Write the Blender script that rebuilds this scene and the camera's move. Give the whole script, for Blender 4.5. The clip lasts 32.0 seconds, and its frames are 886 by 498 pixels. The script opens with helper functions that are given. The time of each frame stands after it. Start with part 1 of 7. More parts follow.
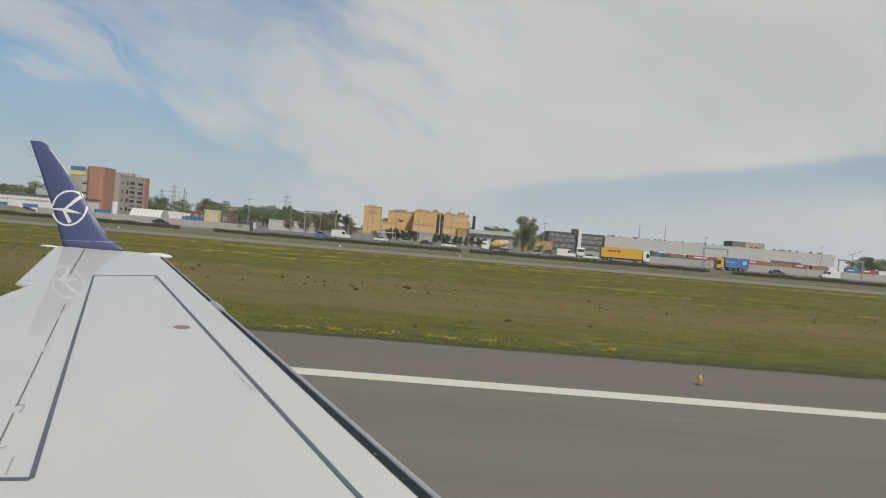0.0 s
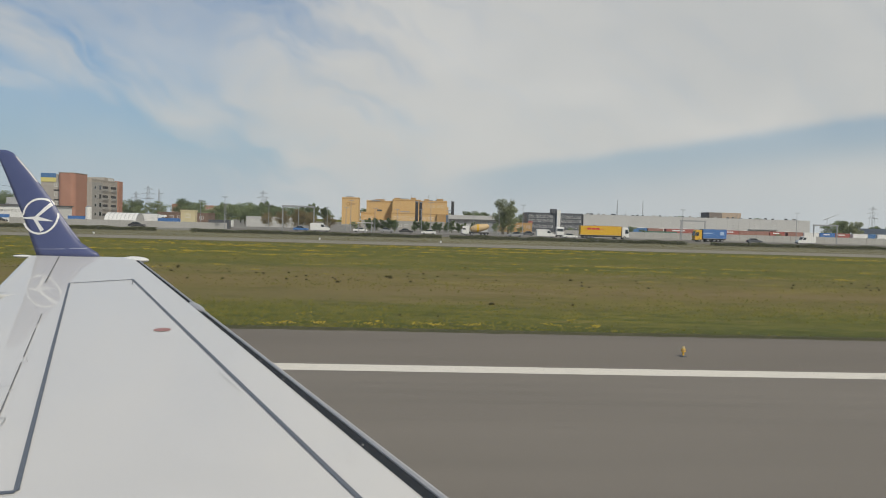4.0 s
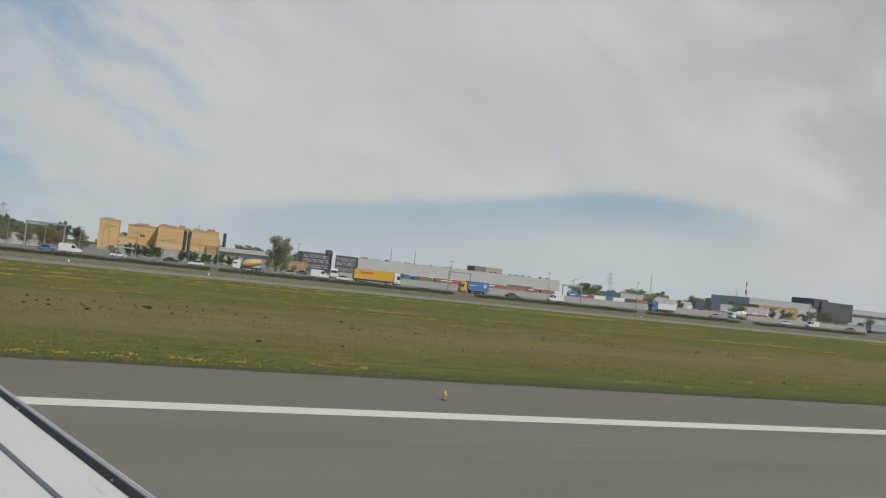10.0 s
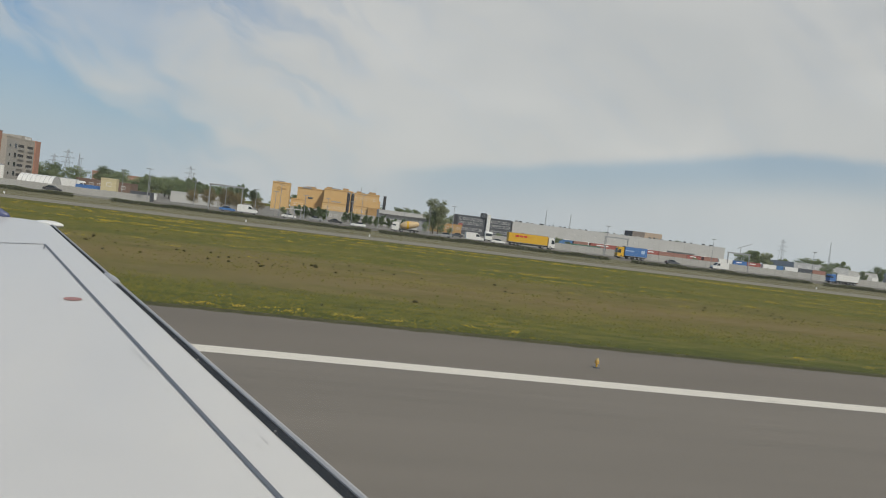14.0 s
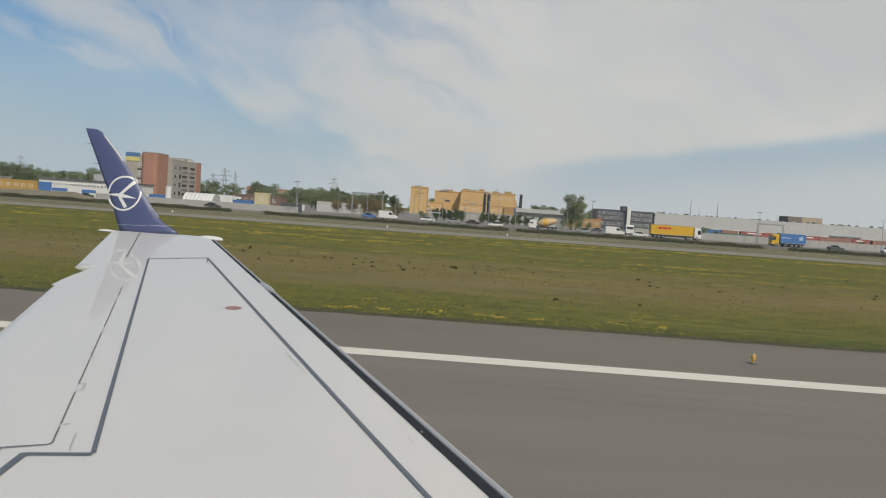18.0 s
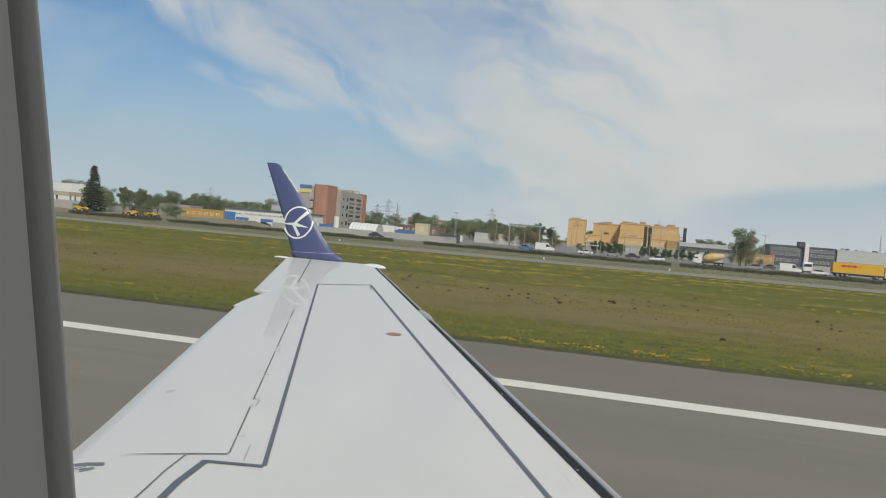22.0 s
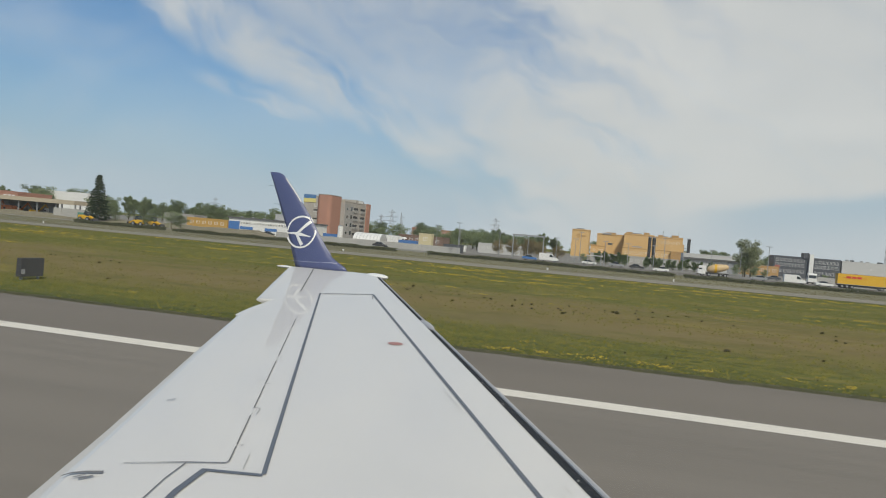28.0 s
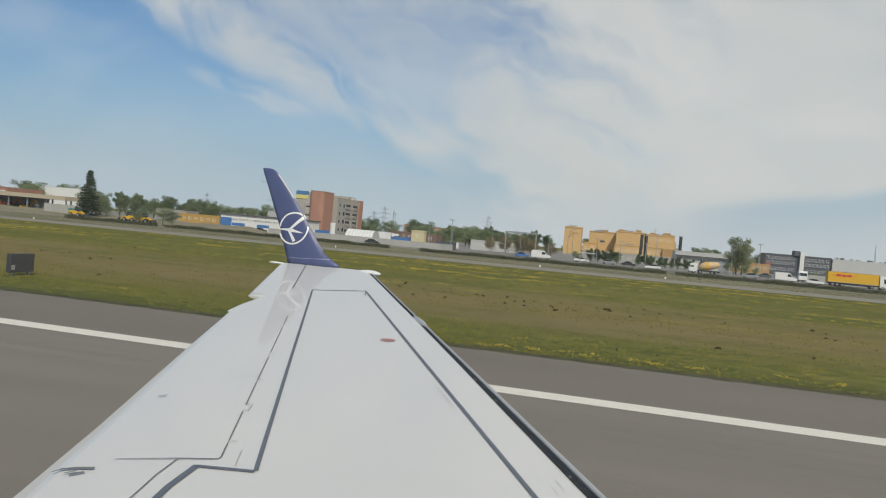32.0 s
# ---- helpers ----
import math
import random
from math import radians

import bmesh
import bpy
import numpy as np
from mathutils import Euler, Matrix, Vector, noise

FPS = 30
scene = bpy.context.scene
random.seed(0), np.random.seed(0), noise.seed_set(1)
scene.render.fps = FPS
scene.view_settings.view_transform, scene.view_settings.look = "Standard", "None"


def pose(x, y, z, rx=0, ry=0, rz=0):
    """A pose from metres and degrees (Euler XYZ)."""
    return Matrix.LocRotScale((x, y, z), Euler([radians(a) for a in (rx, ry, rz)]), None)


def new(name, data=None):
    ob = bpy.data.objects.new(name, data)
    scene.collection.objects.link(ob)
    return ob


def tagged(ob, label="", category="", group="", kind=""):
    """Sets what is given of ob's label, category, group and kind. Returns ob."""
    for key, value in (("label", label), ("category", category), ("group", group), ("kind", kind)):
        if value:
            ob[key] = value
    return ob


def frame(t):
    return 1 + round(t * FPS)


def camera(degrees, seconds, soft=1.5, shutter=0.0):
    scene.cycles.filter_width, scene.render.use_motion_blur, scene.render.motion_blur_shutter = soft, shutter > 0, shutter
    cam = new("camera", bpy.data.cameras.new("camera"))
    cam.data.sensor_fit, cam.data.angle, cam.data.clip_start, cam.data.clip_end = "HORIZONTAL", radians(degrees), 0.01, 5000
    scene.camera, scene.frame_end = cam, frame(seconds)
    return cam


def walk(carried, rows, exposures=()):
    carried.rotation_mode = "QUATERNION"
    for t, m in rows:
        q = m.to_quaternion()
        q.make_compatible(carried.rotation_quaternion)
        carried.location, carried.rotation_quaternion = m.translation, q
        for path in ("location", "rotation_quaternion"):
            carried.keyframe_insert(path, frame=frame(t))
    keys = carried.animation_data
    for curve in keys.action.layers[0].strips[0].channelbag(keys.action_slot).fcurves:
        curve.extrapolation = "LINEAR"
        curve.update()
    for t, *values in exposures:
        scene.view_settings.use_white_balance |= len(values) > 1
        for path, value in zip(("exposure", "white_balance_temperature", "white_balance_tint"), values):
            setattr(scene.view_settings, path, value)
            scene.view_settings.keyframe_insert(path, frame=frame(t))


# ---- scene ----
# Right-hand axes: x along the runway (the way the airliner rolls), y outboard over the port wing, z up.
# The cabin is the place that stands still; the camera sits at the window seat and turns.
EYE = 3.90
cam = camera(62.25, 32.0, soft=1.0)
# seconds; yaw, pitch, roll in degrees; sideways lean and rise in the seat in metres
ROWS = [
    (0.0, -1.60, -1.17, 4.77, -0.0143, -0.0061),
    (0.5, -1.75, -1.03, 4.67, -0.0131, -0.0056),
    (1.0, -1.92, -0.17, 4.62, -0.0109, -0.0048),
    (1.5, -1.68, 0.25, 4.24, -0.0077, -0.0040),
    (2.0, -1.53, 0.38, 3.80, -0.0039, -0.0031),
    (2.5, -0.35, -0.27, 3.02, 0.0002, -0.0024),
    (3.0, 0.04, -1.06, 1.07, 0.0043, -0.0021),
    (3.5, -1.28, -2.60, 1.69, 0.0082, -0.0024),
    (4.0, -3.17, -2.12, 1.59, 0.0114, -0.0028),
    (4.5, -4.96, -1.74, 2.25, 0.0135, -0.0033),
    (6.5, -4.20, 0.19, 5.40, -0.0027, -0.0052),
    (7.0, -4.18, 0.85, 6.11, -0.0030, -0.0053),
    (7.5, -4.21, 1.07, 6.28, -0.0029, -0.0055),
    (8.0, -3.93, 0.70, 6.91, -0.0023, -0.0056),
    (8.5, -3.60, -0.21, 6.50, -0.0016, -0.0057),
    (9.0, -3.73, -0.20, 7.37, -0.0022, -0.0113),
    (9.5, -8.43, 0.66, 7.41, -0.0220, -0.0369),
    (10.0, -20.40, 2.29, 6.12, -0.0520, -0.0680),
    (10.5, -28.81, 2.80, 4.49, -0.0520, -0.0680),
    (11.0, -32.43, 3.24, 2.56, -0.0520, -0.0680),
    (11.5, -33.07, 3.33, 2.61, -0.0520, -0.0680),
    (12.0, -29.92, 1.22, 3.56, -0.0340, -0.0450),
    (12.5, -24.63, -0.20, 5.79, -0.0340, -0.0450),
    (13.0, -18.95, -1.01, 6.22, -0.0340, -0.0450),
    (13.5, -12.66, -1.28, 6.39, -0.0210, -0.0359),
    (14.0, -8.79, -1.92, 6.97, -0.0096, -0.0181),
    (14.5, -4.48, -3.10, 6.67, 0.0012, -0.0050),
    (16.5, 0.28, -3.71, 3.02, 0.0051, -0.0057),
    (17.0, 0.85, -3.36, 3.09, 0.0048, -0.0055),
    (17.5, 1.44, -3.23, 3.51, 0.0044, -0.0053),
    (18.0, 1.94, -3.03, 3.94, 0.0048, -0.0052),
    (18.5, 3.09, -3.17, 3.94, 0.0061, -0.0051),
    (19.0, 4.79, -2.75, 3.77, 0.0081, -0.0052),
    (19.5, 6.13, -2.32, 3.47, 0.0100, -0.0055),
    (20.0, 7.63, -1.80, 3.35, 0.0107, -0.0061),
    (20.5, 8.74, -1.26, 3.28, 0.0080, -0.0067),
    (21.0, 10.26, -0.97, 3.80, 0.0030, -0.0074),
    (21.5, 13.01, -1.13, 4.35, -0.0075, -0.0079),
    (22.0, 14.25, -1.49, 4.71, -0.0108, -0.0081),
    (22.5, 14.27, -1.23, 4.91, -0.0045, -0.0080),
    (23.0, 13.52, -0.76, 4.48, 0.0080, -0.0078),
    (23.5, 12.94, -0.33, 4.02, 0.0145, -0.0077),
    (24.0, 12.58, -0.02, 3.55, 0.0178, -0.0076),
    (24.5, 12.42, 0.06, 3.56, 0.0191, -0.0075),
    (25.0, 12.40, 0.03, 3.60, 0.0190, -0.0073),
    (25.5, 12.65, -0.08, 3.83, 0.0184, -0.0072),
    (27.5, 14.37, -0.42, 4.64, 0.0081, -0.0114),
    (28.0, 14.60, -0.73, 4.89, 0.0080, -0.0112),
    (28.5, 14.85, -0.92, 5.09, 0.0070, -0.0109),
    (29.0, 15.10, -1.01, 4.99, 0.0065, -0.0108),
    (29.5, 15.26, -0.92, 5.12, 0.0060, -0.0111),
    (30.0, 15.34, -1.14, 4.98, 0.0060, -0.0116),
    (30.5, 15.26, -1.21, 5.14, 0.0060, -0.0123),
    (31.0, 14.94, -1.19, 5.13, 0.0060, -0.0131),
    (31.5, 14.52, -1.05, 5.10, 0.0060, -0.0138),
    (32.0, 14.00, -0.92, 5.06, 0.0060, -0.0145),
]
rows = [(t, pose(lean, 0.0, EYE + rise, 90 + pitch, 0, yaw) @ pose(0, 0, 0, 0, 0, roll)) for t, yaw, pitch, roll, lean, rise in ROWS]
walk(cam, rows, exposures=[(0.0, 0.0, 7000, 9), (9.0, -0.02, 6950, 9), (11.0, -0.10, 6600, 6), (12.0, -0.10, 6600, 6), (14.0, -0.05, 6900, 8),
                           (18.0, 0.0, 7000, 9), (20.0, 0.02, 6900, 8), (22.0, 0.08, 6850, 7), (32.0, 0.07, 6850, 7)])

# ---- world, sun ----
SUN_ELEV, SUN_AZ = 44.0, 152.0     # azimuth from +y, clockwise seen from above
world = bpy.data.worlds.new("sky")
scene.world = world
world.use_nodes = True


class Graph:
    """A few short words for node trees."""

    def __init__(self, tree):
        self.tree = tree

    def node(self, kind):
        return self.tree.nodes.new(kind)

    def put(self, socket, value):
        if isinstance(value, bpy.types.NodeSocket):
            self.tree.links.new(value, socket)
        elif value is not None:
            socket.default_value = value

    def m(self, op, a, b=None, c=None, clamp=False):
        n = self.node("ShaderNodeMath")
        n.operation, n.use_clamp = op, clamp
        for s, v in zip(n.inputs, (a, b, c)):
            self.put(s, v)
        return n.outputs[0]

    def mix(self, f, a, b, how="MIX"):
        n = self.node("ShaderNodeMix")
        n.data_type, n.blend_type = "RGBA", how
        self.put(n.inputs[0], f)
        self.put(n.inputs[6], a)
        self.put(n.inputs[7], b)
        return n.outputs[2]

    def ramp(self, f, *stops):
        n = self.node("ShaderNodeValToRGB")
        e = n.color_ramp.elements
        while len(e) < len(stops):
            e.new(0.5)
        for el, (pos, col) in zip(e, stops):
            el.position = pos
            el.color = (col, col, col, 1) if isinstance(col, (int, float)) else (*col, 1)
        self.put(n.inputs[0], f)
        return n.outputs[0]

    def step(self, v, lo, hi):
        n = self.node("ShaderNodeMapRange")
        n.interpolation_type = "SMOOTHSTEP"
        for s, x in zip(n.inputs, (v, lo, hi, 0.0, 1.0)):
            self.put(s, x)
        return n.outputs[0]

    def noise(self, vec, scale, detail=4.0, rough=0.55, warp=0.0):
        n = self.node("ShaderNodeTexNoise")
        self.put(n.inputs["Vector"], vec)
        n.inputs["Scale"].default_value = scale
        n.inputs["Detail"].default_value = detail
        n.inputs["Roughness"].default_value = rough
        n.inputs["Distortion"].default_value = warp
        return n.outputs[0]

    def vec(self, x, y, z=0.0):
        n = self.node("ShaderNodeCombineXYZ")
        for s, v in zip(n.inputs, (x, y, z)):
            self.put(s, v)
        return n.outputs[0]

    def xyz(self, v):
        n = self.node("ShaderNodeSeparateXYZ")
        self.put(n.inputs[0], v)
        return n.outputs


def build_sky():
    tree = world.node_tree
    tree.nodes.clear()
    g = Graph(tree)
    sky = g.node("ShaderNodeTexSky")
    sky.sky_type, sky.sun_disc = "NISHITA", False
    sky.sun_elevation, sky.sun_rotation = radians(SUN_ELEV), radians(SUN_AZ)
    sky.air_density, sky.dust_density, sky.ozone_density = 1.0, 2.0, 1.2
    d = g.node("ShaderNodeTexCoord").outputs["Generated"]
    x, y, z = g.xyz(d)
    up = g.m("MAXIMUM", z, 0.0)
    # cirrus sheets: u runs along the horizon, v is the slope upwards
    ahead = g.m("MAXIMUM", g.m("ABSOLUTE", y), 0.12)
    u, v = g.m("DIVIDE", x, ahead), g.m("DIVIDE", z, ahead)
    wob = g.noise(g.vec(u, v), 2.6, 4.0, 0.55)
    wob2 = g.noise(g.vec(u, v, 7.0), 9.0, 5.0, 0.6)
    us = g.m("ADD", u, g.m("MULTIPLY", g.m("SUBTRACT", wob, 0.5), 0.16))
    vs = g.m("ADD", v, g.m("MULTIPLY", g.m("SUBTRACT", wob2, 0.5), 0.05))

    def band(u0, v0, u1, v1, wide):
        """A soft streak along the line from one point of the sky to another."""
        du, dv = u1 - u0, v1 - v0
        ln = math.hypot(du, dv)
        a = g.m("ADD", g.m("MULTIPLY", g.m("SUBTRACT", us, u0), -dv / ln), g.m("MULTIPLY", g.m("SUBTRACT", vs, v0), du / ln))
        b = g.m("ADD", g.m("MULTIPLY", g.m("SUBTRACT", us, u0), du / ln), g.m("MULTIPLY", g.m("SUBTRACT", vs, v0), dv / ln))
        across = g.step(g.m("ABSOLUTE", a), wide, wide * 0.15)
        ends = g.m("MULTIPLY", g.step(b, -0.08, 0.08), g.step(b, ln + 0.10, ln - 0.06))
        return g.m("MULTIPLY", across, ends)

    # fibres drawn out along the streaks
    ca, sa = math.cos(-0.55), math.sin(-0.55)
    fu = g.m("ADD", g.m("MULTIPLY", us, ca), g.m("MULTIPLY", vs, sa))
    fv = g.m("SUBTRACT", g.m("MULTIPLY", vs, ca), g.m("MULTIPLY", us, sa))
    bend = g.m("ADD", fv, g.m("MULTIPLY", g.m("SUBTRACT", wob, 0.5), 0.22))
    fibre = g.noise(g.vec(g.m("MULTIPLY", fu, 3.0), g.m("MULTIPLY", bend, 8.0)), 1.3, 8.0, 0.56, 0.12)
    hair = g.noise(g.vec(g.m("MULTIPLY", fu, 6.0), g.m("MULTIPLY", bend, 30.0), 5.0), 1.0, 6.0, 0.60, 0.1)
    fibre = g.m("ADD", g.m("MULTIPLY", fibre, 0.70), g.m("MULTIPLY", hair, 0.30))
    puff = g.noise(g.vec(us, g.m("MULTIPLY", vs, 2.4)), 2.3, 5.0, 0.52, 0.3)
    veil = g.step(g.m("ADD", us, g.m("MULTIPLY", g.m("ABSOLUTE", g.m("SUBTRACT", vs, 0.25)), -0.35)), -0.62, 0.06)
    veil = g.m("ADD", veil, g.m("MULTIPLY", g.m("SUBTRACT", fibre, 0.48), g.m("MULTIPLY", 1.7, g.step(u, 0.25, -0.15))), clamp=True)
    low = g.m("ADD", 0.62, g.m("MULTIPLY", g.step(u, -0.2, 0.25), 0.26))
    veil = g.m("MULTIPLY", g.step(veil, 0.16, 1.0), g.m("ADD", low, g.m("MULTIPLY", g.m("MULTIPLY", g.step(fibre, 0.30, 0.54), 1.0), g.m("SUBTRACT", 1.0, low))))
    streak = g.m("MAXIMUM", band(-0.80, 0.37, -0.20, 0.11, 0.085), g.m("MULTIPLY", band(-0.66, 0.225, -0.46, 0.155, 0.030), 0.8))
    streak = g.m("MAXIMUM", streak, g.m("MULTIPLY", band(-1.0, 0.46, -0.70, 0.33, 0.05), 0.4))
    streak = g.m("MULTIPLY", streak, g.step(fibre, 0.28, 0.60))
    broad = g.m("MULTIPLY", band(-0.70, 0.52, -0.02, 0.14, 0.26), g.m("ADD", 0.36, g.m("MULTIPLY", g.step(fibre, 0.34, 0.62), 0.45)))
    streak = g.m("MAXIMUM", streak, broad)
    cover = g.m("MAXIMUM", g.m("MULTIPLY", veil, 0.93), g.m("MULTIPLY", streak, 0.80))
    cover = g.m("MAXIMUM", cover, g.m("ADD", 0.10, g.m("MULTIPLY", g.step(puff, 0.40, 0.85), 0.25)))
    # the long clear gap low over the front of the field
    lower = g.m("SMOOTH_MIN", g.m("ADD", 0.052, g.m("MULTIPLY", u, 0.172)), g.m("SUBTRACT", 0.224, g.m("MULTIPLY", u, 0.060)), 0.05)
    under = g.step(g.m("SUBTRACT", g.m("ADD", lower, g.m("MULTIPLY", g.m("SUBTRACT", wob2, 0.5), 0.02)), v), -0.010, 0.012)
    fade = g.m("MULTIPLY", g.m("MULTIPLY", g.step(u, 0.0, 0.16), g.step(u, 1.10, 0.72)), g.m("ADD", 0.25, g.m("MULTIPLY", g.step(g.m("SUBTRACT", lower, v), 0.085, 0.02), 0.75)))
    cover = g.m("MULTIPLY", cover, g.m("SUBTRACT", 1.0, g.m("MULTIPLY", g.m("MULTIPLY", under, fade), 0.62)))
    cloud_tone = g.mix(g.step(puff, 0.30, 0.74), (0.535, 0.56, 0.58, 1), (0.63, 0.645, 0.655, 1))
    # grey underside of the thick sheet towards the front
    thick = g.m("MULTIPLY", g.step(us, 0.45, 1.5), g.step(v, 0.10, 0.38))
    cloud_tone = g.mix(g.m("MULTIPLY", thick, g.step(puff, 0.66, 0.40)), cloud_tone, (0.46, 0.475, 0.49, 1))
    blue = g.mix(1.0, sky.outputs[0], (0.0, 0.0, 0.0, 1), "ADD")
    clear = g.node("ShaderNodeVectorMath")
    clear.operation = "MULTIPLY"
    g.put(clear.inputs[0], blue)
    clear.inputs[1].default_value = (0.040, 0.076, 0.105)
    clear_sky = g.mix(g.step(z, 0.26, -0.03), clear.outputs[0], (0.35, 0.465, 0.585, 1))
    col = g.mix(cover, clear_sky, cloud_tone)
    # haze along the skyline
    col = g.mix(g.m("MULTIPLY", g.step(z, 0.10, -0.01), 0.55), col, (0.465, 0.54, 0.62, 1))
    # a column of dark smoke over the far sheds, drifting back over the field
    sm = g.noise(g.vec(u, g.m("MULTIPLY", v, 1.6), 3.0), 5.0, 5.0, 0.62, 0.5)
    curl = g.noise(g.vec(u, g.m("MULTIPLY", v, 1.5), 9.0), 17.0, 4.0, 0.6, 0.4)
    billow = g.m("ADD", g.m("MULTIPLY", g.m("SUBTRACT", sm, 0.5), 0.30), g.m("MULTIPLY", g.m("SUBTRACT", curl, 0.5), 0.16))
    su, sv = g.m("ADD", u, billow), g.m("ADD", v, g.m("MULTIPLY", billow, 0.35))
    lean = g.m("ADD", g.m("MULTIPLY", g.m("MAXIMUM", g.m("SUBTRACT", v, 0.05), 0.0), 0.5), g.m("MULTIPLY", g.m("MAXIMUM", g.m("SUBTRACT", v, 0.13), 0.0), 2.0))
    edge = g.m("SUBTRACT", su, g.m("ADD", 1.63, lean))
    column = g.m("MULTIPLY", g.step(edge, -0.03, 0.13), g.step(sv, 0.36, 0.20))
    column = g.m("MULTIPLY", column, g.m("ADD", 0.72, g.m("MULTIPLY", g.step(curl, 0.3, 0.7), 0.28)))
    tail = g.m("MULTIPLY", g.m("MULTIPLY", g.step(g.m("ABSOLUTE", g.m("SUBTRACT", sv, 0.225)), 0.045, 0.0), g.step(su, 1.44, 1.66)), 0.45)
    column = g.m("MAXIMUM", column, tail)
    drift = g.m("MULTIPLY", g.m("MULTIPLY", g.step(g.m("ADD", us, g.m("MULTIPLY", vs, 0.9)), 1.15, 2.3), g.step(sv, 0.14, 0.36)), g.m("ADD", 0.35, g.m("MULTIPLY", g.step(wob, 0.35, 0.65), 0.5)))
    col = g.mix(g.m("MULTIPLY", drift, 0.38), col, (0.27, 0.285, 0.30, 1))
    col = g.mix(g.m("MULTIPLY", g.m("MULTIPLY", column, g.step(y, 0.05, 0.2)), 0.9), col, (0.155, 0.17, 0.195, 1))
    bg = g.node("ShaderNodeBackground")
    g.put(bg.inputs[0], col)
    bg.inputs[1].default_value = 1.0
    out = g.node("ShaderNodeOutputWorld")
    tree.links.new(bg.outputs[0], out.inputs[0])


build_sky()
sun = new("sun", bpy.data.lights.new("sun", "SUN"))
sun.data.energy, sun.data.angle, sun.data.color = 2.7, radians(2.5), (1.0, 0.95, 0.87)
se, sz = radians(SUN_ELEV), radians(SUN_AZ)
to_sun = Vector((math.sin(sz) * math.cos(se), math.cos(sz) * math.cos(se), math.sin(se)))
sun.rotation_euler = to_sun.to_track_quat("Z", "Y").to_euler()
sun.location = to_sun * 60

# ---- materials ----
MATS = {}


def material(name, colour, rough=0.6, metal=0.0, vary=0.12, grain=6.0, stain=0.5, bump=0.0, spec=0.5, dirt=(0.12, 0.11, 0.10), dirt_amount=0.15, random_tone=0.0, stretch=(1, 1, 1)):
    """Paint, plaster, metal and the like: base colour with fine grain, broad stains, some dirt and relief."""
    if name in MATS:
        return MATS[name]
    mat = bpy.data.materials.new(name)
    mat.use_nodes = True
    g = Graph(mat.node_tree)
    bsdf = mat.node_tree.nodes["Principled BSDF"]
    co = g.node("ShaderNodeTexCoord").outputs["Object"]
    mp = g.node("ShaderNodeMapping")
    g.put(mp.inputs[0], co)
    mp.inputs["Scale"].default_value = stretch
    co = mp.outputs[0]
    fine = g.noise(co, grain, 5.0, 0.6)
    broad = g.noise(co, stain, 4.0, 0.6, 0.4)
    tone = g.m("ADD", g.m("MULTIPLY", g.m("SUBTRACT", fine, 0.5), vary), g.m("MULTIPLY", g.m("SUBTRACT", broad, 0.5), vary * 1.4))
    if random_tone:
        rnd = g.node("ShaderNodeObjectInfo").outputs["Random"]
        tone = g.m("ADD", tone, g.m("MULTIPLY", g.m("SUBTRACT", rnd, 0.5), random_tone))
    k = g.m("ADD", tone, 1.0)
    c = g.node("ShaderNodeVectorMath")
    c.operation = "SCALE"
    c.inputs[0].default_value = colour
    g.put(c.inputs["Scale"], k)
    col = g.mix(g.m("MULTIPLY", g.step(broad, 0.52, 0.80), dirt_amount), c.outputs[0], (*dirt, 1))
    g.put(bsdf.inputs["Base Color"], col)
    g.put(bsdf.inputs["Roughness"], g.m("ADD", g.m("MULTIPLY", g.m("SUBTRACT", fine, 0.5), 0.18), rough, clamp=True))
    bsdf.inputs["Metallic"].default_value = metal
    bsdf.inputs["Specular IOR Level"].default_value = spec
    if bump:
        b = g.node("ShaderNodeBump")
        b.inputs["Strength"].default_value = bump
        b.inputs["Distance"].default_value = 0.02
        g.put(b.inputs["Height"], fine)
        g.put(bsdf.inputs["Normal"], b.outputs[0])
    MATS[name] = mat
    return mat


def foliage(name, a, b):
    if name in MATS:
        return MATS[name]
    mat = bpy.data.materials.new(name)
    mat.use_nodes = True
    g = Graph(mat.node_tree)
    bsdf = mat.node_tree.nodes["Principled BSDF"]
    geo = g.node("ShaderNodeNewGeometry").outputs["Random Per Island"]
    rnd = g.node("ShaderNodeObjectInfo").outputs["Random"]
    co = g.node("ShaderNodeTexCoord").outputs["Object"]
    f = g.m("ADD", g.m("MULTIPLY", geo, 0.6), g.m("MULTIPLY", g.m("ADD", rnd, g.noise(co, 0.7, 2.0)), 0.2), clamp=True)
    g.put(bsdf.inputs["Base Color"], g.mix(f, (*a, 1), (*b, 1)))
    bsdf.inputs["Roughness"].default_value = 0.75
    bsdf.inputs["Specular IOR Level"].default_value = 0.2
    # light passes through thin leaves
    glow, blend, out = g.node("ShaderNodeBsdfTranslucent"), g.node("ShaderNodeMixShader"), mat.node_tree.nodes["Material Output"]
    g.put(glow.inputs[0], g.mix(f, (*[c * 1.3 for c in a], 1), (*[c * 1.3 for c in b], 1)))
    blend.inputs[0].default_value = 0.40
    g.put(blend.inputs[1], bsdf.outputs[0])
    g.put(blend.inputs[2], glow.outputs[0])
    g.put(out.inputs[0], blend.outputs[0])
    MATS[name] = mat
    return mat


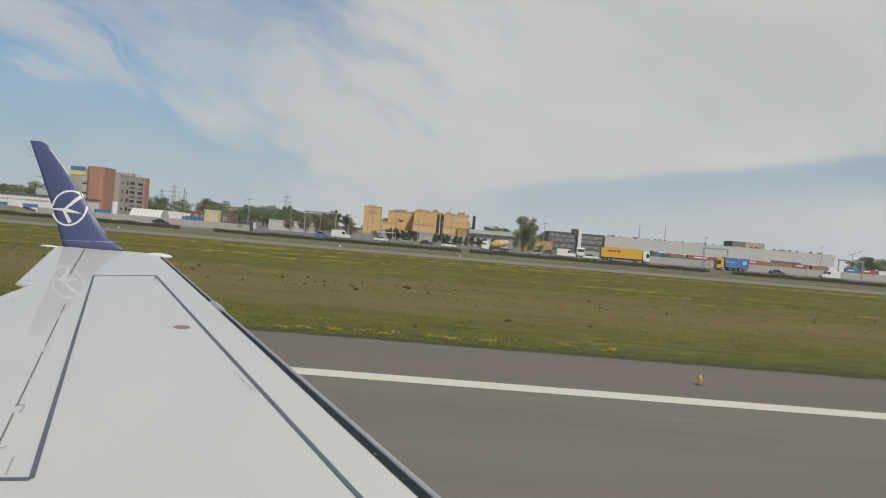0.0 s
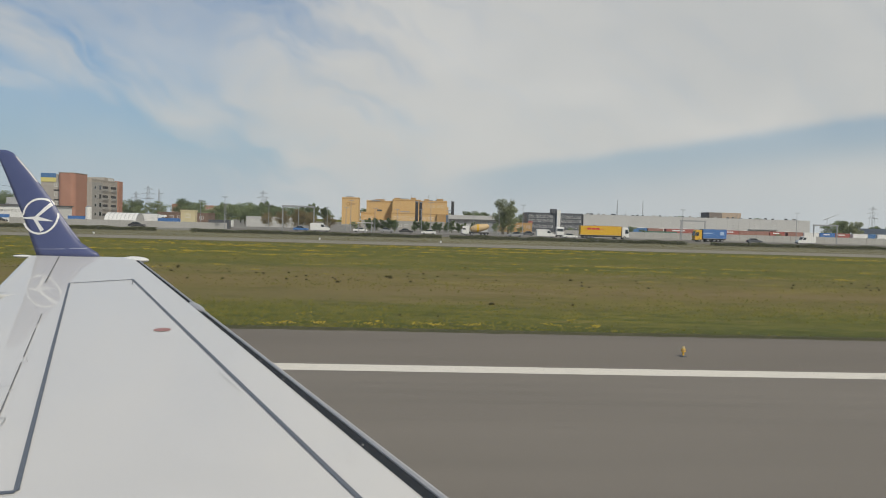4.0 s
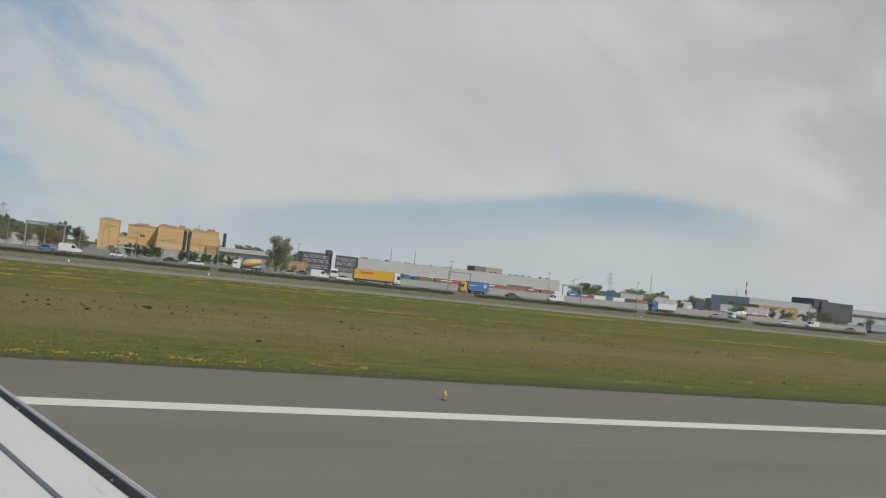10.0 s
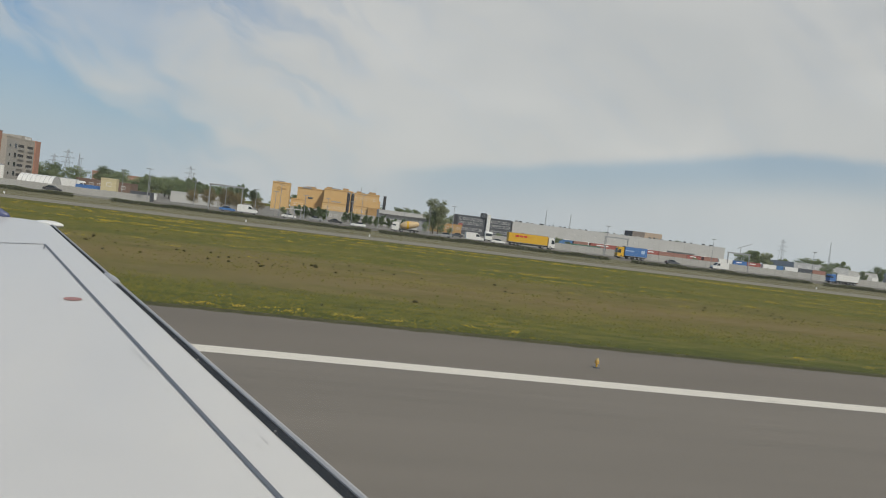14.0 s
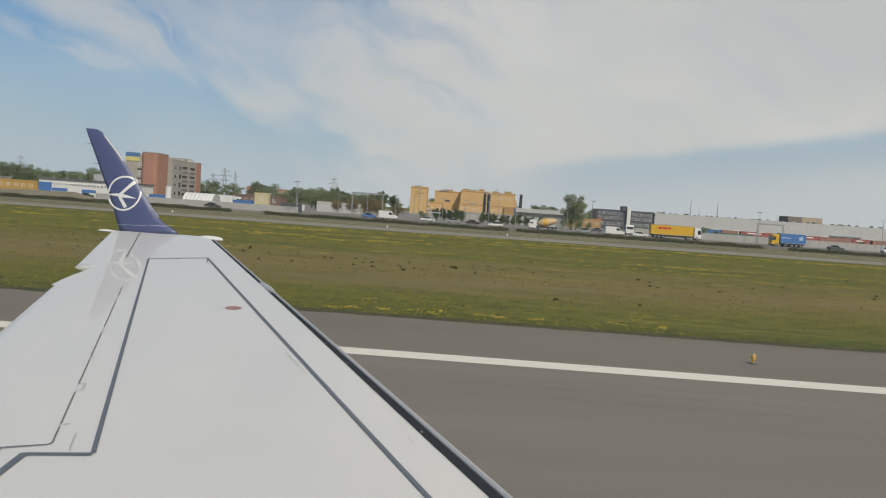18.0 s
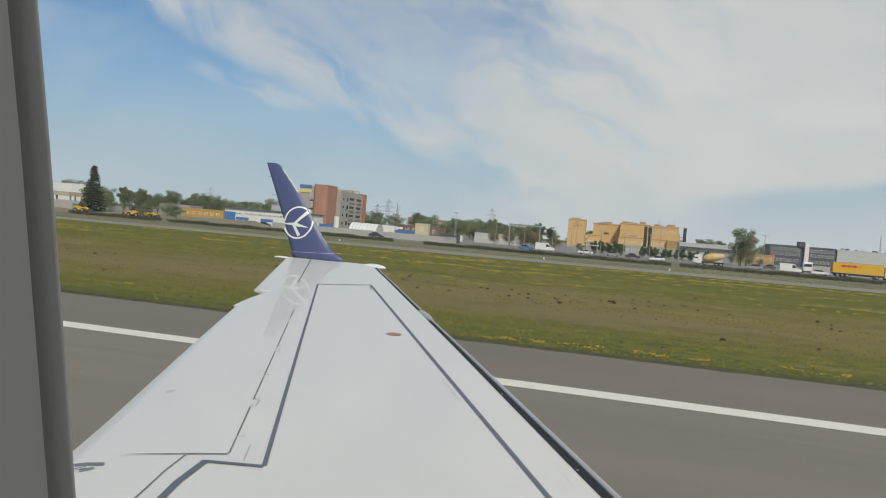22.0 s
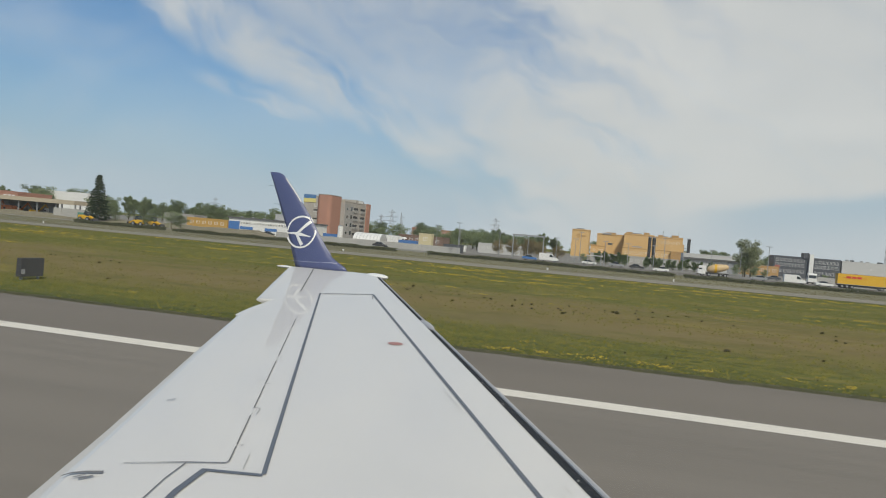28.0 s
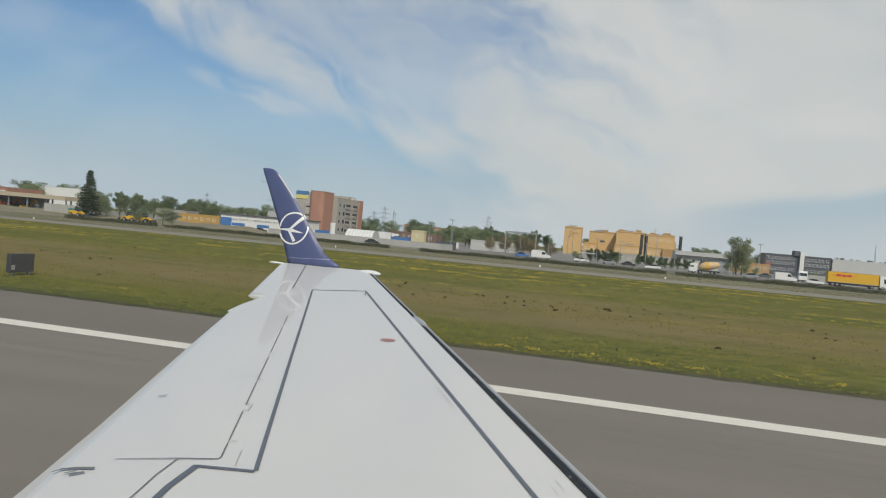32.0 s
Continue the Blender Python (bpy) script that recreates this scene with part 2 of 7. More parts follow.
def grass_material():
    mat = bpy.data.materials.new("mown_grass")
    mat.use_nodes = True
    g = Graph(mat.node_tree)
    bsdf = mat.node_tree.nodes["Principled BSDF"]
    co = g.node("ShaderNodeTexCoord").outputs["Object"]
    x, y, z = g.xyz(co)
    lane = g.noise(g.vec(g.m("MULTIPLY", x, 0.010), g.m("MULTIPLY", y, 0.11)), 1.0, 4.0, 0.6, 0.2)
    patch = g.noise(g.vec(g.m("MULTIPLY", x, 0.05), g.m("MULTIPLY", y, 0.09), 4.0), 1.0, 5.0, 0.62, 0.4)
    tuft = g.noise(g.vec(g.m("MULTIPLY", x, 0.6), y), 1.5, 7.0, 0.76, 0.4)
    blade = g.noise(co, 9.0, 4.0, 0.7)
    green = g.mix(g.step(tuft, 0.35, 0.68), (0.063, 0.081, 0.012, 1), (0.158, 0.153, 0.026, 1))
    dry = g.mix(g.step(blade, 0.3, 0.7), (0.142, 0.105, 0.040, 1), (0.250, 0.182, 0.072, 1))
    # a drier belt in the middle of the strip, fresh grass along the tarmac and the far side
    belt = g.m("MULTIPLY", g.step(y, 32.0, 40.0), g.step(y, 64.0, 48.0))
    dryness = g.m("ADD", g.m("MULTIPLY", belt, 0.70), g.m("MULTIPLY", g.m("SUBTRACT", g.m("ADD", lane, patch), 1.0), 1.35), clamp=True)
    col = g.mix(dryness, green, dry)
    mottle = g.noise(g.vec(g.m("MULTIPLY", x, 0.22), g.m("MULTIPLY", y, 0.9), 2.0), 1.0, 6.0, 0.7, 0.6)
    col = g.mix(g.m("MULTIPLY", g.step(mottle, 0.48, 0.72), 0.5), col, (0.225, 0.180, 0.066, 1))
    col = g.mix(g.m("MULTIPLY", g.step(mottle, 0.50, 0.28), 0.5), col, (0.062, 0.066, 0.020, 1))
    gold = g.noise(g.vec(g.m("MULTIPLY", x, 0.045), g.m("MULTIPLY", y, 0.16), 11.0), 1.0, 6.0, 0.66, 0.8)
    bloom = g.m("MULTIPLY", g.step(y, 44.0, 80.0), g.m("MULTIPLY", g.step(patch, 0.44, 0.64), g.step(tuft, 0.44, 0.60)))
    bloom = g.m("MAXIMUM", bloom, g.m("MULTIPLY", g.step(gold, 0.54, 0.66), g.step(tuft, 0.40, 0.58)))
    col = g.mix(g.m("MULTIPLY", bloom, 0.30), col, (0.36, 0.28, 0.045, 1))
    soil = g.noise(g.vec(g.m("MULTIPLY", x, 0.03), g.m("MULTIPLY", y, 0.20), 21.0), 1.0, 5.0, 0.62, 0.7)
    col = g.mix(g.m("MULTIPLY", g.m("MULTIPLY", g.step(soil, 0.46, 0.62), g.m("MULTIPLY", g.step(y, 64.0, 54.0), g.step(y, 31.0, 38.0))), 0.6), col, (0.195, 0.148, 0.068, 1))
    lush = g.m("MULTIPLY", g.step(y, 29.5, 25.5), g.step(tuft, 0.25, 0.6))
    col = g.mix(g.m("MULTIPLY", lush, 0.85), col, (0.050, 0.068, 0.014, 1))
    g.put(bsdf.inputs["Base Color"], col)
    bsdf.inputs["Roughness"].default_value = 0.95
    bsdf.inputs["Specular IOR Level"].default_value = 0.08
    b = g.node("ShaderNodeBump")
    b.inputs["Strength"].default_value = 0.7
    b.inputs["Distance"].default_value = 0.09
    g.put(b.inputs["Height"], g.m("ADD", tuft, g.m("MULTIPLY", blade, 0.5)))
    g.put(bsdf.inputs["Normal"], b.outputs[0])
    return mat


def asphalt_material(name, base, warm, streaks=1.0):
    mat = bpy.data.materials.new(name)
    mat.use_nodes = True
    g = Graph(mat.node_tree)
    bsdf = mat.node_tree.nodes["Principled BSDF"]
    co = g.node("ShaderNodeTexCoord").outputs["Object"]
    x, y, z = g.xyz(co)
    grit = g.noise(co, 34.0, 3.0, 0.7)
    cloud = g.noise(g.vec(g.m("MULTIPLY", x, 0.06), g.m("MULTIPLY", y, 0.35)), 1.0, 5.0, 0.6, 0.3)
    streak = g.noise(g.vec(g.m("MULTIPLY", x, 0.02), g.m("MULTIPLY", y, 2.2), 9.0), 1.0, 5.0, 0.62)
    k = g.m("ADD", g.m("ADD", g.m("MULTIPLY", g.m("SUBTRACT", grit, 0.5), 0.30), g.m("MULTIPLY", g.m("SUBTRACT", cloud, 0.5), 0.42)),
            g.m("ADD", 1.0, g.m("MULTIPLY", g.m("SUBTRACT", streak, 0.5), 0.30 * streaks)))
    c = g.node("ShaderNodeVectorMath")
    c.operation = "SCALE"
    c.inputs[0].default_value = (base * warm[0], base * warm[1], base * warm[2])
    g.put(c.inputs["Scale"], k)
    g.put(bsdf.inputs["Base Color"], c.outputs[0])
    bsdf.inputs["Roughness"].default_value = 0.88
    bsdf.inputs["Specular IOR Level"].default_value = 0.22
    b = g.node("ShaderNodeBump")
    b.inputs["Strength"].default_value = 0.35
    b.inputs["Distance"].default_value = 0.01
    g.put(b.inputs["Height"], grit)
    g.put(bsdf.inputs["Normal"], b.outputs[0])
    return mat


def glass_dark(name="window_glass", colour=(0.035, 0.045, 0.055)):
    if name in MATS:
        return MATS[name]
    mat = bpy.data.materials.new(name)
    mat.use_nodes = True
    b = mat.node_tree.nodes["Principled BSDF"]
    b.inputs["Base Color"].default_value = (*colour, 1)
    b.inputs["Roughness"].default_value = 0.08
    b.inputs["Specular IOR Level"].default_value = 0.6
    MATS[name] = mat
    return mat


def brick_material(name, colour):
    """Courses of brick, far off: mortar lines and tone by course."""
    mat = bpy.data.materials.new(name)
    mat.use_nodes = True
    g = Graph(mat.node_tree)
    bsdf = mat.node_tree.nodes["Principled BSDF"]
    co = g.node("ShaderNodeTexCoord").outputs["Object"]
    x, y, z = g.xyz(co)
    n = g.noise(co, 0.35, 5.0, 0.65, 0.5)
    course = g.noise(g.vec(g.m("MULTIPLY", x, 0.4), g.m("MULTIPLY", y, 0.4), g.m("MULTIPLY", z, 5.0)), 1.0, 3.0, 0.6)
    k = g.m("ADD", 0.55, g.m("ADD", g.m("MULTIPLY", n, 0.55), g.m("MULTIPLY", course, 0.35)))
    c = g.node("ShaderNodeVectorMath")
    c.operation = "SCALE"
    c.inputs[0].default_value = colour
    g.put(c.inputs["Scale"], k)
    g.put(bsdf.inputs["Base Color"], c.outputs[0])
    bsdf.inputs["Roughness"].default_value = 0.9
    return mat


WING_PAINT = material("wing_paint", (0.64, 0.63, 0.61), rough=0.50, vary=0.035, grain=3.0, stain=0.9, dirt=(0.36, 0.36, 0.34), dirt_amount=0.12, spec=0.5)
_coat = WING_PAINT.node_tree.nodes["Principled BSDF"]
_coat.inputs["Coat Weight"].default_value, _coat.inputs["Coat Roughness"].default_value = 0.55, 0.02
TAPE = material("grey_edge_line", (0.105, 0.122, 0.15), rough=0.5, vary=0.08, dirt_amount=0.1)
SEAM = material("panel_seam", (0.16, 0.16, 0.165), rough=0.7, vary=0.1)
GAP_SHADE = material("slat_gap", (0.018, 0.021, 0.026), rough=0.9, spec=0.1)
BARE = material("bare_aluminium", (0.44, 0.44, 0.45), rough=0.45, metal=0.25, vary=0.08, stain=1.5)
NAVY = material("navy_paint", (0.056, 0.070, 0.172), rough=0.36, vary=0.05, grain=3.0, spec=0.6, dirt_amount=0.0)
WHITE_MARK = material("white_marking", (0.72, 0.72, 0.71), rough=0.4, vary=0.04)
RED_MARK = material("faded_red_marking", (0.36, 0.165, 0.145), rough=0.5)
CABIN = material("cabin_trim", (0.80, 0.78, 0.72), rough=0.55, vary=0.05)
RUBBER = material("black_seal", (0.50, 0.485, 0.45), rough=0.7)
FUSELAGE = material("fuselage_paint", (0.70, 0.70, 0.70), rough=0.35, vary=0.03)
GRASS = grass_material()
ASPHALT = asphalt_material("runway_asphalt", 0.190, (1.0, 0.892, 0.755))
SHOULDER = asphalt_material("shoulder_asphalt", 0.170, (1.0, 0.875, 0.725), 0.6)
ROAD = asphalt_material("road_asphalt", 0.235, (1.0, 0.91, 0.74), 0.8)
HIGHWAY = asphalt_material("highway_asphalt", 0.16, (1.0, 0.92, 0.80), 0.8)
LINE = material("runway_line_paint", (0.70, 0.66, 0.58), rough=0.7, vary=0.18, grain=20, stain=1.2, dirt_amount=0.35)
CONCRETE = material("grey_concrete", (0.34, 0.33, 0.31), rough=0.9, vary=0.2, grain=1.2, stain=0.12, dirt_amount=0.4)
PANEL = material("precast_panel", (0.385, 0.355, 0.315), rough=0.9, vary=0.25, grain=0.8, stain=0.15, dirt_amount=0.45)
CLADDING = material("pale_sheet_cladding", (0.455, 0.455, 0.445), rough=0.6, vary=0.08, grain=1.5, stain=0.08)
DARK_CLAD = material("anthracite_cladding", (0.075, 0.082, 0.095), rough=0.5, vary=0.12, stain=0.2)
OCHRE = material("ochre_render", (0.585, 0.385, 0.172), rough=0.85, vary=0.16, grain=0.9, stain=0.12, dirt_amount=0.25)
OCHRE_DIM = material("ochre_brickwork", (0.40, 0.25, 0.11), rough=0.9, vary=0.2, grain=0.9, stain=0.2)
BRICK = brick_material("red_brick", (0.375, 0.197, 0.142))
ROOF = material("bitumen_roof", (0.11, 0.11, 0.112), rough=0.9)
RIB = material("ribbed_grey_cladding", (0.40, 0.41, 0.42), rough=0.6, vary=0.08, stain=0.1)
WHITE = material("white_sheet", (0.68, 0.68, 0.66), rough=0.6, vary=0.06, stain=0.3)
BLUE = material("blue_sheet", (0.055, 0.16, 0.40), rough=0.5, vary=0.1, stain=0.3)
YELLOW = material("yellow_paint", (0.62, 0.36, 0.02), rough=0.5, vary=0.08, stain=0.4)
FLAG_YELLOW = material("flag_yellow", (0.62, 0.55, 0.20), rough=0.8)
FLAG_BLUE = material("flag_blue", (0.07, 0.17, 0.34), rough=0.8)
RED = material("red_sheet", (0.32, 0.095, 0.08), rough=0.6, vary=0.12, stain=0.5)
RUST = material("rust_red_sheet", (0.29, 0.15, 0.12), rough=0.7, vary=0.15, stain=0.5)
STEEL = material("galvanised_steel", (0.30, 0.31, 0.32), rough=0.55, metal=0.3)
DARK = material("dark_machinery", (0.04, 0.04, 0.043), rough=0.7)
TYRE = material("tyre_rubber", (0.025, 0.025, 0.026), rough=0.85)
GREY_TARP = material("grey_tarpaulin", (0.30, 0.32, 0.34), rough=0.7, vary=0.1, stain=0.6)
GLASS = glass_dark()
LEAF = foliage("leaf_green", (0.13, 0.17, 0.09), (0.26, 0.305, 0.165))
LEAF_PALE = foliage("young_leaf", (0.20, 0.225, 0.125), (0.35, 0.375, 0.225))
NEEDLE = foliage("needle_green", (0.032, 0.048, 0.028), (0.065, 0.088, 0.046))
LEAF_DARK = foliage("dark_leaf", (0.095, 0.135, 0.065), (0.18, 0.235, 0.115))
WILLOW = foliage("willow_brown", (0.17, 0.14, 0.075), (0.29, 0.235, 0.13))
HEDGE = foliage("hedge_green", (0.085, 0.095, 0.055), (0.155, 0.16, 0.09))
BARK = material("bark", (0.10, 0.08, 0.06), rough=0.95, vary=0.3)
DANDELION = foliage("dandelion_yellow", (0.40, 0.29, 0.03), (0.58, 0.44, 0.06))
TUFT = foliage("dark_tuft", (0.075, 0.078, 0.028), (0.14, 0.13, 0.055))
GRASS_CLUMP = foliage("grass_clump", (0.085, 0.098, 0.014), (0.230, 0.205, 0.038))
VERGE_CLUMP = foliage("verge_clump", (0.11, 0.11, 0.045), (0.20, 0.175, 0.085))

# how far along the runway the origin of the field lies from the airliner
STATION = 79.0

# ---- building blocks ----


def mesh_of(bm, name, mat, smooth=False):
    me = bpy.data.meshes.new(name)
    bm.normal_update()
    bm.to_mesh(me)
    bm.free()
    for m in (mat if isinstance(mat, (list, tuple)) else [mat]):
        me.materials.append(m)
    if smooth:
        me.polygons.foreach_set("use_smooth", [True] * len(me.polygons))
    return me


def part(name, bm, mat, parent=None, label="", smooth=False):
    ob = new(name, mesh_of(bm, name, mat, smooth))
    if parent is not None:
        ob.parent = parent
    if label:
        ob["label"] = label
    return ob


def shared(name, me, parent, at, scale=(1, 1, 1), rz=0.0):
    ob = new(name, me)
    ob.parent = parent
    ob.location, ob.scale, ob.rotation_euler = at, scale, (0, 0, rz)
    return ob


def thing(name, at, label, category, group="", kind="", rz=0.0):
    ob = new(name)
    ob.location = (at[0] + STATION, at[1], at[2])
    ob.rotation_euler = (0, 0, rz)
    ob.empty_display_size = 0.3
    return tagged(ob, label, category, group, kind)


def box(bm, x0, x1, y0, y1, z0, z1, bevel=0.0, mat=0):
    vs = [bm.verts.new(p) for p in ((x0, y0, z0), (x1, y0, z0), (x1, y1, z0), (x0, y1, z0), (x0, y0, z1), (x1, y0, z1), (x1, y1, z1), (x0, y1, z1))]
    fs = [bm.faces.new([vs[i] for i in q]) for q in ((0, 3, 2, 1), (4, 5, 6, 7), (0, 1, 5, 4), (1, 2, 6, 5), (2, 3, 7, 6), (3, 0, 4, 7))]
    for f in fs:
        f.material_index = mat
    if bevel:
        bmesh.ops.bevel(bm, geom=list({e for f in fs for e in f.edges}), offset=bevel, segments=2, affect="EDGES")
    return bm


def block(x0, x1, y0, y1, z0, z1, bevel=0.0):
    return box(bmesh.new(), x0, x1, y0, y1, z0, z1, bevel)


def prism(bm, profile, y0, y1, bevel=0.0):
    """A side outline in x and z, drawn out along y."""
    a = [bm.verts.new((x, y0, z)) for x, z in profile]
    b = [bm.verts.new((x, y1, z)) for x, z in profile]
    n = len(profile)
    fs = [bm.faces.new(a), bm.faces.new(b[::-1])]
    for i in range(n):
        fs.append(bm.faces.new([a[i], b[i], b[(i + 1) % n], a[(i + 1) % n]]))
    bmesh.ops.recalc_face_normals(bm, faces=fs)
    if bevel:
        bmesh.ops.bevel(bm, geom=list({e for f in fs for e in f.edges}), offset=bevel, segments=2, affect="EDGES")
    return bm


def rod(bm, p, q, r0, r1=None, sides=8):
    p, q = Vector(p), Vector(q)
    r1 = r0 if r1 is None else r1
    turn = (q - p).to_track_quat("Z", "Y").to_matrix()
    rings = []
    for at, r in ((p, r0), (q, r1)):
        rings.append([bm.verts.new(at + turn @ Vector((r * math.cos(2 * math.pi * i / sides), r * math.sin(2 * math.pi * i / sides), 0))) for i in range(sides)])
    for i in range(sides):
        j = (i + 1) % sides
        bm.faces.new([rings[0][i], rings[0][j], rings[1][j], rings[1][i]])
    bm.faces.new(rings[0][::-1])
    bm.faces.new(rings[1])
    return bm


def wheel_mesh(r, w, name="wheel"):
    bm = bmesh.new()
    prof = ((r * 0.55, -w / 2), (r * 0.93, -w / 2), (r, -w * 0.3), (r, w * 0.3), (r * 0.93, w / 2), (r * 0.55, w / 2))
    n, rings = 18, []
    for i in range(n):
        a = 2 * math.pi * i / n
        rings.append([bm.verts.new((rr * math.cos(a), yy, rr * math.sin(a))) for rr, yy in prof])
    for i in range(n):
        for k in range(len(prof)):
            kk = (k + 1) % len(prof)
            bm.faces.new([rings[i][k], rings[(i + 1) % n][k], rings[(i + 1) % n][kk], rings[i][kk]])
    bmesh.ops.recalc_face_normals(bm, faces=bm.faces[:])
    return mesh_of(bm, name, TYRE)


def rim_mesh(r, w):
    bm = bmesh.new()
    rod(bm, (0, -w * 0.42, 0), (0, w * 0.42, 0), r * 0.56, sides=16)
    rod(bm, (0, -w * 0.52, 0), (0, w * 0.52, 0), r * 0.2, sides=10)
    return mesh_of(bm, "rim", STEEL)


# ---- ground, runway, roads ----
def sheet(name, x0, x1, y0, y1, z, mat, label, category, nx=1):
    bm = bmesh.new()
    xs = [x0 + (x1 - x0) * i / nx for i in range(nx + 1)]
    lo = [bm.verts.new((x, y0, z)) for x in xs]
    hi = [bm.verts.new((x, y1, z)) for x in xs]
    for i in range(nx):
        bm.faces.new([lo[i], lo[i + 1], hi[i + 1], hi[i]])
    return tagged(part(name, bm, mat), label, category, kind="structure")


RUN_EDGE, LINE_Y = 25.8, 19.2
sheet("ground", -4000, 4000, -1500, 4500, 0.0, GRASS, "flat mown airfield grass reaching the horizon", "ground")
sheet("runway", -1200, 1200, -25.0, 19.9, 0.012, ASPHALT, "worn grey asphalt runway surface", "runway", 8)
sheet("shoulder", -1200, 1200, 19.9, RUN_EDGE, 0.010, SHOULDER, "brownish grey asphalt runway shoulder beside the grass", "pavement", 8)
sheet("runway_edge_line", -1200, 1200, LINE_Y - 0.42, LINE_Y + 0.42, 0.018, LINE, "solid white painted runway edge line", "marking", 8)
bm = bmesh.new()
rnd = random.Random(5)
# the uneven fringe of turf that creeps over the tarmac
for i in range(2600):
    x = rnd.uniform(-45, 75)
    w, h, dy = rnd.uniform(0.10, 0.5), rnd.uniform(0.01, 0.04), abs(rnd.gauss(0, 0.10))
    y = RUN_EDGE - dy
    c = [bm.verts.new((x - w, y, 0.012)), bm.verts.new((x + w, y, 0.012)), bm.verts.new((x + w * 0.5, y + 0.5, h)), bm.verts.new((x - w * 0.5, y + 0.5, h))]
    bm.faces.new(c)
tagged(part("turf_fringe", bm, TUFT), "ragged dark turf edge along the tarmac", "grass", kind="stuff")
sheet("perimeter_road", -2500, 2500, 116.0, 131.0, 0.03, ROAD, "pale grey perimeter road beyond the grass", "road", 8)
sheet("verge", -2500, 2500, 131.0, 190.0, 0.02, material("dusty_verge", (0.155, 0.142, 0.072), rough=0.95, vary=0.8, grain=0.10, stain=0.03, dirt=(0.085, 0.088, 0.030), dirt_amount=0.95, stretch=(0.35, 1, 1)), "dusty dry-grass verge between the roads", "ground", 8)
sheet("highway", STATION - 132, 2500, 190.0, 233.0, 0.06, HIGHWAY, "grey main road with traffic behind the hedges", "road", 8)
sheet("yard", -2500, 2500, 190.0, 900.0, 0.035, material("yard_gravel", (0.20, 0.19, 0.17), rough=0.95, vary=0.4, grain=0.4, stain=0.03, dirt_amount=0.5), "dusty grey yard ground between the sheds", "pavement", 8)

# ---- the airliner: wing, winglet, fuselage side with the window ----
airliner = tagged(new("airliner"), "white regional jet airliner with a navy winglet, rolling on the runway", "airliner")


def wing_z(y):
    return 2.188 + 0.0878 * y


def lead_x(y):
    return -0.55 * (y - 4.16)


TRAIL = [(-1.0, -1.32), (3.24, -2.83), (4.04, -3.09), (5.77, -3.707), (6.87, -4.088), (7.55, -4.318), (7.57, -4.359), (7.845, -4.406), (8.11, -4.435), (8.32, -4.448), (8.555, -4.468), (8.572, -4.658), (11.30, -5.63), (13.0, -6.22)]


def along(table, y):
    for (y0, x0), (y1, x1) in zip(table, table[1:]):
        if y <= y1:
            return x0 + (x1 - x0) * (y - y0) / (y1 - y0)
    return table[-1][1]


def trail_x(y):
    return along(TRAIL, y)


TIP = 11.62


def gap_in(y):
    return along([(-1.0, 0.150), (4.1, 0.125), (5.3, 0.108), (6.66, 0.084), (8.2, 0.070), (10.3, 0.058), (13.0, 0.05)], y)


def gap_out(y):
    return along([(-1.0, 0.050), (4.1, 0.040), (5.3, 0.034), (6.7, 0.026), (8.1, 0.021), (10.3, 0.016), (13.0, 0.015)], y)


def loft(bm, rings, close=True, caps=True):
    made = [[bm.verts.new(p) for p in r] for r in rings]
    n = len(made[0])
    for a, b in zip(made, made[1:]):
        for i in range(n if close else n - 1):
            j = (i + 1) % n
            bm.faces.new([a[i], a[j], b[j], b[i]])
    if caps and close:
        bm.faces.new(made[0][::-1])
        bm.faces.new(made[-1])
    bmesh.ops.recalc_face_normals(bm, faces=bm.faces[:])
    return bm


ys = sorted([-1.2 + (TIP + 1.2) * i / 26 for i in range(27)] + [7.55, 7.57, 7.845, 8.11, 8.32, 8.555, 8.572])
rings = []
for y in ys:
    x0, x1, z = lead_x(y) - gap_in(y), trail_x(y), wing_z(y)
    ch = x0 - x1
    thick = 0.115 * ch
    rings.append([(x0, y, z - 0.10), (x0 + 0.004, y, z - 0.012), (x0 - 0.02, y, z - 0.002), (x0 - 0.22 * ch, y, z + 0.004), (x0 - 0.5 * ch, y, z), (x0 - 0.75 * ch, y, z),
                  (x0 - 0.90 * ch, y, z - 0.002), (x1 + 0.055, y, z - 0.006), (x1 + 0.012, y, z - 0.018), (x1, y, z - 0.03), (x1 + 0.02, y, z - 0.045), (x0 - 0.6 * ch, y, z - thick), (x0 - 0.15 * ch, y, z - thick * 1.2)])
wing = part("wing", loft(bmesh.new(), rings), WING_PAINT, airliner, "white painted upper wing skin with grey panel lines", smooth=False)
# leading-edge slat; near-black filler coloured as the shade of the gap behind it
rings = []
for y in ys[2:]:
    x, z, gi, go = lead_x(y), wing_z(y), gap_in(y), gap_out(y)
    rings.append([(x - gi - 0.002, y, z - 0.022), (x - go * 0.8, y, z - 0.014), (x - go * 0.8, y, z - 0.3), (x - gi - 0.002, y, z - 0.3)])
part("slat_gap", loft(bmesh.new(), rings), GAP_SHADE, wing, "near-black filler coloured as the shade in the gap behind the slat")
rings = []
for y in ys[2:]:
    x, z, go = lead_x(y), wing_z(y), gap_out(y)
    rings.append([(x - go, y, z - 0.006), (x - go * 0.55, y, z + 0.001), (x - go * 0.12, y, z - 0.002), (x + 0.006, y, z - 0.012), (x + 0.016, y, z - 0.045), (x - 0.01, y, z - 0.17), (x - go, y, z - 0.24), (x - go - 0.01, y, z - 0.06)])
part("slat", loft(bmesh.new(), rings), BARE, wing, "bare metal leading-edge slat", smooth=False)
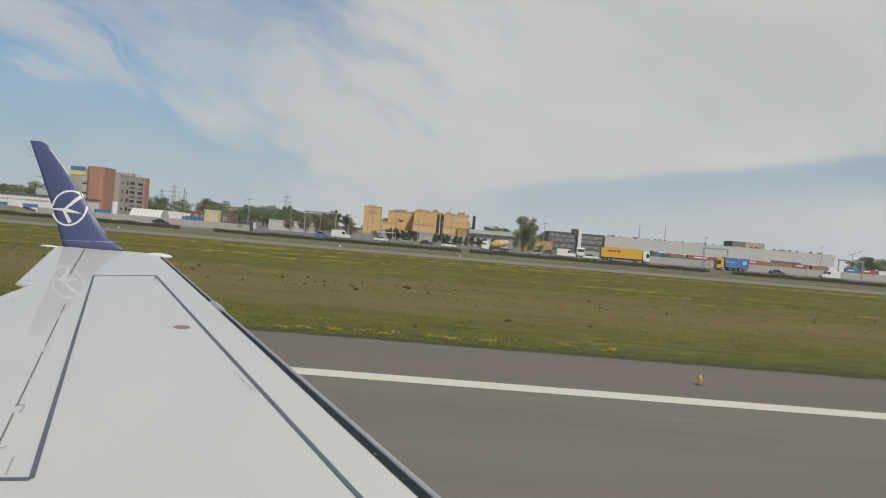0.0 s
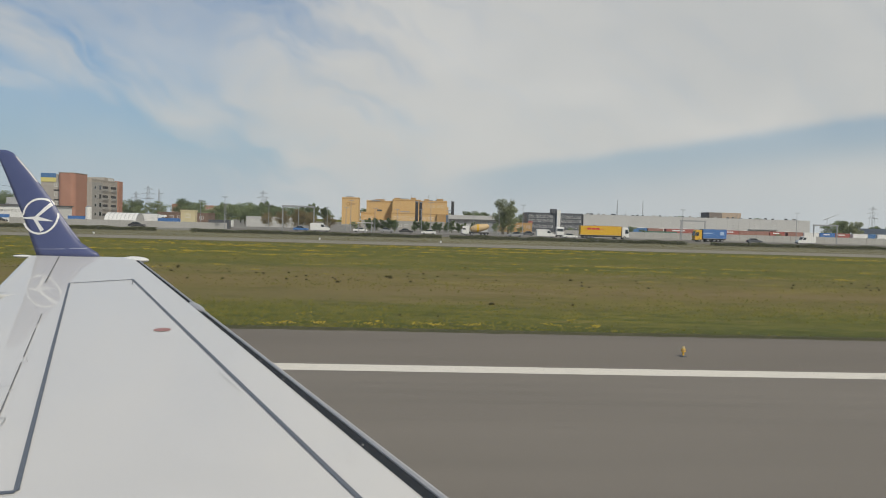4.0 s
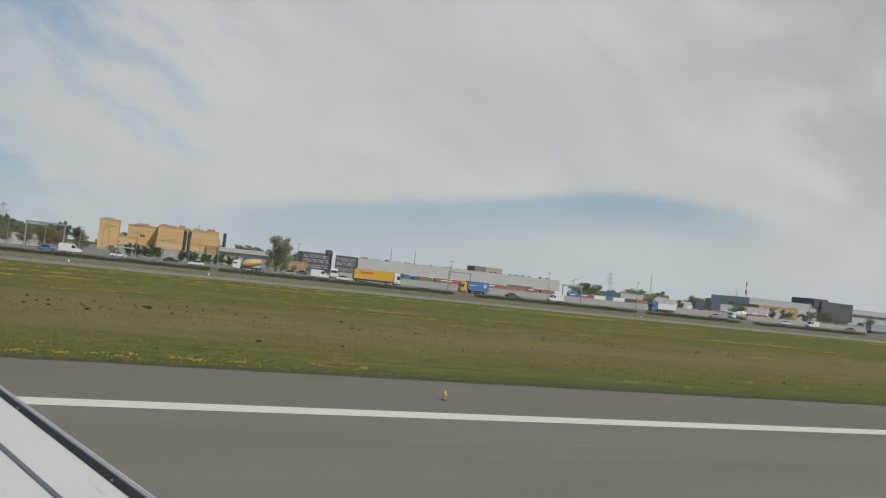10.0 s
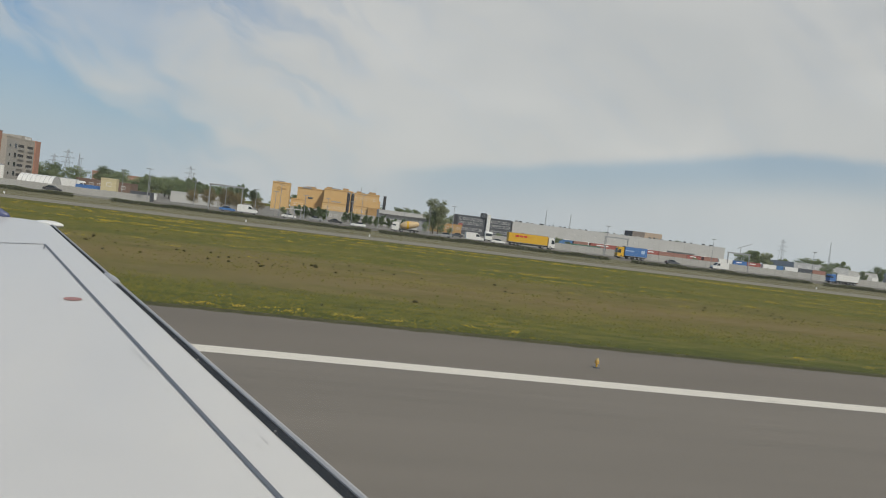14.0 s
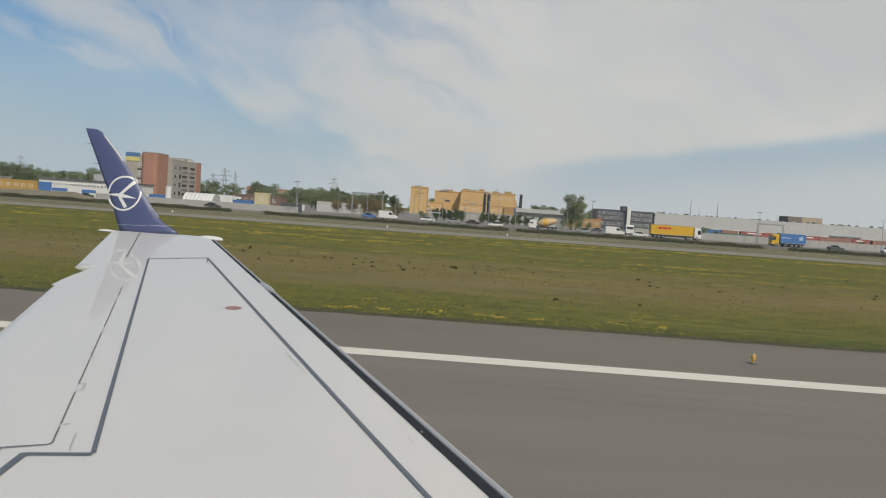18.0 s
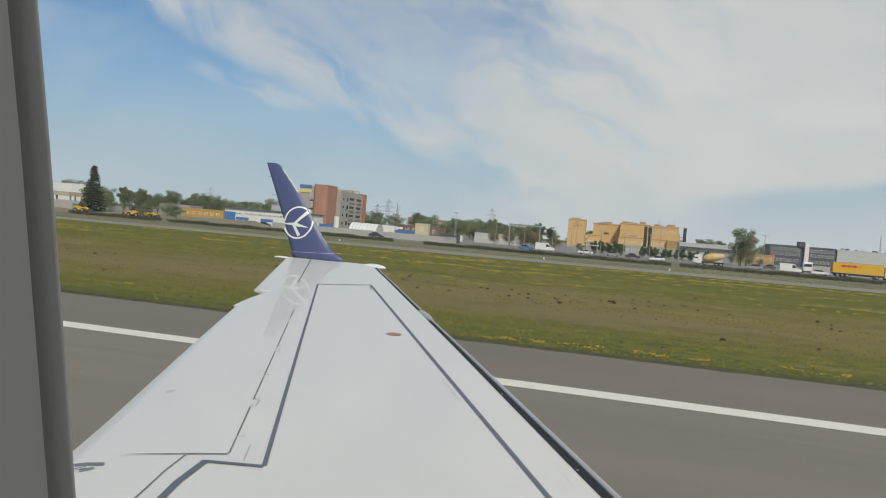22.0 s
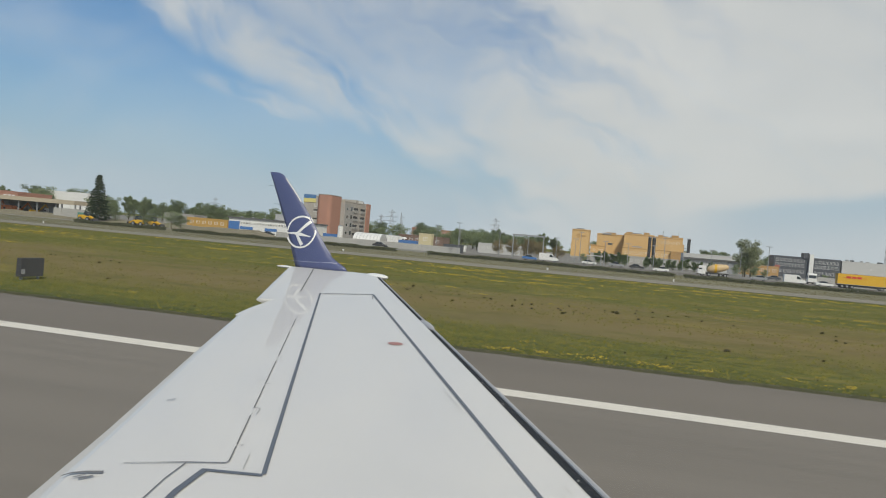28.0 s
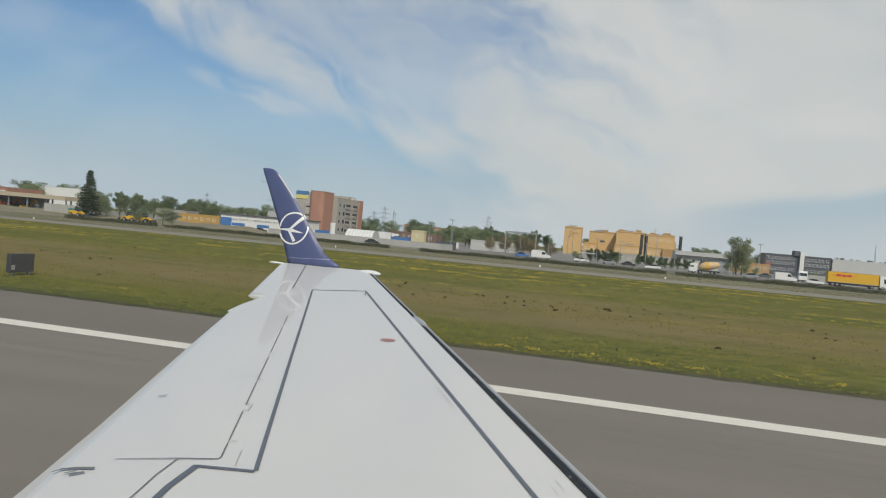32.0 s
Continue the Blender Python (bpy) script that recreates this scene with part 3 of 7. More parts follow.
# small bolts that show in the gap
for y in (4.35, 5.6, 6.1, 7.9):
    bm = rod(bmesh.new(), (lead_x(y) - gap_in(y) * 0.75, y, wing_z(y) - 0.03), (lead_x(y) - gap_in(y) * 0.75, y, wing_z(y) - 0.010), 0.008, sides=8)
    part("slat_fitting", bm, SEAM, wing)


def strip(points, width, lift=0.0035, taper=None):
    """A flat line laid on the wing's upper skin."""
    bm = bmesh.new()
    pairs = []
    for i, (x, y) in enumerate(points):
        a = points[max(i - 1, 0)]
        b = points[min(i + 1, len(points) - 1)]
        dx, dy = b[0] - a[0], b[1] - a[1]
        ln = math.hypot(dx, dy)
        w = (taper[i] if taper else width) / 2
        nx, ny = -dy / ln * w, dx / ln * w
        pairs.append([bm.verts.new((x + nx, y + ny, wing_z(y + ny) + lift + 0.0045)), bm.verts.new((x - nx, y - ny, wing_z(y - ny) + lift + 0.0045))])
    for p, q in zip(pairs, pairs[1:]):
        bm.faces.new([p[0], p[1], q[1], q[0]])
    bmesh.ops.recalc_face_normals(bm, faces=bm.faces[:])
    return bm


part("edge_line", strip([(-4.093, 9.30), (-2.982, 6.50), (-1.857, 3.675)], 0.032, taper=(0.024, 0.026, 0.027)), TAPE, wing, "dark grey painted line")
part("edge_line", strip([(-3.46, 9.67), (-1.93, 6.85), (-0.39, 4.02), (1.15, 1.2)], 0.030), TAPE, wing, "dark grey painted line")
part("edge_line", strip([(-4.10, 9.31), (-3.46, 9.66)], 0.030), SEAM, wing)
part("edge_line", strip([(-1.855, 3.66), (-2.18, 3.60)], 0.030), TAPE, wing)
part("edge_line", strip([(-2.18, 3.61), (-2.16, 3.32), (-1.98, 2.4), (-1.80, 1.2)], 0.040), TAPE, wing)


def on_hinge(f):
    return (-3.595 + 1.48 * f, 7.56 - 3.82 * f)


FAINT = material("faint_seam", (0.40, 0.40, 0.39), rough=0.6)
for y0, y1 in ((7.559, 7.147), (6.979, 6.015), (5.859, 5.199), (5.152, 4.651), (4.503, 3.997), (3.97, 3.761)):
    part("hinge_seam", strip([on_hinge((7.56 - y0) / 3.82), on_hinge((7.56 - y1) / 3.82)], 0.009), SEAM, wing)
for pts in ([(-2.694, 5.199), (-2.643, 5.218)], [(-2.481, 4.651), (-2.424, 4.658)], [(-2.199, 3.99), (-2.172, 4.012)]):
    part("hinge_tick", strip(pts, 0.007), SEAM, wing)
for pts in ([(-2.424, 4.658), (-2.39, 4.544), (-2.42, 4.53)], [(-2.96, 5.99), (-2.91, 5.90), (-2.94, 5.86)], [(-1.994, 3.693), (-2.069, 3.894)], [(-4.143, 7.559), (-4.152, 7.663)], [(-4.044, 7.263), (-4.041, 7.33)], [(-2.384, 6.985), (-2.33, 6.99)], [(-2.80, 5.26), (-2.72, 5.30)]):
    part("faint_tick", strip(pts, 0.007), FAINT, wing)
part("hinge_seam", strip([(-2.123, 3.761), (-2.127, 3.731), (-2.327, 3.651), (-2.63, 3.51)], 0.012, taper=(0.010, 0.012, 0.013, 0.006)), SEAM, wing)
part("hinge_seam", strip([(-2.327, 3.651), (-2.302, 3.42), (-2.22, 3.0)], 0.008), SEAM, wing)
# dark strip painted for the shadow in the trailing-edge notch
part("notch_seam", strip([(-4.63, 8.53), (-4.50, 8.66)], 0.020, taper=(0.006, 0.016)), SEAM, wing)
# dull grey wedge along the trailing edge, widening towards the root
rings = []
for y in (-1.1, 1.0, 3.0, 4.0, 5.0, 6.0, 6.8, 7.4):
    x, z, w = trail_x(y), wing_z(y), 0.004 + 0.062 * max(0.0, min(1.0, (7.4 - y) / 4.4))
    rings.append([(x + 0.03, y, z - 0.030), (x + 0.004, y, z - 0.029), (x - w, y, z - 0.036), (x - w, y, z - 0.042), (x + 0.03, y, z - 0.044)])
part("trailing_wedge", loft(bmesh.new(), rings), material("dull_trailing_edge", (0.50, 0.49, 0.47), rough=0.55, vary=0.06), wing, "dull grey trailing edge")
part("panel_seam", strip([(-5.24, 11.55), (-4.39, 9.31)], 0.016), SEAM, wing)
part("panel_seam", strip([(-3.42, 9.56), (-3.33, 9.30)], 0.014), SEAM, wing)
for i in range(14):
    # stencilled small print, too small to read
    f = i / 13
    x, y = -1.33 + 0.23 * f, 5.67 - 0.40 * f
    part("stencil_bar", strip([(x - 0.038, y - 0.015), (x - 0.018, y - 0.007)], 0.008), FAINT, wing)
part("hook_mark", strip([(-3.097, 4.549), (-3.075, 4.54), (-3.059, 4.59)], 0.010), SEAM, wing)
part("flap_bracket", strip([(-2.80, 3.24), (-2.78, 3.29), (-2.726, 3.33), (-2.641, 3.365)], 0.03, taper=(0.008, 0.02, 0.026, 0.030)), SEAM, wing)
part("flap_bracket", strip([(-2.735, 3.25), (-2.70, 3.30)], 0.012), SEAM, wing)
part("flap_bracket", strip([(-2.70, 3.245), (-2.655, 3.305)], 0.018), SEAM, wing)
# the faded red spot over a fuel drain
bm = bmesh.new()
vs = [bm.verts.new((-2.225 + 0.078 * math.cos(a), 7.004 + 0.068 * math.sin(a), wing_z(7.004 + 0.068 * math.sin(a)) + 0.008)) for a in [2 * math.pi * i / 28 for i in range(28)]]
bm.faces.new(vs)
part("red_spot", bm, RED_MARK, wing, "faded red oval marking")
SCUFF = material("scuff_grey", (0.59, 0.583, 0.568), rough=0.6)
rnd = random.Random(11)
for i in range(18):
    y = rnd.uniform(3.6, 9.5)
    x = lead_x(y) - gap_in(y) - rnd.uniform(0.04, 0.26)
    ln = rnd.uniform(0.03, 0.10)
    part("scuff", strip([(x, y), (x - ln * 0.5, y + ln)], rnd.uniform(0.003, 0.006)), SCUFF, wing)

def pod(centre, ax, ay, az, turn):
    bm = bmesh.new()
    bmesh.ops.create_uvsphere(bm, u_segments=18, v_segments=10, radius=1.0)
    m = Matrix.Translation(centre) @ Matrix.Rotation(turn, 4, "Z") @ Matrix.Diagonal((ax, ay, az, 1))
    bmesh.ops.transform(bm, matrix=m, verts=bm.verts[:])
    return bm


part("slat_end_fairing", pod((-2.29, 8.30, wing_z(8.3) - 0.045), 0.055, 0.42, 0.045, 0.503), BARE, wing, "pale rounded fairing at the slat end", smooth=True)
part("tip_fairing", pod((-4.10, 11.56, wing_z(11.5) - 0.015), 0.24, 0.10, 0.050, -0.35), WHITE_MARK, wing, "white rounded wing-tip fairing", smooth=True)
part("tip_fairing", pod((-5.80, 11.58, wing_z(11.5) - 0.005), 0.15, 0.05, 0.022, 0.0), WHITE_MARK, wing, "white tail spike of the wing tip", smooth=True)

# winglet: stations from the root upwards (lead x, trail x, y, z, thickness)
OUTLINE = [(3.238, -4.66, -5.62, 0.050), (3.30, -4.70, -5.65, 0.050), (3.35, -4.79, -5.67, 0.052), (3.454, -4.968, -5.72, 0.052), (3.646, -5.142, -5.80, 0.048), (3.878, -5.324, -5.905, 0.044),
           (4.134, -5.512, -6.043, 0.038), (4.489, -5.814, -6.222, 0.030), (4.751, -6.063, -6.36, 0.022), (4.83, -6.141, -6.40, 0.014), (4.875, -6.247, -6.422, 0.008)]
STATIONS = [(lx, tx, 11.64 + 0.2 * (z - 3.24), z, t) for z, lx, tx, t in OUTLINE]


def half(s, t):
    return t * 2.2 * math.sqrt(max(s, 0.0)) * (1 - s) * 1.15


def winglet_at(z):
    for a, b in zip(STATIONS, STATIONS[1:]):
        if a[3] <= z <= b[3]:
            f = (z - a[3]) / (b[3] - a[3])
            return [p + (q - p) * f for p, q in zip(a, b)]
    return list(STATIONS[-1])


rings = []
for lx, tx, y, z, t in STATIONS:
    ring = []
    for s in (0.0, 0.02, 0.08, 0.2, 0.4, 0.65, 0.88, 1.0):
        ring.append((lx + (tx - lx) * s, y - half(s, t) - 0.002, z))
    for s in (1.0, 0.88, 0.65, 0.4, 0.2, 0.08, 0.02, 0.0):
        ring.append((lx + (tx - lx) * s, y + half(s, t) + 0.002, z))
    rings.append(ring)
winglet = part("winglet", loft(bmesh.new(), rings), NAVY, airliner, "glossy navy blue winglet with a white emblem", smooth=True)
winglet.location.z = -0.038
# pale metal strip up the winglet's leading edge
rings = []
for z in [3.50 + 1.28 * i / 16 for i in range(17)]:
    lx, tx, y, zz, t = winglet_at(z)
    rings.append([(lx + 0.004, y - 0.016, z), (lx - 0.012, y - 0.022, z), (lx - 0.012, y + 0.02, z), (lx + 0.004, y + 0.016, z)])
part("leading_edge_strip", loft(bmesh.new(), rings[11:]), BARE, winglet, "bright metal edge")
part("leading_edge_strip", loft(bmesh.new(), rings[:12]), material("navy_edge", (0.10, 0.11, 0.22), rough=0.3), winglet)


def on_winglet(x, z, lift=0.005):
    lx, tx, y, zz, t = winglet_at(z)
    s = min(max((x - lx) / (tx - lx), 0.0), 1.0)
    return (x, y - half(s, t) - 0.002 - lift, z)


def ribbon(outline_a, outline_b):
    bm = bmesh.new()
    a = [bm.verts.new(on_winglet(*p)) for p in outline_a]
    b = [bm.verts.new(on_winglet(*p)) for p in outline_b]
    for i in range(len(a) - 1):
        bm.faces.new([a[i], a[i + 1], b[i + 1], b[i]])
    bmesh.ops.recalc_face_normals(bm, faces=bm.faces[:])
    return bm


EX, EZ, ER = -5.615, 3.850, 0.285


def arc(a0, a1):
    n = 40
    aa = [radians(a0 + (a1 - a0) * i / n) for i in range(n + 1)]
    return ribbon([(EX + ER * math.cos(a), EZ + ER * math.sin(a)) for a in aa], [(EX + (ER - 0.030) * math.cos(a), EZ + (ER - 0.030) * math.sin(a)) for a in aa])


def spoke(x0, z0, x1, z1, w0, w1):
    n = 8
    ln = math.hypot(x1 - x0, z1 - z0)
    nx, nz = -(z1 - z0) / ln, (x1 - x0) / ln
    a, b = [], []
    for i in range(n + 1):
        f = i / n
        x, z, w = x0 + (x1 - x0) * f, z0 + (z1 - z0) * f, (w0 + (w1 - w0) * f) / 2
        a.append((x + nx * w, z + nz * w))
        b.append((x - nx * w, z - nz * w))
    return ribbon(a, b)


part("emblem_ring", arc(52, 178), WHITE_MARK, winglet, "white emblem ring")
part("emblem_ring", arc(204, 372), WHITE_MARK, winglet, "white emblem ring")
part("emblem_bar", spoke(EX - 0.07, EZ - 0.03, EX + 0.17, EZ + 0.215, 0.040, 0.062), WHITE_MARK, winglet)
part("emblem_bar", spoke(EX - 0.05, EZ - 0.03, EX - 0.265, EZ - 0.035, 0.050, 0.020), WHITE_MARK, winglet)
part("emblem_bar", spoke(EX - 0.09, EZ - 0.03, EX + 0.055, EZ - 0.225, 0.045, 0.060), WHITE_MARK, winglet)
part("emblem_bar", spoke(EX - 0.05, EZ - 0.035, EX + 0.20, EZ - 0.07, 0.065, 0.010), WHITE_MARK, winglet)
# pale ribbon coloured as the sheen along the winglet's foot
part("base_line", ribbon([(-5.70, 3.345), (-5.35, 3.355), (-5.0, 3.375), (-4.86, 3.385)], [(-5.70, 3.339), (-5.35, 3.345), (-5.0, 3.362), (-4.86, 3.362)]), material("navy_sheen_line", (0.28, 0.29, 0.38), rough=0.4), winglet)
for z, x in ((4.62, -6.285), (4.30, -6.12)):
    part("static_wick", rod(bmesh.new(), (x + 0.02, winglet_at(z)[2], z), (x - 0.13, winglet_at(z)[2], z + 0.012), 0.004, 0.0025, 6), DARK, winglet)

# fuselage tube and the cabin window
FY, FZ, FR = -1.387, 3.70, 1.50
WCX, WCZ, WA, WB = 0.0685, 3.90, 0.1715, 0.235


def skin(x, a, shrink=0.0):
    k = 1.0
    if x > 9:
        k = math.sqrt(max(1 - ((x - 9) / 6.2) ** 2, 0.003))
    if x < -8:
        k = max(1 - ((-8 - x) / 10.0) ** 1.5, 0.05)
    return (x, FY + (FR - shrink) * k * math.cos(a), FZ + (FR - shrink) * k * math.sin(a) + (0.5 * (1 - k) if x < -8 else 0.0))


def tube(shrink, x_from, x_to, hole_x, hole_a):
    """A fuselage skin with a window hole that follows its curve."""
    bm = bmesh.new()
    xs = sorted([x_from + (x_to - x_from) * i / 26 for i in range(27)] + list(hole_x))
    na = 40
    angles = sorted([2 * math.pi * i / na - 0.5 for i in range(na) if not hole_a[0] < 2 * math.pi * i / na - 0.5 < hole_a[1]] + list(hole_a))
    xs = [x for x in xs if not hole_x[0] < x < hole_x[1]]
    grid = [[bm.verts.new(skin(x, a, shrink)) for a in angles] for x in xs]
    ia = angles.index(hole_a[0])
    ix = xs.index(hole_x[0])
    for i in range(len(xs) - 1):
        for j in range(len(angles)):
            if i == ix and j == ia:
                continue
            k = (j + 1) % len(angles)
            bm.faces.new([grid[i][j], grid[i][k], grid[i + 1][k], grid[i + 1][j]])
    bm.faces.new(grid[0])
    bm.faces.new(grid[-1][::-1])
    # patch round the oval
    n = 56
    inner, outer = [], []
    for i in range(n):
        t = 2 * math.pi * i / n
        c, s = math.cos(t), math.sin(t)
        e = 0.62
        oz = WCZ + WB * math.copysign(abs(s) ** e, s)
        ox = WCX + WA * math.copysign(abs(c) ** e, c) - 0.056 * (oz - WCZ)
        inner.append((ox, math.asin((oz - FZ) / (FR - shrink))))
        m = max(abs(c), abs(s))
        hx = (hole_x[0] + hole_x[1]) / 2 + (hole_x[1] - hole_x[0]) / 2 * c / m
        ha = (hole_a[0] + hole_a[1]) / 2 + (hole_a[1] - hole_a[0]) / 2 * s / m
        outer.append((hx, ha))
    vi = [bm.verts.new(skin(x, a, shrink)) for x, a in inner]
    vo = [bm.verts.new(skin(x, a, shrink)) for x, a in outer]
    for i in range(n):
        j = (i + 1) % n
        bm.faces.new([vi[i], vi[j], vo[j], vo[i]])
    bmesh.ops.recalc_face_normals(bm, faces=bm.faces[:])
    return bm, [skin(x, a, shrink) for x, a in inner]


bm, oval_out = tube(0.0, -17.5, 15.0, (-0.32, 0.46), (-0.24, 0.50))
fuselage = part("fuselage", bm, FUSELAGE, airliner, "white fuselage skin", smooth=True)
bm, oval_in = tube(0.085, -7.0, 8.5, (-0.32, 0.46), (-0.24, 0.50))
part("cabin_lining", bm, CABIN, fuselage, "grey cabin side panel")
# window reveal between lining and skin, and its dark seal
wide = [(WCX + (p[0] - WCX) * 1.10, p[1], WCZ + (p[2] - WCZ) * 1.08) for p in oval_in]
bm = loft(bmesh.new(), [wide, [(WCX + (p[0] - WCX) * 1.03, p[1] * 0.5 + q[1] * 0.5, WCZ + (p[2] - WCZ) * 1.02) for p, q in zip(oval_in, oval_out)], [(p[0], p[1] - 0.006, p[2]) for p in oval_out]], caps=False)
window_reveal = part("window_reveal", bm, CABIN, fuselage, "worn grey plastic window surround", smooth=True)
bm = loft(bmesh.new(), [[(p[0], p[1] - 0.006, p[2]) for p in oval_out], [(WCX + (p[0] - WCX) * 0.988, p[1] - 0.003, WCZ + (p[2] - WCZ) * 0.99) for p in oval_out], oval_out], caps=False)
part("window_seal", bm, RUBBER, fuselage, "worn grey window seal", smooth=True)

# slightly hazy acrylic pane; milky share added to lift dark tones like air haze
pane_mat = bpy.data.materials.new("hazy_acrylic")
pane_mat.use_nodes = True
pane_mat.node_tree.nodes.clear()
g = Graph(pane_mat.node_tree)
clear_part, milk, blend, surf = g.node("ShaderNodeBsdfTransparent"), g.node("ShaderNodeBsdfTranslucent"), g.node("ShaderNodeMixShader"), g.node("ShaderNodeOutputMaterial")
milk.inputs[0].default_value = (0.9, 0.9, 0.88, 1)
co = g.node("ShaderNodeTexCoord").outputs["Object"]
smear = g.noise(co, 5.0, 4.0, 0.6, 0.5)
g.put(blend.inputs[0], g.m("ADD", 0.045, g.m("MULTIPLY", smear, 0.03)))
g.put(blend.inputs[1], clear_part.outputs[0])
g.put(blend.inputs[2], milk.outputs[0])
g.put(surf.inputs[0], blend.outputs[0])
bm = bmesh.new()
bm.faces.new([bm.verts.new((p[0], p[1] - 0.004, p[2])) for p in oval_out])
bmesh.ops.triangulate(bm, faces=bm.faces[:])
pane = part("pane", bm, pane_mat, fuselage, "slightly hazy acrylic window pane, milky to lift dark tones")
pane.visible_shadow = False

# undercarriage under the tube
for gx, gy in ((0.6, -3.9), (0.6, 1.1), (11.3, -1.4)):
    part("gear_leg", rod(bmesh.new(), (gx, gy, 0.4), (gx, gy if gx > 5 else gy * 0.9, 2.02 if gx < 5 else 2.4), 0.09, 0.12, 10), STEEL, airliner, "steel undercarriage leg")
    for s in (-0.26, 0.26):
        wh = shared("wheel", wheel_mesh(0.45, 0.3), airliner, (gx, gy + s, 0.462))

# ---- trees and hedges ----
def leaves(bm, rnd, centre, spread, count, size, flat=1.0):
    for _ in range(count):
        d = Vector((rnd.gauss(0, 1), rnd.gauss(0, 1), rnd.gauss(0, 1)))
        d = d.normalized() * (rnd.random() ** 0.45)
        c = Vector(centre) + Vector((d.x * spread[0], d.y * spread[1], d.z * spread[2]))
        s = size * rnd.uniform(0.6, 1.4)
        a = Vector((rnd.uniform(-1, 1), rnd.uniform(-1, 1), rnd.uniform(-1, 1))).normalized()
        b = a.orthogonal().normalized()
        n = a.cross(b)
        bm.faces.new([bm.verts.new(c + a * s), bm.verts.new(c + b * s * 0.8), bm.verts.new(c - a * s * 0.9 + n * s * 0.3), bm.verts.new(c - b * s * 0.7)])


def broadleaf(seed, height, wide, mat, density=1.0):
    """Meshes of a broadleaved tree: tapered trunk with limbs, and a ragged crown of many leaf clumps."""
    rnd = random.Random(seed)
    tb, cb = bmesh.new(), bmesh.new()
    rod(tb, (0, 0, 0), (0.1, 0, height * 0.35), height * 0.024, height * 0.017)
    rod(tb, (0.1, 0, height * 0.34), (0.0, 0.1, height * 0.85), height * 0.017, height * 0.004)
    for i in range(11):
        a, z = rnd.uniform(0, 6.28), height * rnd.uniform(0.22, 0.72)
        r = wide * rnd.uniform(0.45, 1.0) * (1.1 - abs(z / height - 0.45))
        tip = Vector((r * math.cos(a), r * math.sin(a), z + height * rnd.uniform(0.08, 0.25)))
        rod(tb, (0.05, 0, z), tip, height * 0.009, height * 0.002, 6)
        leaves(cb, rnd, tip, (wide * 0.34, wide * 0.34, height * 0.10), int(120 * density), height * 0.021)
        leaves(cb, rnd, (tip * 0.62 + Vector((0, 0, z * 0.38))), (wide * 0.30, wide * 0.30, height * 0.10), int(80 * density), height * 0.021)
    leaves(cb, rnd, (0, 0, height * 0.86), (wide * 0.38, wide * 0.38, height * 0.13), int(220 * density), height * 0.02)
    leaves(cb, rnd, (0, 0, height * 0.60), (wide * 0.62, wide * 0.62, height * 0.26), int(480 * density), height * 0.022)
    leaves(cb, rnd, (0, 0, height * 0.30), (wide * 0.70, wide * 0.70, height * 0.24), int(330 * density), height * 0.022)
    return mesh_of(tb, "trunk", BARK), mesh_of(cb, "crown", mat)


def spruce(seed, height, wide):
    rnd = random.Random(seed)
    tb, cb = bmesh.new(), bmesh.new()
    rod(tb, (0, 0, 0), (0, 0, height * 0.97), height * 0.018, 0.02)
    tiers = 17
    for k in range(tiers):
        z = height * (0.10 + 0.87 * k / tiers)
        r = wide * (1 - (k / tiers)) ** 0.85
        for j in range(9):
            a = rnd.uniform(0, 6.28)
            rr = r * rnd.uniform(0.7, 1.1)
            tip = Vector((rr * math.cos(a), rr * math.sin(a), z - rr * 0.22))
            rod(cb, (0, 0, z), tip, 0.05, 0.01, 4)
            for f in (0.4, 0.7, 0.95):
                leaves(cb, rnd, tip * f + Vector((0, 0, z * (1 - f))), (0.35, 0.35, 0.22), 8, height * 0.016)
    return mesh_of(tb, "trunk", BARK), mesh_of(cb, "crown", NEEDLE)


KINDS = {"round": broadleaf(1, 10, 4.2, LEAF), "tall": broadleaf(2, 10, 2.6, LEAF), "pale": broadleaf(3, 10, 3.6, LEAF_PALE, 0.9),
         "bush": broadleaf(9, 10, 8.5, LEAF, 1.3), "bushy": broadleaf(4, 10, 6.5, LEAF), "spruce": spruce(6, 10, 2.6), "street": broadleaf(14, 10, 4.6, LEAF_DARK, 2.0), "willow": broadleaf(12, 10, 8.0, WILLOW, 1.2)}


def tree(kind, x, y, h, wide=1.0, name="tree", label="", group="roadside trees"):
    words = {"round": "round-crowned broadleaved tree in full green leaf", "tall": "tall slender broadleaved tree in green leaf", "pale": "tall airy tree with thin young leaves",
             "bushy": "wide bushy green tree by the yards", "spruce": "dark green pointed spruce",
             "bush": "broad dense green bush beside the road", "street": "small round dark green street tree", "willow": "wide yellow-brown willow bush beside the road"}
    k = h / 10.0
    t = thing(name, (x, y, 0.0), label or words[kind], "tree" if name == "tree" else "shrub", group)
    rz = (x * 7.13 + y * 3.7) % 6.28
    for nm, me in zip(("trunk", "crown"), KINDS[kind]):
        shared(nm, me, t, (0, 0, 0), (k * wide, k * wide, k), rz)
    return t


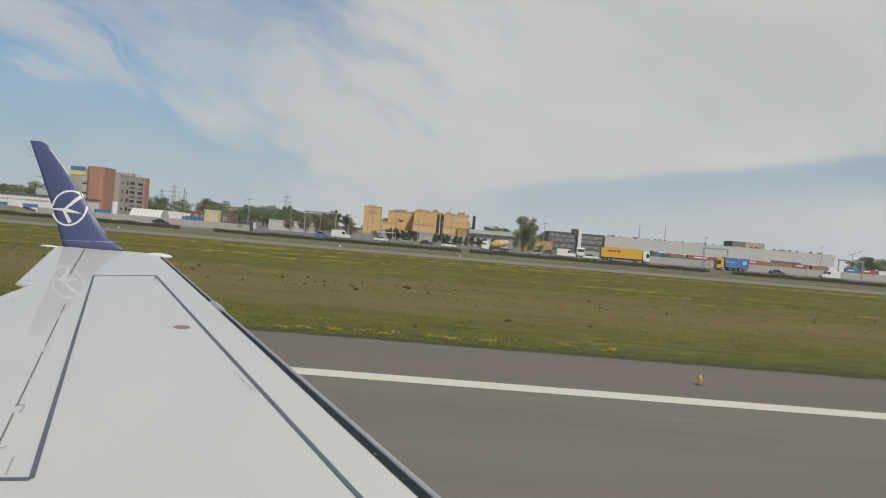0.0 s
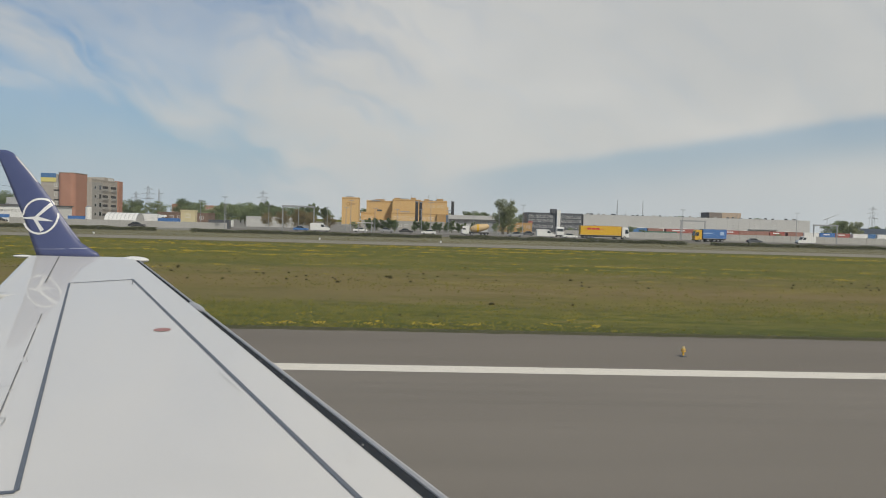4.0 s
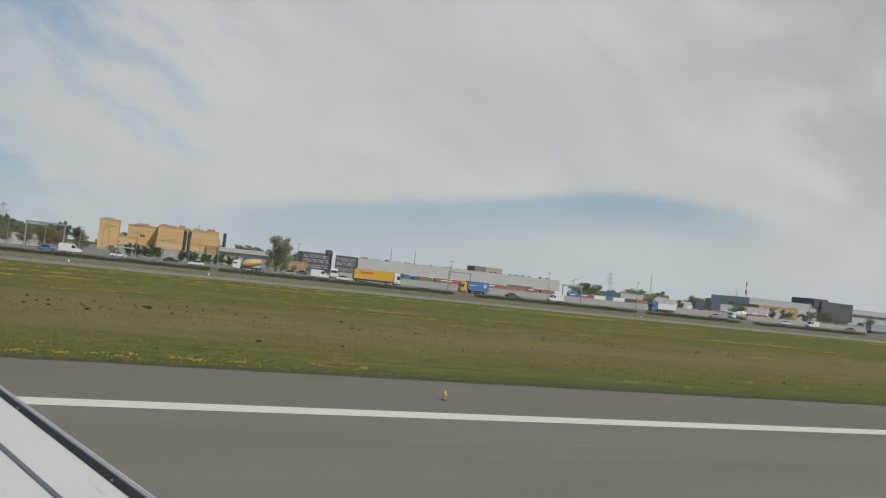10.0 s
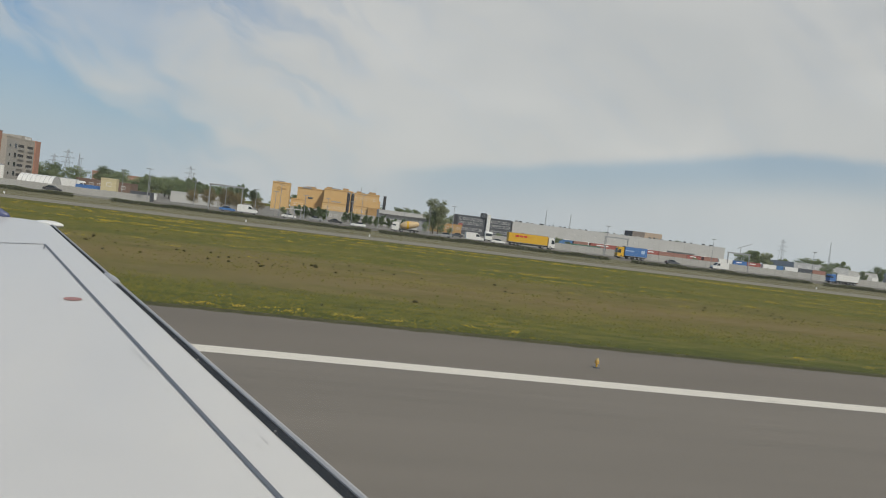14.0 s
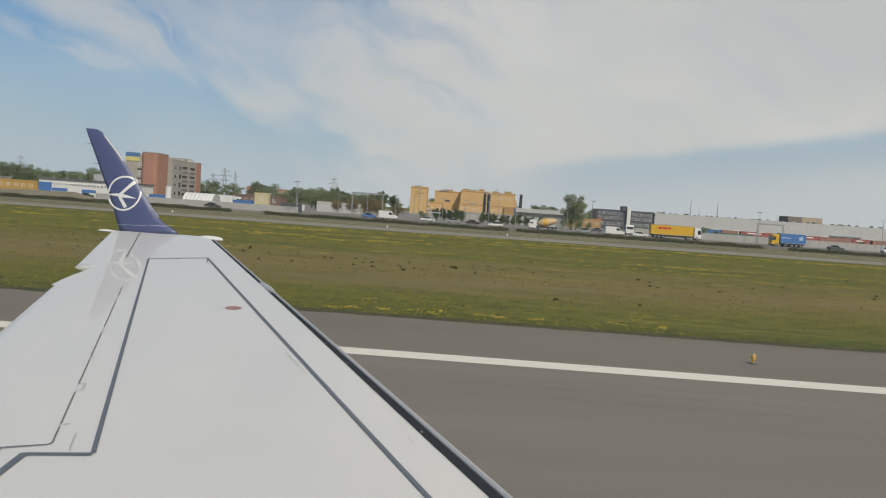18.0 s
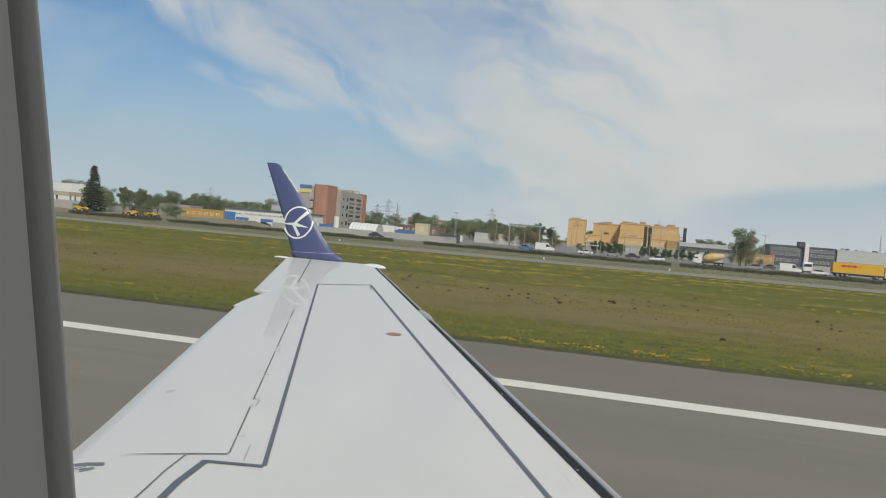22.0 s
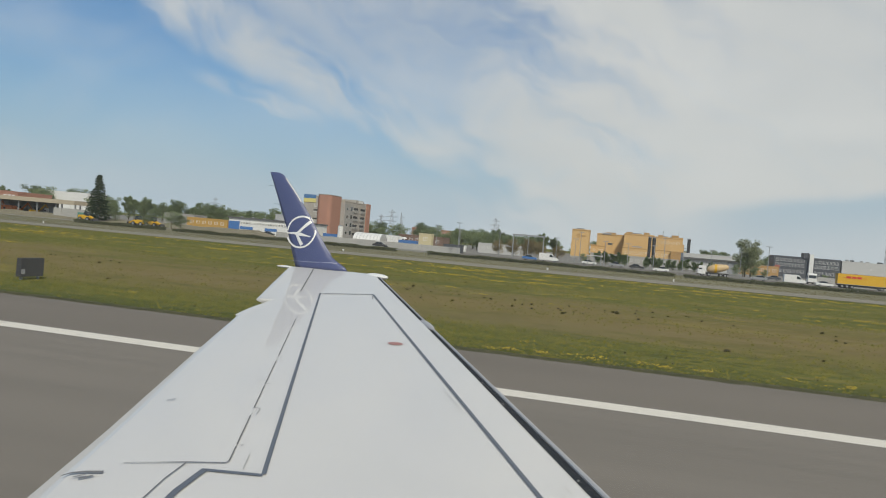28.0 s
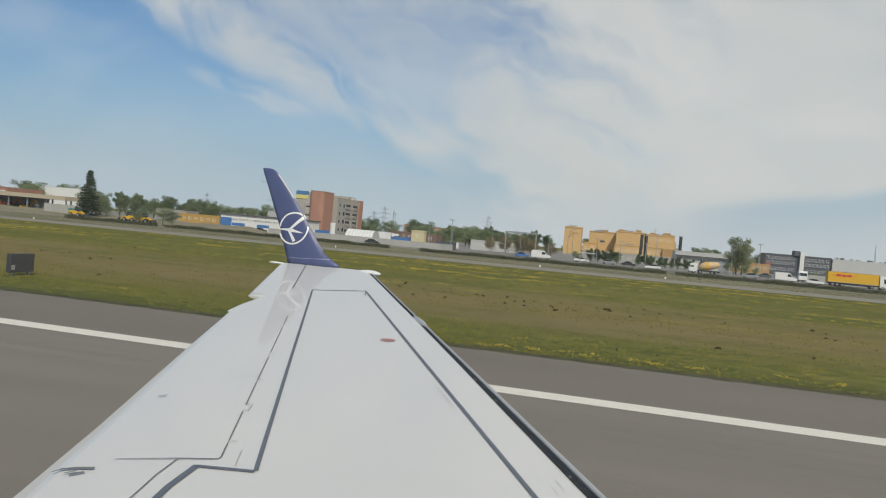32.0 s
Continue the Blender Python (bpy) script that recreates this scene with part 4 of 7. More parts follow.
def hedge(x0, x1, y, h, depth=2.2, seed=0):
    """A low clipped hedge with an uneven top: stems inside, leaf clumps outside."""
    rnd = random.Random(seed)
    bm = bmesh.new()
    n = int((x1 - x0) * 130)
    for _ in range(n):
        x = rnd.uniform(x0, x1)
        top = h * (0.82 + 0.18 * math.sin(x * 0.7 + seed) * math.sin(x * 0.23))
        c = (x, y + rnd.uniform(-depth, depth) * 0.5, rnd.random() ** 0.6 * top)
        leaves(bm, rnd, c, (0.3, 0.25, 0.10), 2, 0.115)
    t = thing("hedge", (0, 0, 0), "low dark green clipped hedge beside the road", "hedge", "road hedges")
    part("foliage", bm, HEDGE, t)
    tb = bmesh.new()
    for i in range(int((x1 - x0) / 1.5)):
        x = x0 + 1.5 * i + rnd.uniform(-0.3, 0.3)
        rod(tb, (x, y, 0), (x + rnd.uniform(-0.2, 0.2), y, h * 0.7), 0.03, 0.01, 5)
    part("stems", tb, BARK, t)
    return t


# ---- buildings ----
def window_meshes(w, h):
    fr = bmesh.new()
    b = 0.09
    for q in ((-w / 2, -w / 2 + b, -h / 2, h / 2), (w / 2 - b, w / 2, -h / 2, h / 2), (-w / 2 + b, w / 2 - b, h / 2 - b, h / 2), (-w / 2 + b, w / 2 - b, -h / 2, -h / 2 + b), (-0.03, 0.03, -h / 2 + b, h / 2 - b)):
        box(fr, q[0], q[1], -0.06, 0.10, q[2], q[3])
    gl = block(-w / 2 + b * 0.5, w / 2 - b * 0.5, 0.03, 0.07, -h / 2 + b * 0.5, h / 2 - b * 0.5)
    return mesh_of(fr, "window", WHITE), mesh_of(gl, "pane", GLASS)


WINDOWS = {}


def window(parent, x, y, z, w, h):
    key = (round(w, 2), round(h, 2))
    if key not in WINDOWS:
        WINDOWS[key] = window_meshes(*key)
    fr, gl = WINDOWS[key]
    win = shared("window", fr, parent, (x, y, z))
    shared("pane", gl, win, (0, 0, 0))
    return win


def windows_row(parent, x0, x1, y, z, n, w, h):
    for i in range(n):
        window(parent, x0 + (x1 - x0) * (i + 0.5) / n, y, z, w, h)


def flat_building(name, x0, x1, y, depth, h, mat, label, category="building", group="", parapet=0.35, wall_name="wall"):
    """A flat-roofed block with a wall body, a roof deck and a parapet; returns the thing (origin at the front's foot, world axes)."""
    t = thing(name, ((x0 + x1) / 2, y, 0), label, category, group)
    w = (x1 - x0) / 2
    part(wall_name, block(-w, w, 0, depth, 0, h, 0.05), mat, t)
    part("roof", block(-w + 0.3, w - 0.3, 0.3, depth - 0.3, h + 0.004, h + 0.12), ROOF, t)
    if parapet:
        bm = bmesh.new()
        box(bm, -w - 0.08, w + 0.08, -0.08, 0.22, h - 0.1, h + parapet)
        box(bm, -w - 0.08, w + 0.08, depth - 0.22, depth + 0.08, h - 0.1, h + parapet)
        box(bm, -w - 0.08, -w + 0.22, 0.22, depth - 0.22, h - 0.1, h + parapet)
        box(bm, w - 0.22, w + 0.08, 0.22, depth - 0.22, h - 0.1, h + parapet)
        part("parapet", bm, mat, t)
    return t


def mast(x, y, h, label, category="mast", lattice=True, r=0.9, group="masts"):
    t = thing("lattice_mast" if lattice else "lamp_post", (x, y, 0), label, category, group)
    bm = bmesh.new()
    if lattice:
        n = max(5, int(h / 3))
        for i in range(4):
            c, s = (1, 1, -1, -1)[i], (1, -1, -1, 1)[i]
            rod(bm, (c * r, s * r, 0), (c * r * 0.15, s * r * 0.15, h), 0.13, 0.06, 5)
        for k in range(n):
            za, zb = h * k / n, h * (k + 1) / n
            ra, rb = r * (1 - 0.85 * k / n), r * (1 - 0.85 * (k + 1) / n)
            rod(bm, (-ra, -ra, za), (rb, -rb, zb), 0.06, 0.06, 4)
            rod(bm, (ra, -ra, za), (-rb, -rb, zb), 0.06, 0.06, 4)
        part("tower", bm, STEEL, t)
    else:
        rod(bm, (0, 0, 0), (0, 0, h), 0.12, 0.07, 6)
        part("pole", bm, STEEL, t)
        part("lamp_head", box(bmesh.new(), -0.9, 0.9, -0.15, 0.15, h - 0.02, h + 0.16, 0.03), STEEL, t)
    return t


def pylon(x, y, h):
    t = mast(x, y, h, "grey steel lattice power pylon with cross-arms", "pylon", r=h * 0.09, group="power pylons")
    for z, w in ((h * 0.62, h * 0.17), (h * 0.76, h * 0.20), (h * 0.90, h * 0.14)):
        bm = bmesh.new()
        rod(bm, (-w, 0, z), (w, 0, z), 0.12, 0.12, 5)
        rod(bm, (-w, 0, z), (0, 0, z + h * 0.05), 0.08, 0.08, 4)
        rod(bm, (w, 0, z), (0, 0, z + h * 0.05), 0.08, 0.08, 4)
        part("cross_arm", bm, STEEL, t)
    return t


# ---- vehicles (built at the origin, nose to +x) ----
WHEELS = {}


def wheels(t, places, r, w):
    if (r, w) not in WHEELS:
        WHEELS[(r, w)] = (wheel_mesh(r, w), rim_mesh(r, w))
    tyre, rim = WHEELS[(r, w)]
    for x, y in places:
        wh = shared("wheel", tyre, t, (x, y, r))
        shared("rim", rim, wh, (0, 0, 0))


def cab(t, x, mat, h=3.1, z0=0.55):
    """A flat-nosed lorry cab whose front stands at x."""
    prof = [(x - 2.1, z0), (x - 0.05, z0), (x, z0 + 0.5), (x - 0.03, 1.75), (x - 0.18, h - 0.45), (x - 0.55, h - 0.05), (x - 1.3, h), (x - 2.1, h)]
    part("cab", prism(bmesh.new(), prof, -1.2, 1.2, 0.05), mat, t)
    part("windscreen", prism(bmesh.new(), [(x - 0.035 + 0.02, 1.78), (x - 0.16 + 0.02, h - 0.55), (x - 0.2, h - 0.55), (x - 0.08, 1.78)], -1.05, 1.05), GLASS, t)
    for s in (-1.205, 1.195):
        part("side_window", prism(bmesh.new(), [(x - 1.15, 1.75), (x - 0.25, 1.75), (x - 0.32, h - 0.75), (x - 1.15, h - 0.7)], s, s + 0.012), GLASS, t)
        part("headlight", block(x - 0.08, x + 0.02, s * 0.85 - 0.2, s * 0.85 + 0.2, 0.8, 1.0), WHITE_MARK, t)
        part("mirror", block(x - 0.2, x - 0.08, s * 1.12 - 0.08, s * 1.12 + 0.08, 1.9, 2.5, 0.02), DARK, t)
    part("bumper", block(x - 0.5, x + 0.05, -1.2, 1.2, 0.35, 0.6, 0.03), DARK, t)


def lorry(label, body_mat, cab_mat, length, height, x, y, heading, group="lorries", marks=None):
    t = thing("articulated_lorry", (x, y, 0.06), label, "lorry", group, rz=0.0 if heading > 0 else math.pi)
    hl = length / 2
    cab(t, hl, cab_mat, height * 0.92)
    tr0, tr1 = -hl, hl - 2.4
    trailer = part("trailer", block(tr0, tr1, -1.25, 1.25, 1.05, height, 0.04), body_mat, t)
    bm = bmesh.new()
    for z in (1.08, height - 0.06):
        box(bm, tr0 - 0.01, tr1 + 0.01, -1.27, 1.27, z - 0.05, z + 0.05)
    part("trailer_rail", bm, STEEL, trailer)
    part("chassis", block(tr0 + 0.2, hl - 0.4, -0.5, 0.5, 0.65, 1.0), DARK, t)
    part("side_guard", block(tr0 + 4.3, tr1 - 2.0, -1.2, 1.2, 0.5, 0.85), DARK, t)
    part("rear_light", block(tr0 - 0.03, tr0, -1.1, 1.1, 0.85, 1.0), RED, t)
    wheels(t, [(px, s) for s in (-1.05, 1.05) for px in (hl - 1.35, hl - 4.0, tr0 + 1.3, tr0 + 2.5, tr0 + 3.7)], 0.5, 0.34)
    if marks:
        for k, (x0, x1, z0, z1, mm) in enumerate(marks):
            s = -1 if heading > 0 else 1
            part("side_mark", block(x0, x1, s * 1.262 - 0.006, s * 1.262 + 0.006, z0, z1), mm, trailer)
    return t


def van(label, mat, x, y, heading, length=5.6, h=2.45, group="vans"):
    t = thing("panel_van", (x, y, 0.06), label, "van", group, rz=0.0 if heading > 0 else math.pi)
    l = length / 2
    prof = [(-l, 0.45), (l - 0.05, 0.40), (l, 0.75), (l - 0.25, 1.15), (l - 1.1, 1.32), (l - 1.85, h - 0.12), (l - 2.3, h), (-l + 0.1, h), (-l, h - 0.15)]
    part("body", prism(bmesh.new(), prof, -0.98, 0.98, 0.05), mat, t)
    part("windscreen", prism(bmesh.new(), [(l - 1.08, 1.36), (l - 1.76, h - 0.22), (l - 1.80, h - 0.22), (l - 1.14, 1.36)], -0.85, 0.85), GLASS, t)
    for s in (-0.99, 0.98):
        part("side_window", prism(bmesh.new(), [(l - 2.5, 1.38), (l - 1.32, 1.38), (l - 1.85, h - 0.35), (l - 2.5, h - 0.35)], s, s + 0.012), GLASS, t)
        part("headlight", block(l - 0.30, l - 0.10, s * 0.8 - 0.15, s * 0.8 + 0.15, 0.85, 1.05), WHITE_MARK, t)
    part("bumper", block(l - 0.2, l + 0.05, -0.95, 0.95, 0.32, 0.58, 0.03), DARK, t)
    wheels(t, [(px, s) for s in (-0.85, 0.85) for px in (l - 0.95, -l + 1.15)], 0.34, 0.24)
    return t


def car(label, mat, x, y, heading, group="cars"):
    t = thing("car", (x, y, 0.06), label, "car", group, rz=0.0 if heading > 0 else math.pi)
    body = [(-2.15, 0.35), (2.1, 0.32), (2.18, 0.6), (2.0, 0.82), (1.0, 0.95), (-1.55, 1.0), (-2.12, 0.95), (-2.2, 0.6)]
    top = [(1.02, 0.94), (0.35, 1.42), (-0.9, 1.46), (-1.6, 1.0)]
    part("body", prism(bmesh.new(), body, -0.88, 0.88, 0.06), mat, t)
    part("greenhouse", prism(bmesh.new(), top, -0.74, 0.74, 0.05), GLASS, t)
    part("roof", prism(bmesh.new(), [(0.35, 1.425), (-0.9, 1.465), (-0.95, 1.50), (0.3, 1.46)], -0.70, 0.70, 0.012), mat, t)
    for s in (-0.6, 0.6):
        part("headlight", block(2.05, 2.17, s - 0.18, s + 0.18, 0.6, 0.74), WHITE_MARK, t)
        part("tail_light", block(-2.2, -2.1, s - 0.15, s + 0.15, 0.68, 0.85), RED, t)
    wheels(t, [(px, s) for s in (-0.78, 0.78) for px in (1.35, -1.3)], 0.32, 0.2)
    return t


def mixer_lorry(x, y, heading, drum_mat, cab_mat, label):
    t = thing("concrete_mixer_lorry", (x, y, 0.06), label, "lorry", "lorries", rz=0.0 if heading > 0 else math.pi)
    cab(t, 4.2, cab_mat, 2.9)
    bm = bmesh.new()
    prof = ((-3.9, 0.55, 2.95), (-3.2, 0.85, 2.75), (-1.2, 1.2, 2.35), (0.2, 1.2, 2.15), (1.3, 0.75, 1.95), (1.6, 0.35, 1.9))
    loft(bm, [[(px, r * math.cos(a), z + r * math.sin(a)) for a in [2 * math.pi * i / 18 for i in range(18)]] for px, r, z in prof])
    drum = part("drum", bm, drum_mat, t, smooth=True)
    part("drum_band", loft(bmesh.new(), [[(px, r * math.cos(a), z + r * math.sin(a)) for a in [2 * math.pi * i / 18 for i in range(18)]] for px, r, z in ((-0.9, 1.225, 2.31), (-0.2, 1.225, 2.21))]), YELLOW, drum)
    part("hopper", prism(bmesh.new(), [(-4.3, 3.0), (-3.5, 3.0), (-3.6, 3.9), (-4.5, 3.9)], -0.5, 0.5), STEEL, t)
    part("chassis", block(-4.0, 3.6, -0.5, 0.5, 0.7, 1.05), DARK, t)
    part("chute", prism(bmesh.new(), [(-4.9, 1.3), (-4.0, 2.5), (-3.9, 2.4), (-4.8, 1.2)], -0.25, 0.25), STEEL, t)
    wheels(t, [(px, s) for s in (-1.0, 1.0) for px in (2.9, 1.2, -1.9, -3.1)], 0.5, 0.34)
    return t


def container(x, y, z, length, mat, label, group="shipping containers", rz=0.0):
    t = thing("shipping_container", (x, y, z), label, "container", group, rz=rz)
    l = length / 2
    bm = bmesh.new()
    n = int(length / 0.45)
    pts = []
    for i in range(n):
        a, b = -l + 0.1 + (2 * l - 0.2) * i / n, -l + 0.1 + (2 * l - 0.2) * (i + 1) / n
        q = (b - a) / 4
        pts += [(a, 0.0), (a + q, 0.05), (a + 2 * q, 0.05), (a + 3 * q, 0.0)]
    pts.append((l - 0.1, 0.0))
    prev = None
    for px, d in pts:
        cur = (bm.verts.new((px, -1.2 + d, 0.12)), bm.verts.new((px, -1.2 + d, 2.48)))
        if prev:
            bm.faces.new([prev[0], cur[0], cur[1], prev[1]])
        prev = cur
    box(bm, -l + 0.1, l - 0.1, -1.1, 1.2, 0.12, 2.5)
    part("corrugated_side", bm, mat, t)
    fr = bmesh.new()
    for px in (-l, l - 0.12):
        for py in (-1.22, 1.1):
            box(fr, px, px + 0.12, py, py + 0.12, 0, 2.6)
    for z0 in (0.0, 2.46):
        box(fr, -l + 0.12, l - 0.12, -1.22, -1.1, z0, z0 + 0.14)
        box(fr, -l + 0.12, l - 0.12, 1.1, 1.22, z0, z0 + 0.14)
    part("frame", fr, mat, t)
    part("door", block(l - 0.02, l + 0.03, -1.08, 1.08, 0.15, 2.45), mat, t)
    return t

# ---- grey tower block with a round brick stair tower ----
def corner_round(bm, x0, x1, y0, y1, z0, z1, r, n=6):
    """An upright block whose two front corners are rounded."""
    pts = [(x0, y1), (x1, y1)]
    pts += [(x1 - r + r * math.cos(a), y0 + r - r * math.sin(a)) for a in [math.pi / 2 * i / n for i in range(n + 1)]]
    pts += [(x0 + r - r * math.sin(a), y0 + r - r * math.cos(a)) for a in [math.pi / 2 * i / n for i in range(n + 1)]]
    lo, hi = [bm.verts.new((x, y, z0)) for x, y in pts], [bm.verts.new((x, y, z1)) for x, y in pts]
    for i in range(len(pts)):
        j = (i + 1) % len(pts)
        bm.faces.new([lo[i], lo[j], hi[j], hi[i]])
    bm.faces.new(lo)
    bm.faces.new(hi)
    bmesh.ops.recalc_face_normals(bm, faces=bm.faces[:])
    return bm


t = flat_building("tower_block", -204.5, -196.5, 262, 15, 16.4, PANEL, "grey concrete tower block with round brick stair tower and blue-yellow banner", "building")
part("brick_tower", corner_round(bmesh.new(), 2.6, 8.4, -2.6, 7.6, 0, 17.1, 1.6), BRICK, t, "red brick round-cornered stair tower")
part("brick_ledge", corner_round(bmesh.new(), 2.5, 8.5, -2.7, 7.7, 17.1, 17.35, 1.6), CONCRETE, t)
part("banner_blue", block(-4.05, 1.1, -0.2, -0.14, 15.5, 17.0), FLAG_BLUE, t, "faded blue banner cloth")
part("banner_yellow", block(-4.05, 1.1, -0.2, -0.14, 14.0, 15.5), FLAG_YELLOW, t, "pale yellow banner cloth")
for k in range(4):
    window(t, 1.2, -0.02, 3.2 + 3.3 * k, 1.3, 1.5)
    part("panel_joint", block(-4.0, 0.2, -0.04, -0.01, 2.2 + 3.3 * k, 2.32 + 3.3 * k), CONCRETE, t)
    part("loggia_shade", block(0.3, 2.4, -0.05, -0.01, 1.0 + 3.3 * k, 1.5 + 3.3 * k), DARK, t)
part("rear_block", block(-10.2, -4.05, 3.0, 16.0, 0, 13.2, 0.05), PANEL, t, "lower grey concrete block")
part("roof_hut", block(-5.6, -2.0, 6.0, 12.0, 13.2, 14.6), CONCRETE, t)
for px, z in ((-8.0, 9.5), (-6.0, 9.5), (-8.0, 5.6)):
    window(t, px, 2.98, z, 1.2, 1.3)
t = flat_building("tower_block", -203.5, -190.8, 270, 28, 15.6, PANEL, "weathered grey concrete tower block with a red brick end", "building")
part("brick_end", block(-6.0, 6.75, 24.0, 28.4, 0, 16.2, 0.05), BRICK, t, "red brick end wall")
part("penthouse", block(-2.6, 6.2, 12.0, 21.0, 15.6, 17.0), PANEL, t)
part("penthouse_sign", block(6.22, 6.28, 15.0, 20.0, 15.4, 16.8), WHITE, t)
part("stair_volume", block(3.0, 6.9, -0.6, 8.6, 0, 14.8, 0.05), CONCRETE, t, "pale concrete stair volume")
for k in range(4):
    part("stair_window", block(6.91, 6.97, 5.6, 7.2, 2.6 + 3.2 * k, 4.1 + 3.2 * k), GLASS, t)
    part("stair_window", block(6.91, 6.97, 1.6, 2.6, 2.8 + 3.2 * k, 3.7 + 3.2 * k), GLASS, t)
    for a, b in ((9.4, 14.6), (17.6, 22.6)):
        part("loggia", block(6.36, 6.75, a, b, 1.6 + 3.4 * k, 2.5 + 3.4 * k), CONCRETE, t)
        part("loggia_shade", block(6.36, 6.42, a, b, 2.55 + 3.4 * k, 3.5 + 3.4 * k), DARK, t)
for x0, x1, y, h in ((-206, -196, 252, 4.2), (-180, -170, 284, 3.6)):
    t = flat_building("annexe", x0, x1, y, 7, h, CONCRETE, "low grey concrete annexe with small windows", "building")
    windows_row(t, -(x1 - x0) / 2 + 0.6, (x1 - x0) / 2 - 0.6, -0.02, h * 0.55, 4, 1.3, 1.3)
t = flat_building("brick_hut", -168, -150, 272, 10, 4.4, material("dark_brown_brick", (0.17, 0.115, 0.09), rough=0.9, vary=0.2), "low brown brick workshop with a flat roof", "workshop")
windows_row(t, -8, 8, -0.02, 2.9, 6, 1.4, 1.2)

# ---- striped hall, sheds and yard before the tower ----
t = flat_building("striped_hall", -222.5, -190, 239, 14, 5.3, WHITE, "long low white hall with blue panels and a window strip", "hall", parapet=0.0)
part("eaves", block(-16.6, 16.6, -0.5, 14.4, 5.3, 5.75), ROOF, t, "grey-brown roof edge")
part("blue_panel", block(-16.25, -11.8, -0.10, -0.02, 1.0, 4.2), BLUE, t, "blue sheet panel")
part("blue_panel", block(11.8, 16.25, -0.10, -0.02, 0.4, 3.9), BLUE, t, "blue sheet panel")
for a, b in ((-11.6, -6.4), (-1.6, 3.2), (7.2, 11.6)):
    part("blue_band", block(a, b, -0.07, -0.02, 1.5, 2.5), BLUE, t, "blue sheet band")
for i in range(22):
    window(t, -11.1 + i * 1.08, -0.03, 3.75, 0.86, 0.8)
for i in range(7):
    part("roof_vent", block(-14 + i * 4.6, -13.3 + i * 4.6, 4, 4.8, 5.76, 6.2), STEEL, t)
t = flat_building("grey_shed", -236, -212, 300, 20, 8.6, RIB, "large grey ribbed sheet-metal shed", "shed")
for i in range(11):
    part("rib", block(-11.6 + i * 2.2, -11.45 + i * 2.2, -0.06, -0.01, 0.3, 8.4), CLADDING, t)
part("sheet_door", block(-11.0, -5.0, -0.1, -0.02, 0.05, 4.6), WHITE, t)
t = flat_building("yellow_shed", -250, -232, 254, 9, 4.0, material("bright_ochre", (0.44, 0.27, 0.075), rough=0.8, vary=0.15, stain=0.3), "low bright ochre shed beside the striped hall", "shed")
windows_row(t, -8, 8, -0.02, 2.6, 6, 1.4, 1.1)
t = flat_building("grey_shed", -266, -252, 262, 9, 5.0, CONCRETE, "low grey shed with a pale doorway", "shed")
part("sheet_door", block(-3.0, 1.0, -0.08, -0.02, 0.03, 3.0), WHITE, t)
for x, y, h, wd in ((-212, 190, 5.6, 0.75), (-221.5, 192, 4.0, 0.6), (-209.5, 191, 4.8, 0.6)):
    tree("bush", x, y, h, wd, group="road bushes")


def tent_hall(x0, x1, y, depth, h):
    t = thing("tent_hall", ((x0 + x1) / 2, y, 0), "white arched fabric storage tent with a grey end wall", "tent")
    n, w = 12, depth / 2
    rings = []
    for px in [x0 + (x1 - x0) * i / 8 - (x0 + x1) / 2 for i in range(9)]:
        rings.append([(px, w - w * math.cos(math.pi * i / n), h * math.sin(math.pi * i / n)) for i in range(n + 1)])
    part("canopy", loft(bmesh.new(), rings, close=False), WHITE, t, smooth=True)
    for px in (rings[0][0][0] + 0.02, rings[-1][0][0] - 0.02):
        bm = bmesh.new()
        bm.faces.new([bm.verts.new((px, w - w * math.cos(math.pi * i / n) * 0.98, h * 0.98 * math.sin(math.pi * i / n))) for i in range(n + 1)])
        part("end_wall", bm, CLADDING, t)
    for r in rings:
        bm = bmesh.new()
        for a, b in zip(r, r[1:]):
            rod(bm, a, b, 0.06, 0.06, 5)
        part("hoop", bm, STEEL, t)
    return t


tent_hall(-169, -159.5, 226, 8, 4.0)
for x, y, ln, mat, lab in ((-151.5, 232, 6.1, BLUE, "blue corrugated shipping container"), (-178.5, 232, 6.1, BLUE, "blue corrugated shipping container"), (-151.5, 235, 6.1, BLUE, "blue corrugated shipping container with scuffed paint"),
                           (-134.5, 226, 6.1, DARK_CLAD, "dark grey shipping container with a pale square sign"), (-190, 228, 6.1, WHITE, "white corrugated site container"), (-160, 246, 12.2, FLAG_BLUE, "long faded blue shipping container")):
    container(x, y, 0.04, ln, mat, lab, "yard containers")
t = flat_building("gate_kiosk", -145, -140.8, 222, 2.5, 5.0, material("cream_render", (0.55, 0.48, 0.30), rough=0.9), "small cream gate kiosk with a window", "kiosk")
window(t, 0.1, -0.02, 3.6, 1.3, 1.2)
t = thing("silo", (-172.5, 224, 0), "white round storage tank", "tank")
part("shell", rod(bmesh.new(), (0, 0, 0), (0, 0, 5.4), 0.85, 0.85, 24), WHITE, t)
part("lid", rod(bmesh.new(), (0, 0, 5.4), (0, 0, 5.8), 0.87, 0.3, 24), STEEL, t)
# low concrete walls along the road
rnd = random.Random(8)


